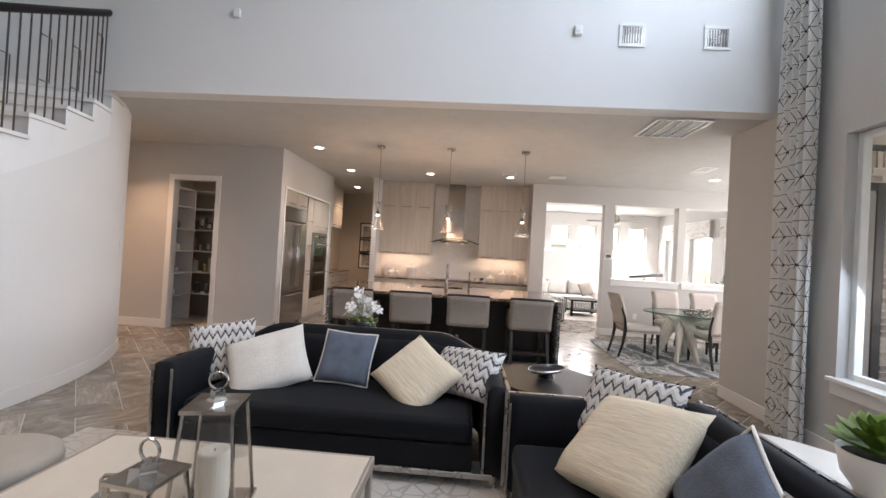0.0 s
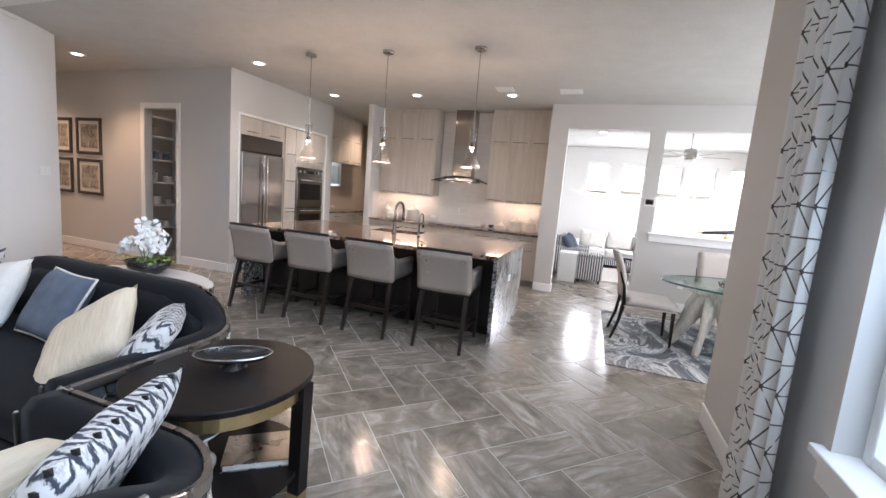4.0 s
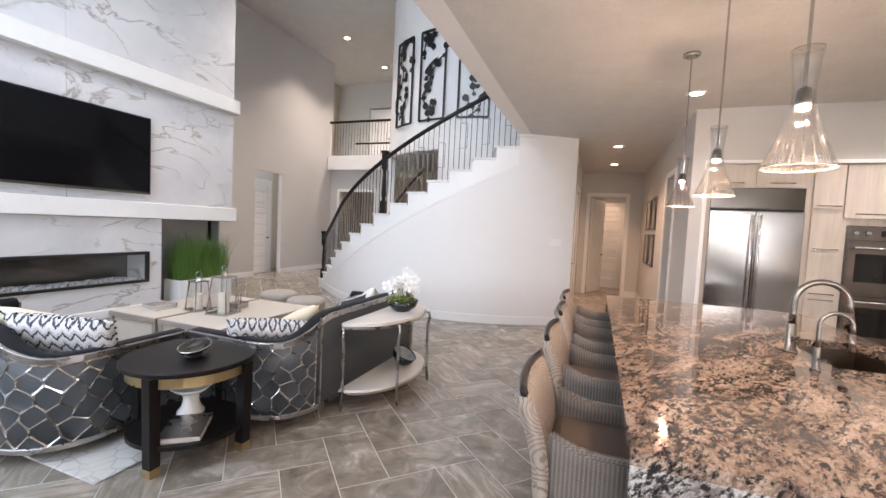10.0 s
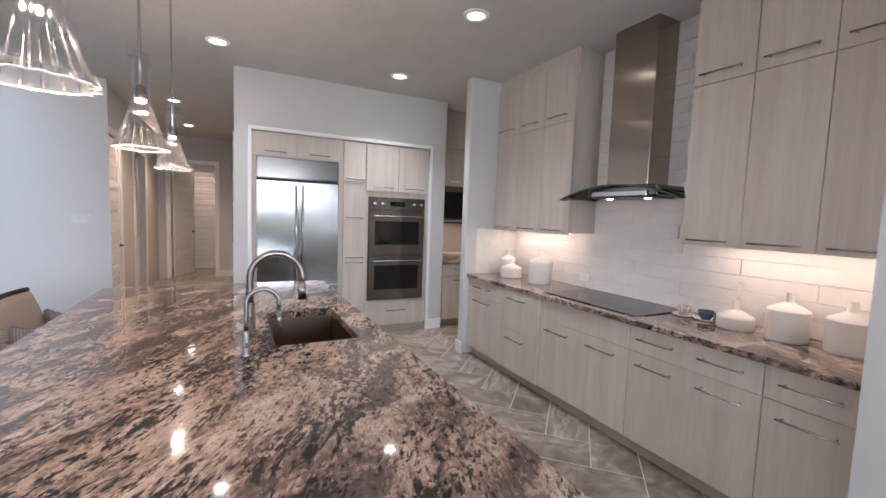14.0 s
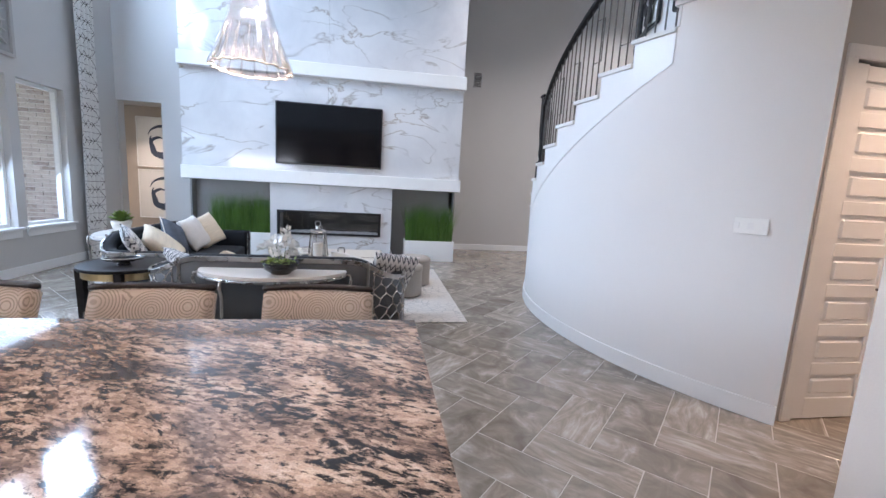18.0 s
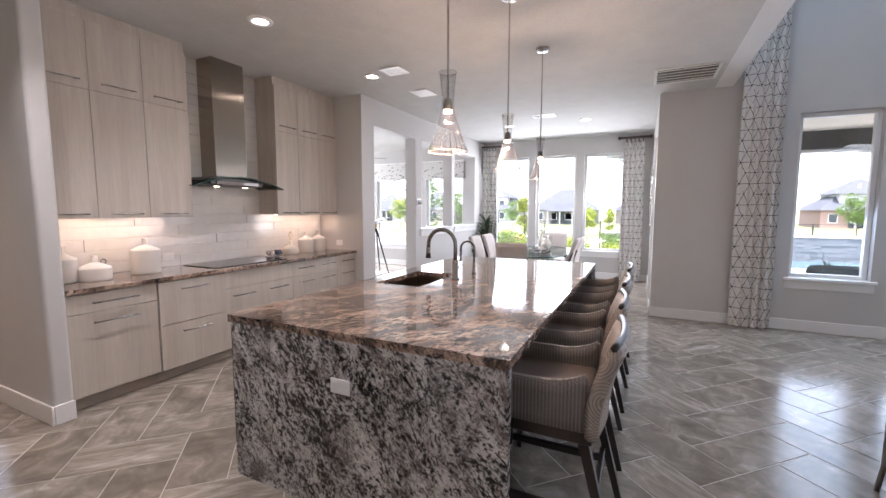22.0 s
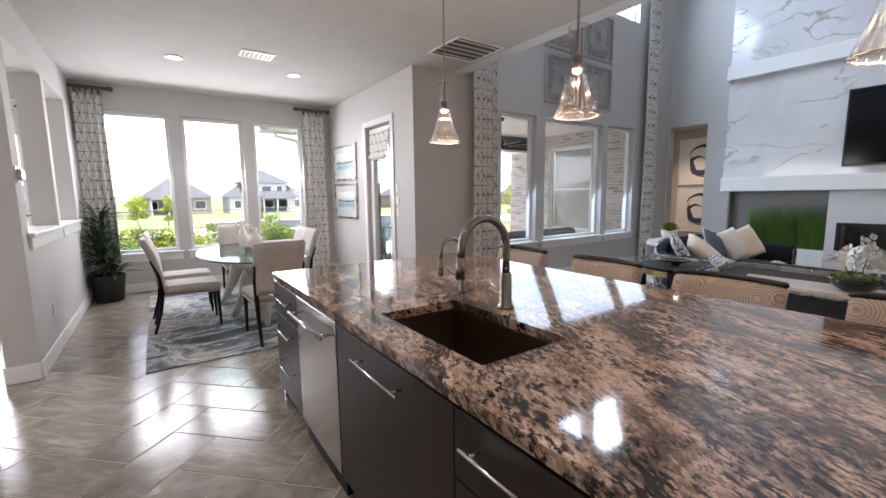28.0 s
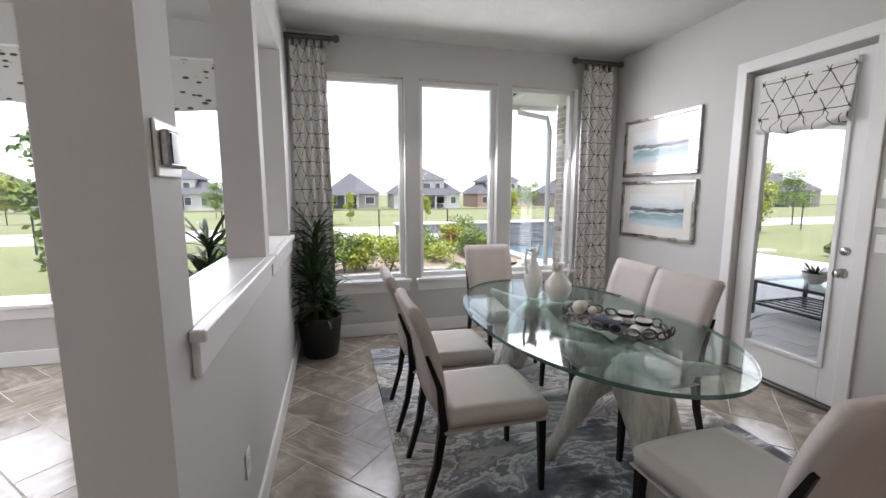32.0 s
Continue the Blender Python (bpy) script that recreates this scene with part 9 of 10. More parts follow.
ceiling_fan(3.42, -3.62, 2.955, 0.48, 0.68, 7, M_BLACK, M_FANBLADE, "black patio ceiling fan with seven pale blades")
ceiling_fan(2.4, 5.1, CEIL, 0.42, 0.7, 5, M_NICKEL, M_FANBLADE, "nickel sunroom ceiling fan with pale blades")
pl = thing("patio_downlight", "round white recessed light in the patio ceiling", "ceiling light", pose(3.34, -2.3, 2.955))
part("trim_ring", lathe(B(), [(0.06, -0.003), (0.06, -0.01), (0.095, -0.01), (0.1, 0.0)], 24), M_WHITE, pl)
part("lens", lathe(B(), [(0, -0.004), (0.06, -0.004), (0.06, -0.001)], 20), M_CANLIGHT, pl)

# outdoor seating
os_ = thing("outdoor_sofa", "charcoal cushioned outdoor sofa backing on the windows", "sofa", pose(2.25, -3.55, PZ))
part("base_frame", bx(0.02, 0.85, -1.13, 1.13, 0.06, 0.24, 0.01), M_BLACK, os_)
for y in (-1.1, 1.1):
    part("arm", bx(0.02, 0.83, y - 0.09, y + 0.09, 0.241, 0.6, 0.03, 2), M_DEEPCUSH, os_)
for k in range(3):
    y = -0.66 + k * 0.66
    part("seat_cushion", bx(0.22, 0.86, y - 0.325, y + 0.325, 0.243, 0.42, 0.04, 2), M_DEEPCUSH, os_, smooth=True)
for k in range(2):
    y = -0.55 + k * 1.1
    bm = bx(-0.115, 0.115, -0.545, 0.545, -0.235, 0.235, 0.095, 4)
    bmesh.ops.transform(bm, matrix=pose(0.15, y, 0.655, 0, -9, 0), verts=bm.verts)
    part("back_cushion", bm, M_DEEPCUSH, os_, smooth=True)
part("back_panel", bx(0.0, 0.06, -1.13, 1.13, 0.06, 0.5, 0.01), M_DEEPCUSH, os_)
for x in (0.06, 0.8):
    for y in (-1.08, 1.08):
        part("foot", bx(x - 0.025, x + 0.025, y - 0.025, y + 0.025, 0, 0.06), M_BLACK, os_)
ot = thing("outdoor_coffee_table", "black metal outdoor coffee table with a glass top", "coffee table", pose(4.3, -3.34, PZ))
for x in (-0.43, 0.43):
    for y in (-0.48, 0.48):
        part("leg", bx(x - 0.02, x + 0.02, y - 0.02, y + 0.02, 0, 0.43), M_BLACK, ot)
for z, nm in ((0.431, "top_bar"), (0.13, "shelf_bar")):
    for a, b, c, d in ((-0.45, 0.45, -0.5, -0.46), (-0.45, 0.45, 0.46, 0.5), (-0.45, -0.41, -0.459, 0.459), (0.41, 0.45, -0.459, 0.459)):
        part(nm, bx(a, b, c, d, z, z + 0.035, 0.003), M_BLACK, ot)
part("glass_top", bx(-0.45, 0.45, -0.5, 0.5, 0.467, 0.475, 0.002), M_TABLEGLASS, ot, "clear glass top")
for k in range(7):
    y = -0.42 + 0.14 * k
    part("shelf_slat", bx(-0.409, 0.409, y - 0.03, y + 0.03, 0.14, 0.155, 0.002), M_BLACK, ot)
ob_ = bowl("outdoor_plant_bowl", "white bowl with a dark green rosette plant", pose(4.3, -3.3, PZ + 0.476), 0.14, 0.14, M_BISQUE)
part("soil", lathe(B(), [(0, 0.12), (0.125, 0.118)], 18), M_SOIL, ob_)
_bm, _r = B(), random.Random(12)
for k in range(34):
    a = _r.uniform(0, 6.283)
    frond(_bm, (0.03 * math.cos(a), 0.03 * math.sin(a), 0.12), (math.cos(a), math.sin(a), _r.uniform(0.4, 2.2)), _r.uniform(0.14, 0.24), 0.014, 0.2)
part("rosette", _bm, M_PLANT, ob_)
op = thing("reed_planter", "white box planter with tall blue-green reeds on the patio", "planter", pose(4.55, -1.12, PZ))
part("box", bx(-0.62, 0.62, -0.22, 0.22, 0.0, 0.47, 0.012), M_WHITE, op)
part("soil", bx(-0.59, 0.59, -0.19, 0.19, 0.472, 0.476), M_SOIL, op)
part("reeds", blades(B(), 0, 0, 0.474, 0.56, 0.17, 1300, 0.42, 0.72, 0.45, 0.006, random.Random(5), 4), M_SEDGE, op, "dense upright blue-green reeds")
for n, (x, y, s) in enumerate(((3.7, -1.25, 1.0),)):
    yk = thing("spiky_plant", "blue-green spiky plant in a low white pot", "plant", pose(x, y, PZ))
    part("pot", lathe(B(), [(0, 0), (0.14, 0), (0.19, 0.26), (0.17, 0.26), (0.16, 0.22), (0, 0.22)], 24), M_BISQUE, yk, smooth=True)
    bm, _r = B(), random.Random(31 + n)
    for k in range(40):
        a = _r.uniform(0, 6.283)
        frond(bm, (0, 0, 0.22), (math.cos(a), math.sin(a), _r.uniform(0.5, 3)), _r.uniform(0.35, 0.6) * s, 0.014, 0.15)
    part("leaves", bm, M_SEDGE, yk)

# pool with its raised stone wall
_bm = B()
box(_bm, 12.4, 12.9, -9.5, 0.9, -0.2, 0.6, 0.01)
pw = thing("pool_wall", "raised pool wall of grey stacked ledger stone", "wall")
part("wall_core", _bm, M_POOLSTONE, pw)
_r = random.Random(9)
_meshes = []
for k in range(5):
    ln = 0.3 + 0.12 * k
    bm = bx(0, 0.03 + 0.008 * (k % 3), 0, ln, 0, 0.07, 0.006)
    _meshes.append((ln, mesh_of(bm, M_POOLSTONE)))
for j in range(10):
    y = -9.5
    while y < 0.3:
        ln, me = _r.choice(_meshes)
        ln = min(ln, 0.9 - y)
        ob = new("ledger_stone", me)
        ob.matrix_world = pose(12.4 - 0.03 - _r.uniform(0, 0.02), y, -0.16 + j * 0.075)
        ob.parent = pw
        y += ln + 0.006
part("coping", bx(12.34, 12.95, -9.5, 0.95, 0.601, 0.65, 0.01), M_CONC, pw)
po = thing("swimming_pool", "low pool with pale coping and still blue water", "pool")
_bm = B()
for a, b, c, d in ((9.3, 9.6, -9.5, -1.9), (9.6, 12.33, -2.2, -1.9)):
    box(_bm, a, b, c, d, -0.2, -0.09, 0.008)
part("coping", _bm, M_CONC, po)
part("water", bx(9.6, 12.33, -9.5, -2.2, -0.16, -0.14), M_WATER, po)
part("spillway", bx(11.6, 12.33, -1.85, 0.9, -0.2, 0.34, 0.01), M_CONC, po)


def shrub(x, y, r, h, mat, seed, label):
    t = thing("shrub", label, "shrub", pose(x, y, -0.17), "shrubs of the garden bed")
    rnd = random.Random(seed)
    for k in range(4):
        a = rnd.uniform(0, 6.283)
        part("branch", tube(B(), [(0, 0, 0), (r * 0.5 * math.cos(a), r * 0.5 * math.sin(a), h * 0.7)], [0.015, 0.005], 5), M_BARK, t)
    bm = B()
    for k in range(11):
        a, q = rnd.uniform(0, 6.283), rnd.uniform(0, 0.75)
        clump(bm, (r * q * math.cos(a), r * q * math.sin(a), h * rnd.uniform(0.3, 0.8)), r * rnd.uniform(0.3, 0.48), 130, 0.04, rnd)
    part("leaves", bm, mat, t)


_r = random.Random(77)
for n in range(30):
    x, y = _r.uniform(9.0, 12.0), _r.uniform(-1.4, 4.8)
    if x < 9.6 and y < 0:
        continue
    m, l = ((M_SHRUB, "round leafy green garden shrub"), (M_YELLOW, "yellow-green leafy garden shrub"), (M_SHRUBRED, "orange flowering garden shrub"))[2 if n % 9 == 4 else n % 2]
    shrub(x, y, _r.uniform(0.4, 0.75), _r.uniform(0.5, 1.1), m, n, l)
for n, (x, y) in enumerate(((7.2, 0.5), (7.5, 3.2), (7.9, 4.6), (7.0, 5.8), (8.5, 6.6), (9.5, 7.4), (8.2, -10.2), (7.4, -9.4), (6.9, -0.9), (7.3, -1.3))):
    shrub(x, y, 0.35 if n < 8 else 0.2, 0.5 if n < 8 else 0.35, M_YELLOW if n % 2 else M_SHRUB, 90 + n, "yellow-green leafy garden shrub" if n % 2 else "round leafy green garden shrub")

# stone edging round the bed
_edge = [(8.5 + 0.35 * math.sin(s * 2.1) + 0.7 * max(0, -0.6 - s), s) for s in arange(-2.0, 5.4, 30)]
eg = thing("bed_edging", "low pale stone edging round the garden bed", "edging")
for n, ((a, b), (c, d)) in enumerate(zip(_edge, _edge[1:])):
    ln = math.hypot(c - a, d - b)
    bm = bx(-ln / 2 + 0.006, ln / 2 - 0.006, -0.07, 0.07, 0, 0.13 + 0.01 * (n % 3), 0.015)
    bmesh.ops.transform(bm, matrix=pose((a + c) / 2, (b + d) / 2, -0.17, 0, 0, math.degrees(math.atan2(d - b, c - a))), verts=bm.verts)
    part("edging_stone", bm, M_STONE, eg)
_bm = B()
_bm.faces.new([_bm.verts.new((x + 0.05, y, -0.164)) for x, y in _edge] + [_bm.verts.new(p) for p in ((12.3, 5.4, -0.164), (12.3, 1.0, -0.164), (11.5, 0.9, -0.164), (11.5, -1.85, -0.164), (9.4, -1.85, -0.164))])
bmesh.ops.recalc_face_normals(_bm, faces=_bm.faces)
solid("garden_bed", _bm, M_MULCH, "brown mulch of the garden bed", "garden bed", "structure")


def tree(x, y, h, r, mat, seed, low=0.35, label="small leafy garden tree"):
    t = thing("tree", label, "tree", pose(x, y, fall(x)))
    rnd = random.Random(seed)
    part("trunk", tube(B(), [(0, 0, 0), (0.03, 0.02, h * 0.4), (0.0, 0.05, h * 0.8)], [0.035 * h / 3, 0.028 * h / 3, 0.01], 7), M_BARK, t)
    for k in range(6):
        a, z = k * 1.1, h * (low + 0.07 * k)
        part("limb", tube(B(), [(0, 0, z * 0.9), (r * 0.35 * math.cos(a), r * 0.35 * math.sin(a), z + 0.1 * h), (r * 0.7 * math.cos(a), r * 0.7 * math.sin(a), z + 0.2 * h)], [0.016 * h / 3, 0.011 * h / 3, 0.004], 5), M_BARK, t)
    bm = B()
    for k in range(26):
        a, v = rnd.uniform(0, 6.283), rnd.random()
        q = r * rnd.uniform(0.15, 0.85) * math.sin(min(1, v + 0.25) * 2.6) ** 0.7
        clump(bm, (q * math.cos(a), q * math.sin(a), h * (low + (1 - low) * v * 0.92)), r * rnd.uniform(0.22, 0.38), 110, 0.035 * r + 0.03, rnd)
    part("crown", bm, mat, t)


for n, (x, y, h, r, m, lo) in enumerate(((12.0, 3.9, 2.5, 0.5, M_YELLOW, 0.15), (14.0, 7.8, 2.7, 0.75, M_SHRUB, 0.08), (27.5, 3.2, 1.9, 0.75, M_YELLOW, 0.25), (27.5, -3.3, 1.5, 0.5, M_YELLOW, 0.3), (27.0, 1.7, 1.8, 0.5, M_YELLOW, 0.2), (22.0, -6.8, 2.0, 0.8, M_YELLOW, 0.25), (13.8, -14.5, 3.4, 0.9, M_YELLOW, 0.15), (17, -21, 3.2, 1.0, M_SHRUB, 0.3), (8.0, 6.4, 2.9, 1.0, M_SHRUB, 0.2), (10.5, 12.0, 3.2, 1.2, M_SHRUB, 0.25), (34, -14, 3.0, 1.2, M_SHRUB, 0.35), (38, 12, 3.0, 1.2, M_SHRUB, 0.35), (30, 21, 3.0, 1.2, M_YELLOW, 0.35), (-1.2, 13.0, 4.2, 1.7, M_SHRUB, 0.15))):
    tree(x, y, h, r, m, n + 300, lo, "small yellow-green garden tree" if m is M_YELLOW else "small leafy green garden tree")


def house(x, y, w, d, h, ridge, mat, seed, upper=False, turn=0, roof=None):
    """A house: walls, hip roof, windows with frames, a porch."""
    t = thing("house", "suburban house with a grey hip roof across the field", "house", pose(x, y, fall(x), 0, 0, turn), "row of houses")
    rnd = random.Random(seed)
    a, b = w / 2, d / 2
    part("wall", bx(-b, b, -a, a, 0, h, 0.0), mat, t)

    def hip(x0, x1, y0, y1, z0, z1):
        bm = B()
        run = min(x1 - x0, y1 - y0) / 2 * 0.96
        ax, ay = (x0 + x1) / 2, (y0 + y1) / 2
        base = [bm.verts.new(p) for p in ((x0, y0, z0), (x1, y0, z0), (x1, y1, z0), (x0, y1, z0))]
        if y1 - y0 > x1 - x0:
            top = [bm.verts.new((ax, y0 + run, z1)), bm.verts.new((ax, y1 - run, z1))]
            fs = ((base[0], base[1], top[0]), (base[1], base[2], top[1], top[0]), (base[2], base[3], top[1]), (base[3], base[0], top[0], top[1]))
        else:
            top = [bm.verts.new((x0 + run, ay, z1)), bm.verts.new((x1 - run, ay, z1))]
            fs = ((base[0], base[1], top[1], top[0]), (base[1], base[2], top[1]), (base[2], base[3], top[0], top[1]), (base[3], base[0], top[0]))
        for f in fs:
            bm.faces.new(f)
        bm.faces.new(base[::-1])
        return bm

    part("roof", hip(-b - 0.5, b + 0.5, -a - 0.5, a + 0.5, h, ridge), roof or M_ROOF, t)
    rows = [(0.9, 2.2)]
    if upper:
        part("upper_wall", bx(-b + 1.0, b - 1, -a * 0.55, a * 0.6, h + 0.02, h + 2.6), M_SIDING, t)
        part("upper_roof", hip(-b + 0.6, b - 0.6, -a * 0.6 - 0.4, a * 0.65 + 0.4, h + 2.6, ridge + 1.0), roof or M_ROOF, t)
        rows.append((h + 0.8, h + 2.0))
    for z0, z1 in rows:
        face = -b - 0.01 if z0 < h else -b + 0.99
        n = int(w / 2.6) if z0 < h else 3
        for k in range(n):
            c = -a + (k + 0.5) * w / n if z0 < h else (k - 1) * a * 0.35
            ww = rnd.choice((0.5, 0.8))
            win = part("window", box(box(box(bx(face - 0.05, face, c - ww - 0.08, c - ww, z0, z1), face - 0.05, face, c + ww, c + ww + 0.08, z0, z1), face - 0.05, face, c - ww - 0.08, c + ww + 0.08, z1, z1 + 0.08), face - 0.05, face, c - ww - 0.08, c + ww + 0.08, z0 - 0.08, z0), M_TRIM, t)
            part("pane", bx(face - 0.02, face - 0.005, c - ww, c + ww, z0, z1), M_FARGLASS, win)
    # porch on the field side
    c = rnd.uniform(-a * 0.4, a * 0.4)
    part("porch_roof", hip(-b - 3.0, -b + 0.2, c - 2.6, c + 2.6, h - 0.25, h + 0.9), roof or M_ROOF, t)
    for y2 in (c - 2.3, c, c + 2.3):
        part("porch_post", bx(-b - 2.8, -b - 2.6, y2 - 0.1, y2 + 0.1, 0, h - 0.26), M_SIDING, t)
    part("porch_back", bx(-b - 0.03, -b - 0.012, c - 2.2, c + 2.2, 0.1, 2.4), M_FARGLASS, t)


for n, (y, w, mat, up) in enumerate(((73, 12, M_TANBRICK, False), (57, 11, M_SIDING, False), (43.5, 11, M_TANBRICK, False), (29.5, 13, M_SIDING, True), (14, 12, M_TANBRICK, False), (-0.8, 10, M_TANBRICK, False), (-15, 13, M_SIDING, True), (-32, 12, M_REDBRICK, True), (-49, 13, M_TANBRICK, False), (-67, 12, M_SIDING, True), (-88, 13, M_TANBRICK, False))):
    house(84 + 2 * (n % 2), y, w, 10, 2.8, 7.0, mat, n, up)
for n, (x, y, w, mat) in enumerate(((60, -75, 15, M_TANBRICK), (38, -92, 15, M_SIDING), (80, 100, 15, M_TANBRICK))):
    house(x, y, w, 10, 3.0, 6.2, mat, 40 + n, False, -60 if y < 0 else 50)
house(4.0, 46.0, 22, 10, 3.4, 6.4, M_SIDING, 60, False, 90, M_REDBRICK)

# wire fence along the field
fn = thing("field_fence", "thin dark wire fence at the end of the garden", "fence")
for k in range(28):
    part("post", bx(14.48, 14.52, -30 + k * 2.4, -29.96 + k * 2.4, -0.2, 1.0), M_BEAM, fn)
for z in (0.35, 0.98):
    part("rail", tube(B(), [(14.5, -30, z), (14.5, 34.8, z)], 0.012, 4), M_BEAM, fn)

# ---- doors of the hall and foyer ----
def panel_door(name, label, m, w, h, hinge=0, lever=True, panels=5):
    """A white door leaf of stacked raised panels in its local xz plane, facing -y."""
    t = thing(name, label, "door", m, kind="structure")
    st = 0.11
    bm = B()
    box(bm, 0, st, -0.04, 0, 0.008, h, 0.002)
    box(bm, w - st, w, -0.04, 0, 0.008, h, 0.002)
    step = (h - 0.15) / panels
    for k in range(panels + 1):
        z = 0.008 if k == 0 else 0.05 + step * k
        box(bm, st, w - st, -0.04, 0, z, (0.16 if k == 0 else min(z + 0.09, h)), 0.002)
    part("door_frame", bm, M_TRIM, t)
    for k in range(panels):
        lo, hi = (0.16 if k == 0 else 0.14 + step * k), 0.05 + step * (k + 1)
        bm = bx(st, w - st, -0.024, -0.016, lo, hi)
        box(bm, st + 0.03, w - st - 0.03, -0.038, -0.002, lo + 0.03, hi - 0.03, 0.013)
        part("door_panel", bm, M_TRIM, t)
    if lever:
        x = w - 0.065 if not hinge else 0.065
        g = -1 if not hinge else 1
        hd = part("rose", lathe(B(), [(0, 0), (0.027, 0), (0.027, 0.008), (0, 0.01)], 16), M_IRON, t)
        hd.matrix_local = pose(x, -0.04, 0.98, 90, 0, 0)
        part("door_handle", tube(B(), [(x, -0.045, 0.98), (x, -0.085, 0.98), (x + g * 0.11, -0.085, 0.98)], 0.009, 8), M_IRON, t, smooth=True)
    return t


panel_door("door_closet", "white panelled closet door with a dark lever", pose(-6.0, -0.6, 0, 0, 0, 180), 0.64, 2.44, 0, True, 8)
panel_door("door_recess", "white panelled door in a recess of the living room", pose(-7.0, -8.84, 0, 0, 0, 180), 0.95, 2.5, 0, True, 8)
panel_door("door_hall_end", "open white panelled door at the end of the hall", pose(-10.03, -0.31, 0, 0, 0, 157), 0.8, 2.44, 0, True, 8)
panel_door("door_garage", "white panelled door with a dark lever beyond the hall", pose(-11.49, -0.32, 0, 0, 0, 90), 0.9, 2.44, 1, True, 8)
panel_door("door_bath", "open white five-panel door into a dark room", pose(-8.48, -0.66, 0, 0, 0, -88), 0.84, 2.38)
panel_door("door_upper", "white five-panel door on the upper hall", pose(-12.15, -8.15, 3.6, 0, 0, 90), 0.85, 2.05)
opening_trim("trim_recess_door", "y", -8.84, 1, -7.95, -7.0, 0.0, 2.5)
wall("wall_bath_back", "y", -1.6, 0.1, -9.0, -7.2, 0, CEIL, mat=M_TAN)
outlet("stair_switch", pose(-5.626, -0.747, 1.365, 0, 0, 123), "white triple switch plate on the curved stair wall", 0.2, 0.115, 3)
lt = thing("foyer_lantern", "black cage lantern hanging in the foyer", "lantern", pose(-11.2, -7.3, 3.2))
part("chain", tube(B(), [(0, 0, 0), (0, 0, -0.5)], 0.006, 5), M_BLACK, lt)
for a, b in ((-1, -1), (1, -1), (1, 1), (-1, 1)):
    part("cage_bar", tube(B(), [(a * 0.05, b * 0.05, -0.5), (a * 0.13, b * 0.13, -0.58), (a * 0.11, b * 0.11, -1.0)], 0.009, 5), M_BLACK, lt)
part("cage_base", bx(-0.12, 0.12, -0.12, 0.12, -1.02, -1.0, 0.004), M_BLACK, lt)
part("bulb", lathe(B(), [(0, -0.95), (0.03, -0.9), (0.035, -0.82), (0.012, -0.74), (0, -0.74)], 12), M_BULB, lt, smooth=True)

# pantry shelves
ps = thing("pantry_shelves", "white pantry shelving along the back wall", "shelves")
for x in (-6.78, -5.99, -5.22):
    part("upright", bx(x - 0.012, x + 0.012, 1.82, 2.19, 0.0, 2.4, 0.002), M_TRIM, ps)
for z in (0.45, 0.85, 1.25, 1.65, 2.05, 2.38):
    part("shelf", bx(-6.765, -6.003, 1.82, 2.19, z, z + 0.022, 0.003), M_TRIM, ps)
    part("shelf", bx(-5.977, -5.233, 1.82, 2.19, z, z + 0.022, 0.003), M_TRIM, ps)
for y in (1.04, 1.8):
    part("upright", bx(-6.79, -6.45, y - 0.012, y + 0.012, 0.0, 2.4, 0.002), M_TRIM, ps)
for z in (0.45, 0.85, 1.25, 1.65, 2.05, 2.38):
    part("shelf", bx(-6.79, -6.45, 1.053, 1.787, z, z + 0.022, 0.003), M_TRIM, ps)
_r = random.Random(21)
for n in range(14):
    z, y, h, w = (0.473, 0.873, 1.273, 1.673, 2.073)[n % 5], 1.12 + 0.19 * (n // 5) + _r.uniform(0, 0.06), _r.uniform(0.1, 0.22), _r.uniform(0.08, 0.13)
    jr = thing("storage_jar", "lidded storage jar on a pantry shelf", "jar", pose(-6.6, y, z), "pantry jars")
    part("jar_body", lathe(B(), [(0, 0), (w * 0.45, 0), (w * 0.5, 0.01), (w * 0.5, h * 0.8), (w * 0.4, h * 0.86), (0, h * 0.86)], 14), _r.choice((M_CERAMIC, M_TAUPE, M_PEWTER, M_DENIM, M_BISQUE)), jr)
    part("lid", lathe(B(), [(0, h * 0.861), (w * 0.42, h * 0.861), (w * 0.42, h * 0.97), (0, h)], 14), M_NICKEL, jr)
for z in (0.472, 0.872, 1.272, 1.672):
    x = -6.7
    while x < -5.35:
        w = _r.uniform(0.05, 0.11)
        if not -6.06 - w < x < -5.92:
            k, h = _r.random(), _r.uniform(0.12, 0.28)
            m = _r.choice((M_CERAMIC, M_TAUPE, M_PEWTER, M_BRASS, M_DENIM, M_BISQUE))
            if k < 0.5:
                jr = thing("storage_jar", "lidded storage jar on a pantry shelf", "jar", pose(x, 1.95, z), "pantry jars")
                part("jar_body", lathe(B(), [(0, 0), (w * 0.45, 0), (w * 0.5, 0.01), (w * 0.5, h * 0.8), (w * 0.4, h * 0.86), (0, h * 0.86)], 14), m, jr, smooth=False)
                part("lid", lathe(B(), [(0, h * 0.861), (w * 0.42, h * 0.861), (w * 0.42, h * 0.97), (0, h)], 14), M_NICKEL, jr)
            else:
                bxs = thing("pantry_box", "upright food carton on a pantry shelf", "carton", pose(x, 1.93, z), "pantry cartons")
                part("carton", bx(-w / 2, w / 2, -0.05, 0.05, 0, h, 0.003), m, bxs)
                part("carton_label", bx(-w * 0.4, w * 0.4, -0.0515, -0.0502, h * 0.3, h * 0.75), M_BOOKS, bxs)
        x += w + _r.uniform(0.03, 0.12)

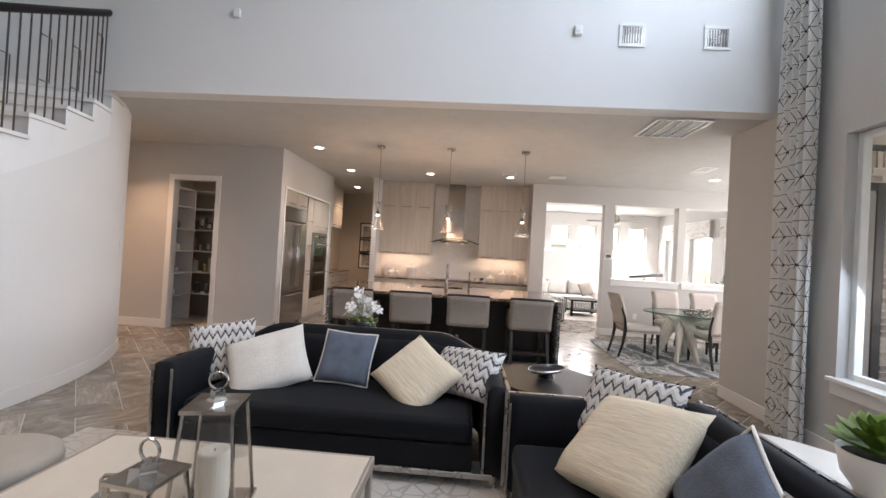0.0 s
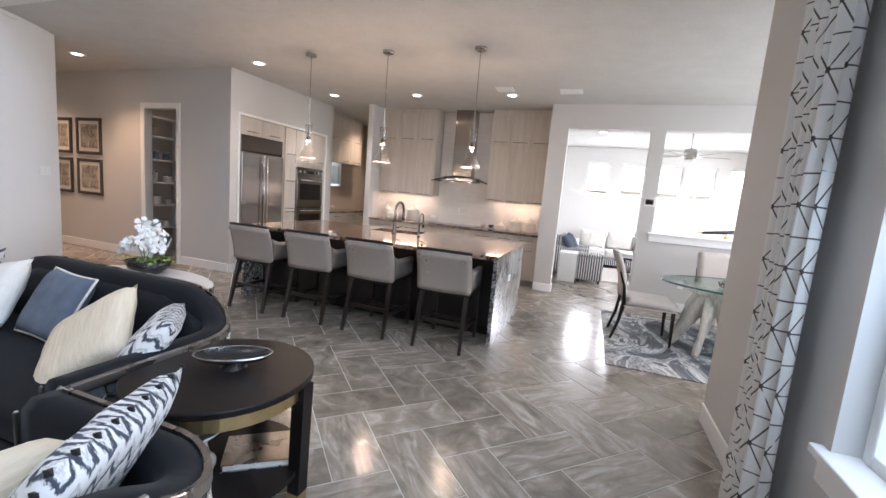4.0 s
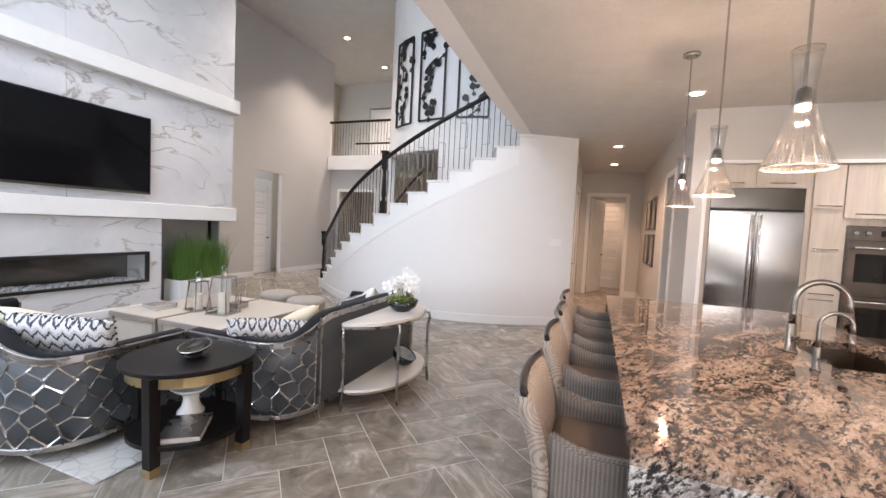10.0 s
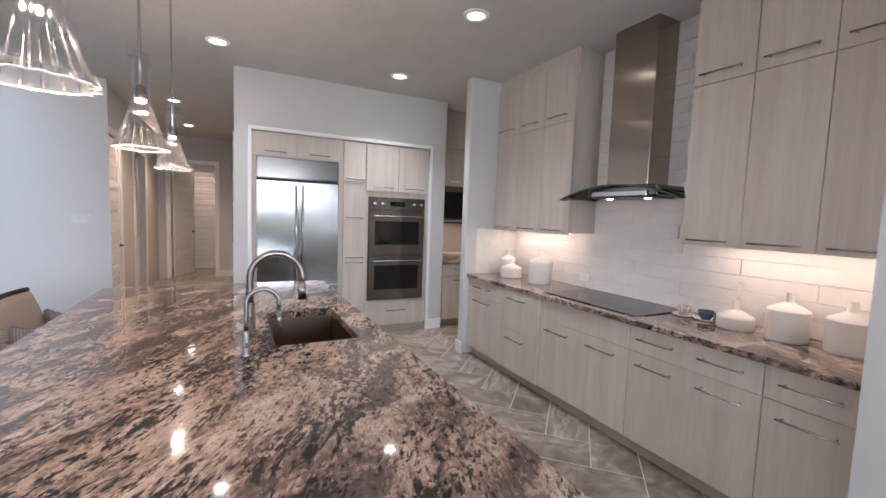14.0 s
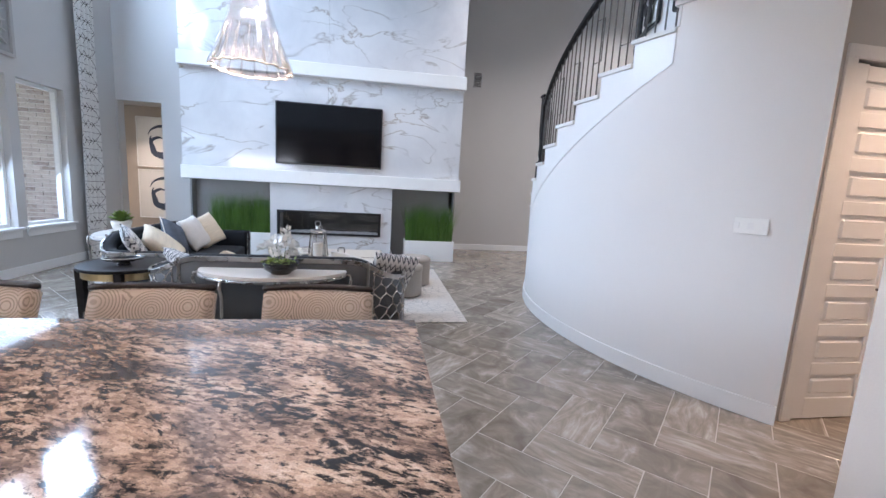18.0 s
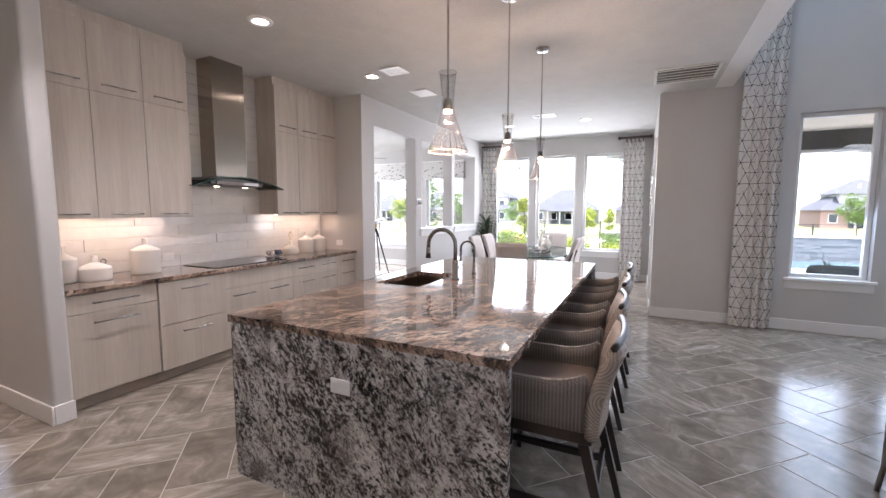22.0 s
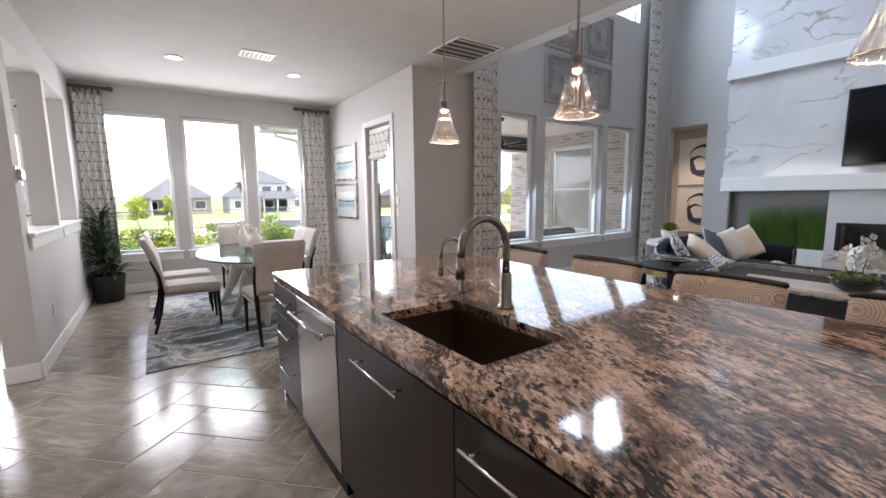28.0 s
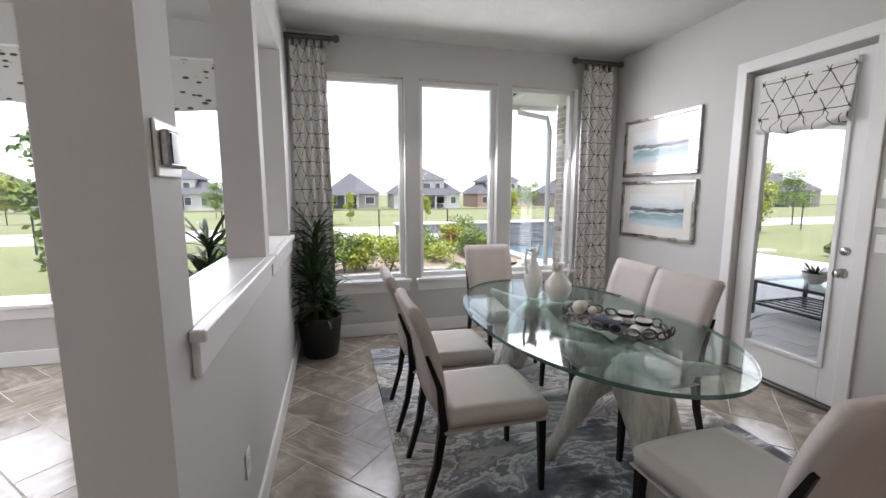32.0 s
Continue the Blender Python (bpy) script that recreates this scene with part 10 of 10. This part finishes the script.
# ---- sunroom ----
def seat_block(name, label, m, w, d, arms, cover, skirt, cat="sofa"):
    t = thing(name, label, cat, m)
    part("base", bx(-w / 2, w / 2, -d / 2, d / 2, 0.08, 0.26, 0.01), skirt, t, "navy and white striped base")
    for sx in (-1, 1):
        for sy in (-1, 1):
            part("foot", bx(sx * (w / 2 - 0.06) - 0.025, sx * (w / 2 - 0.06) + 0.025, sy * (d / 2 - 0.06) - 0.025, sy * (d / 2 - 0.06) + 0.025, 0, 0.08), M_BLACKWOOD, t)
        if arms:
            part("arm", bx(sx * (w / 2 - 0.08) - 0.08, sx * (w / 2 - 0.08) + 0.08, -d / 2, d / 2, 0.261, 0.6, 0.03, 3), cover, t, smooth=True)
    part("back", bx(-w / 2 + 0.16, w / 2 - 0.16, d / 2 - 0.2, d / 2, 0.261, 0.82, 0.04, 3), cover, t, smooth=True)
    n = max(1, round((w - 0.32) / 0.7))
    s = (w - 0.33) / n
    for k in range(n):
        x = -w / 2 + 0.165 + s * k
        part("seat_cushion", bx(x, x + s - 0.006, -d / 2 - 0.02, d / 2 - 0.205, 0.262, 0.44, 0.04, 3), cover, t, smooth=True)
        bm = cushion(s * 0.95, 0.46, 0.18, n=8)
        bmesh.ops.transform(bm, matrix=pose(x + s / 2, d / 2 - 0.3, 0.66, 76, 0, 0), verts=bm.verts)
        part("back_cushion", bm, cover, t, smooth=True)
    return t


seat_block("sunroom_sofa", "white cushioned sofa with a navy striped base", pose(1.55, 7.45, 0), 2.3, 0.9, True, M_WICKER, M_STRIPED)
seat_block("striped_armchair", "navy and white striped armchair in the sunroom", pose(0.45, 5.55, 0, 0, 0, 90), 0.8, 0.8, True, M_STRIPED, M_STRIPED, "armchair")
pillow("navy_pillow", "navy blue pillow on the sunroom armchair", _up(0.42, 5.35, 0.66, 62, 70, 10), 0.44, 0.44, 0.14, M_STRIPE, None, None, "sunroom pillows")
pillow("navy_pillow", "blue patterned pillow on the sunroom armchair", _up(0.5, 5.6, 0.66, 62, 95, -12), 0.42, 0.42, 0.13, M_DENIM, None, None, "sunroom pillows")
pillow("grey_pillow", "pale grey pillow on the sunroom sofa", _up(2.35, 7.2, 0.66, 62, 0, 16), 0.42, 0.42, 0.13, M_OTTO, None, None, "sunroom pillows")
pillow("cream_pillow", "cream pillow on the sunroom sofa", _up(1.0, 7.2, 0.66, 62, 0, -8), 0.42, 0.42, 0.13, M_FUR, None, None, "sunroom pillows")
so = thing("striped_ottoman", "navy and white striped cube ottoman on dark feet", "ottoman", pose(0.88, 4.72, 0))
part("body", bx(-0.24, 0.24, -0.24, 0.24, 0.06, 0.5, 0.02, 2), M_STRIPED, so)
part("top_pad", bx(-0.245, 0.245, -0.245, 0.245, 0.501, 0.56, 0.025, 2), M_STRIPED, so, smooth=True)
for x in (-0.19, 0.19):
    for y in (-0.19, 0.19):
        part("foot", bx(x - 0.02, x + 0.02, y - 0.02, y + 0.02, 0, 0.06), M_BLACKWOOD, so)
ws = thing("side_cabinet", "low white side cabinet at the sunroom entry", "cabinet", pose(0.46, 4.55, 0))
part("carcass", bx(-0.15, 0.17, -0.24, 0.24, 0.0, 0.54, 0.006), M_WHITE, ws)
part("cabinet_top", bx(-0.16, 0.18, -0.25, 0.25, 0.541, 0.565, 0.004), M_WHITE, ws)
part("drawer_front", bx(-0.14, 0.16, -0.258, -0.241, 0.3, 0.53, 0.003), M_WHITE, ws)
stb = thing("sunroom_table", "square black coffee table with a lower shelf", "coffee table", pose(1.95, 6.05, 0.012))
part("tabletop", bx(-0.42, 0.42, -0.42, 0.42, 0.4, 0.44, 0.006), M_BLACKWOOD, stb)
part("lower_shelf", bx(-0.38, 0.38, -0.38, 0.38, 0.12, 0.145, 0.004), M_BLACKWOOD, stb)
for x in (-0.38, 0.38):
    for y in (-0.38, 0.38):
        part("leg", bx(x - 0.03, x + 0.03, y - 0.03, y + 0.03, 0, 0.4, 0.003), M_BLACKWOOD, stb)
solid("sunroom_rug", bx(0.75, 3.6, 4.95, 7.0, 0.001, 0.012, 0.003), M_RUG, "cream patterned rug in the sunroom", "rug")
te = thing("telescope", "dark telescope on a tripod in the sunroom", "telescope", pose(3.2, 5.1, 0))
for k in range(3):
    a = k * 2.094 + 0.4
    part("tripod_leg", tube(B(), [(0, 0, 1.08), (0.38 * math.cos(a), 0.38 * math.sin(a), 0.0)], [0.02, 0.015], 6), M_BLACKWOOD, te)
part("mount_head", lathe(B(), [(0, 1.05), (0.04, 1.06), (0.045, 1.13), (0.02, 1.17), (0, 1.17)], 12), M_BRASS, te)
part("optical_tube", tube(B(), [(-0.42, -0.1, 1.17), (-0.1, -0.02, 1.2), (0.46, 0.1, 1.26)], [0.025, 0.035, 0.045], 12), M_BLACK, te, smooth=True)
part("eyepiece", tube(B(), [(-0.5, -0.12, 1.16), (-0.42, -0.1, 1.17)], 0.015, 8), M_BRASS, te)
for n, (a, b) in enumerate(SWINS):
    t = thing("window_valance", "flat valance in a sprig print over a sunroom window", "valance", group="sunroom valances")
    sheet_uv(arange(0, 1, 12), arange(0, 1, 6), lambda u, v: (EAST - 0.09 - 0.006 * math.sin(u * 30), a - 0.06 + u * (b - a + 0.12), 2.26 + 0.44 * v + 0.012 * math.sin(u * 6.28 * 2) * (1 - v)), 0.006, M_VALANCE, "valance_cloth", t)
    part("valance_board", bx(EAST - 0.1, EAST - 0.002, a - 0.06, b + 0.06, 2.695, 2.715, 0.002), M_TRIM, t)
    for y in (a - 0.06, b + 0.054):
        part("valance_return", bx(EAST - 0.088, EAST - 0.002, y, y + 0.006, 2.27, 2.694), M_LINEN, t)

# ---- vent high beside the fireplace ----
_t = thing("wall_vent", "small dark grey slatted vent high on the living room wall", "vent", pose(-5.315, -8.398, 4.115))
part("frame", bx(-0.1, 0.1, 0, 0.012, -0.17, 0.17, 0.003), M_PEWTER, _t)
for _k in range(9):
    part("slat", bx(-0.08, 0.08, 0.012, 0.02, -0.145 + _k * 0.034, -0.123 + _k * 0.034), M_IRON, _t)

# ---- floor tiles: herringbone, 0.305 by 0.61, laid at 45 degrees ----
TW, GAP = 0.305, 0.0065
_me = bpy.data.meshes.new("floor_tile")
_x0, _x1, _y0, _y1, _e = GAP / 2, 2 * TW - GAP / 2, GAP / 2, TW - GAP / 2, 0.002
_v = [(_x0, _y0, -0.008), (_x1, _y0, -0.008), (_x1, _y1, -0.008), (_x0, _y1, -0.008), (_x0, _y0, -0.0012), (_x1, _y0, -0.0012), (_x1, _y1, -0.0012), (_x0, _y1, -0.0012), (_x0 + _e, _y0 + _e, 0), (_x1 - _e, _y0 + _e, 0), (_x1 - _e, _y1 - _e, 0), (_x0 + _e, _y1 - _e, 0)]
_f = [(0, 1, 5, 4), (1, 2, 6, 5), (2, 3, 7, 6), (3, 0, 4, 7), (4, 5, 9, 8), (5, 6, 10, 9), (6, 7, 11, 10), (7, 4, 8, 11), (8, 9, 10, 11)]
_me.from_pydata(_v, [], _f)
_uv = _me.uv_layers.new(name="UVMap")
for loop in _me.loops:
    _uv.data[loop.index].uv = _v[loop.vertex_index][:2]
_me.materials.append(M_TILE)
floor = thing("floor", "grey-brown streaked porcelain tiles laid in a diagonal herringbone", "floor", kind="structure")


def on_floor(x, y):
    """Whether a tile's middle lies inside the rooms."""
    if NOOKS - 0.3 < y < 8.4 and -0.3 < x < EAST + 0.3:
        return True
    if -7.3 < y <= 4.5 and -5.3 < x < LIVX + 0.3:
        return True
    if -1.2 < y < 1.3 and -12 < x < -4:
        return True
    if -9.5 < y <= -1.2 and -14.0 < x < -4.0:
        return True
    return (0.3 < x < 3.5 and -9.3 < y < -6.8) or (-5.2 < x < -2.2 and 3 < y < 6.2)


_spots = []
_ox, _oy = -0.69, -1.86
_c = math.sqrt(0.5)
for i in range(-60, 61):
    for j in range(-40, 41):
        for (u, v, turned) in ((i + 2 * j, -i + 2 * j, 0), (i + 2 * j + 3, -i + 2 * j, 1)):
            um, vm = (u + 1, v + 0.5) if not turned else (u - 0.5, v + 1)
            x, y = _ox + (um - vm) * TW * _c, _oy + (um + vm) * TW * _c
            if on_floor(x, y):
                px, py = _ox + (u - v) * TW * _c, _oy + (u + v) * TW * _c
                _spots.append((x, y, px, py, 45 + 90 * turned))
# the tiles that the walk passes nearest: round the island, the sofas' corner and the nook
_near = sorted(_spots, key=lambda s: min(math.hypot(s[0] - a, s[1] - b) for a, b in ((0.6, -2.0), (0.8, 0.2), (0.3, 2.4), (-1.6, 2.4), (-3.6, 2.2), (-4.2, 0.2), (0.9, -3.6))))
for x, y, px, py, a in _near[:300]:
    ob = new("floor_tile", _me)
    ob.matrix_world = pose(px, py, 0, 0, 0, a)
    ob.parent = floor
_vs, _fs, _us = [], [], []
for x, y, px, py, a in _near[300:]:
    m, n = pose(px, py, 0, 0, 0, a), len(_vs)
    _vs += [tuple(m @ Vector(p)) for p in _v]
    _us += [p[:2] for p in _v]
    _fs += [tuple(n + k for k in q) for q in _f]
_far = bpy.data.meshes.new("far_tiles")
_far.from_pydata(_vs, [], _fs)
_uv = _far.uv_layers.new(name="UVMap")
for loop in _far.loops:
    _uv.data[loop.index].uv = _us[loop.vertex_index]
_far.materials.append(M_TILE)
_ob = tagged(new("floor_tiles_far", _far), kind="stuff")
_ob.parent = floor

# ---- wall tiles, bricks and paving ----
def bond(name, parent, axis, at, out, a0, a1, z0, z1, lw, lh, gap, depth, mat, holes=(), seed=1, limit=300, offs=(0.0, 0.5), soldier=False, far_name="far_pieces"):
    """Pieces in running bond on a wall plane; cut ones at the ends and at openings; past the limit they are joined."""
    r = random.Random(seed)
    cells = []
    rows = int(round((z1 - z0) / lh))
    for j in range(rows):
        lo, hi = z0 + j * lh + gap / 2, z0 + (j + 1) * lh - gap / 2
        x = a0 - lw * offs[j % len(offs)]
        while x < a1:
            p, q = max(x, a0) + gap / 2, min(x + lw, a1) - gap / 2
            x += lw
            spans = [(p, q)]
            for h0, h1, g0, g1 in holes:
                if hi > g0 + 0.004 and lo < g1 - 0.004:
                    spans = [s for u, v in spans for s in ((u, min(v, h0 - gap / 2)), (max(u, h1 + gap / 2), v))]
            cells += [(u, v, lo, hi) for u, v in spans if v - u > 0.03]
    if soldier:
        x = a0
        while x < a1 - 0.03:
            cells.append((x + gap / 2, x + lh - gap / 2, z1 + gap / 2, z1 + lw - gap))
            x += lh
    shared = {}
    verts, faces = [], []
    bev = min(0.003, gap * 0.6)
    for n, (u, v, lo, hi) in enumerate(cells):
        w, h, d = round(v - u, 3), round(hi - lo, 3), depth + r.choice((0, 0.001, 0.002))
        pts = [(0, 0, 0), (w, 0, 0), (w, 0, h), (0, 0, h), (0, d - bev, 0), (w, d - bev, 0), (w, d - bev, h), (0, d - bev, h), (bev, d, bev), (w - bev, d, bev), (w - bev, d, h - bev), (bev, d, h - bev)]
        fs = [(0, 1, 5, 4), (1, 2, 6, 5), (2, 3, 7, 6), (3, 0, 4, 7), (4, 5, 9, 8), (5, 6, 10, 9), (6, 7, 11, 10), (7, 4, 8, 11), (8, 9, 10, 11)]
        if axis == "y":
            m = Matrix(((1, 0, 0, u), (0, out, 0, at), (0, 0, 1, lo), (0, 0, 0, 1)))
        elif axis == "x":
            m = Matrix(((0, out, 0, at), (1, 0, 0, u), (0, 0, 1, lo), (0, 0, 0, 1)))
        else:
            m = Matrix(((1, 0, 0, u), (0, 0, 1, lo), (0, 1, 0, at), (0, 0, 0, 1)))
        pts = [tuple(m.to_3x3() @ Vector(p)) for p in pts]
        if m.to_3x3().determinant() > 0:
            fs = [f[::-1] for f in fs]
        if n < limit:
            key = (w, h, d)
            if key not in shared:
                me = bpy.data.meshes.new(name)
                me.from_pydata(pts, [], fs)
                me.materials.append(mat)
                shared[key] = me
            ob = new(name, shared[key])
            ob.location = m.translation
            ob.parent = parent
        else:
            k = len(verts)
            verts += [tuple(Vector(p) + m.translation) for p in pts]
            faces += [tuple(k + i for i in f) for f in fs]
    if verts:
        me = bpy.data.meshes.new(far_name)
        me.from_pydata(verts, [], faces)
        me.materials.append(mat)
        ob = tagged(new(far_name, me), kind="stuff")
        ob.parent = parent


bs = thing("backsplash", "glossy white long subway tiles over the counter", "backsplash", kind="structure")
part("grout_bed", box(box(bx(-3.3, 0.0, BACKY - 0.006, BACKY, 0.92, 1.44), -2.12, -1.07, BACKY - 0.006, BACKY, 1.44, 3.05), -3.299, -3.294, 3.3, BACKY - 0.006, 0.92, 1.43), M_MORTAR, bs)
bond("wall_tile", bs, "y", BACKY - 0.006, -1, -3.3, 0.0, 0.92, 1.44, 1.22, 0.104, 0.003, 0.007, M_SUBWAY, limit=120, offs=(0.0, 0.33, 0.66))
bond("wall_tile", bs, "y", BACKY - 0.006, -1, -2.12, -1.07, 1.44, 3.0, 1.22, 0.104, 0.003, 0.007, M_SUBWAY, seed=2, limit=80, offs=(0.33, 0.66, 0.0))
_wn = {k: bpy.data.objects[k] for k in ("wall_patio_north_far", "wall_patio_north", "wall_patio_north_head", "wall_patio_pier", "wall_south_wing")}
_y = NOOKS - 0.212
bond("brick", _wn["wall_patio_north_far"], "y", _y, -1, 3.29, 5.05, -0.14, 2.71, 0.245, 0.075, 0.014, 0.012, M_BRICK, seed=3, limit=300, soldier=True)
bond("brick", _wn["wall_patio_north"], "y", _y, -1, LIVX + 0.205, 2.27, -0.14, 2.71, 0.245, 0.075, 0.014, 0.012, M_BRICK, seed=4, limit=120, soldier=True)
bond("brick", _wn["wall_patio_north_head"], "y", _y, -1, 2.27, 3.29, 2.56, 2.71, 0.245, 0.075, 0.014, 0.012, M_BRICK, seed=5, soldier=True)
bond("brick", _wn["wall_patio_pier"], "y", _y, -1, 5.05, 5.85, -0.14, 2.96, 0.245, 0.075, 0.014, 0.012, M_BRICK, seed=6, limit=200)
bond("brick", _wn["wall_patio_pier"], "y", -0.4, 1, 5.05, 5.85, -0.14, 2.71, 0.245, 0.075, 0.014, 0.012, M_BRICK, seed=7, limit=200, far_name="far_bricks")
bond("brick", _wn["wall_patio_pier"], "x", 5.85, 1, _y, -0.4, -0.14, 2.71, 0.245, 0.075, 0.014, 0.012, M_BRICK, seed=8, limit=0, far_name="end_bricks")
bond("brick", _wn["wall_south_wing"], "y", -6.6, 1, LIVX + 0.205, 6.2, -0.14, 3.16, 0.245, 0.075, 0.014, 0.012, M_BRICK, [(SWIN[0] - 0.02, SWIN[1] + 0.02, SWIN[2] - 0.02, SWIN[3] + 0.02)], seed=9, limit=300)
pv = bpy.data.objects["patio_bed"]
bond("paver", pv, "z", PZ - 0.02, 1, LIVX + 0.205, 6.4, -6.6, NOOKS - 0.2, 0.61, 0.405, 0.006, 0.02, M_PATIO, seed=10, limit=160, offs=(0.0, 0.33, 0.66))
bond("paver", pv, "z", PZ - 0.02, 1, 6.4, 9.3, -8.5, -1.9, 0.61, 0.405, 0.006, 0.02, M_PATIO, seed=11, limit=100, offs=(0.0, 0.33, 0.66), far_name="far_pavers")
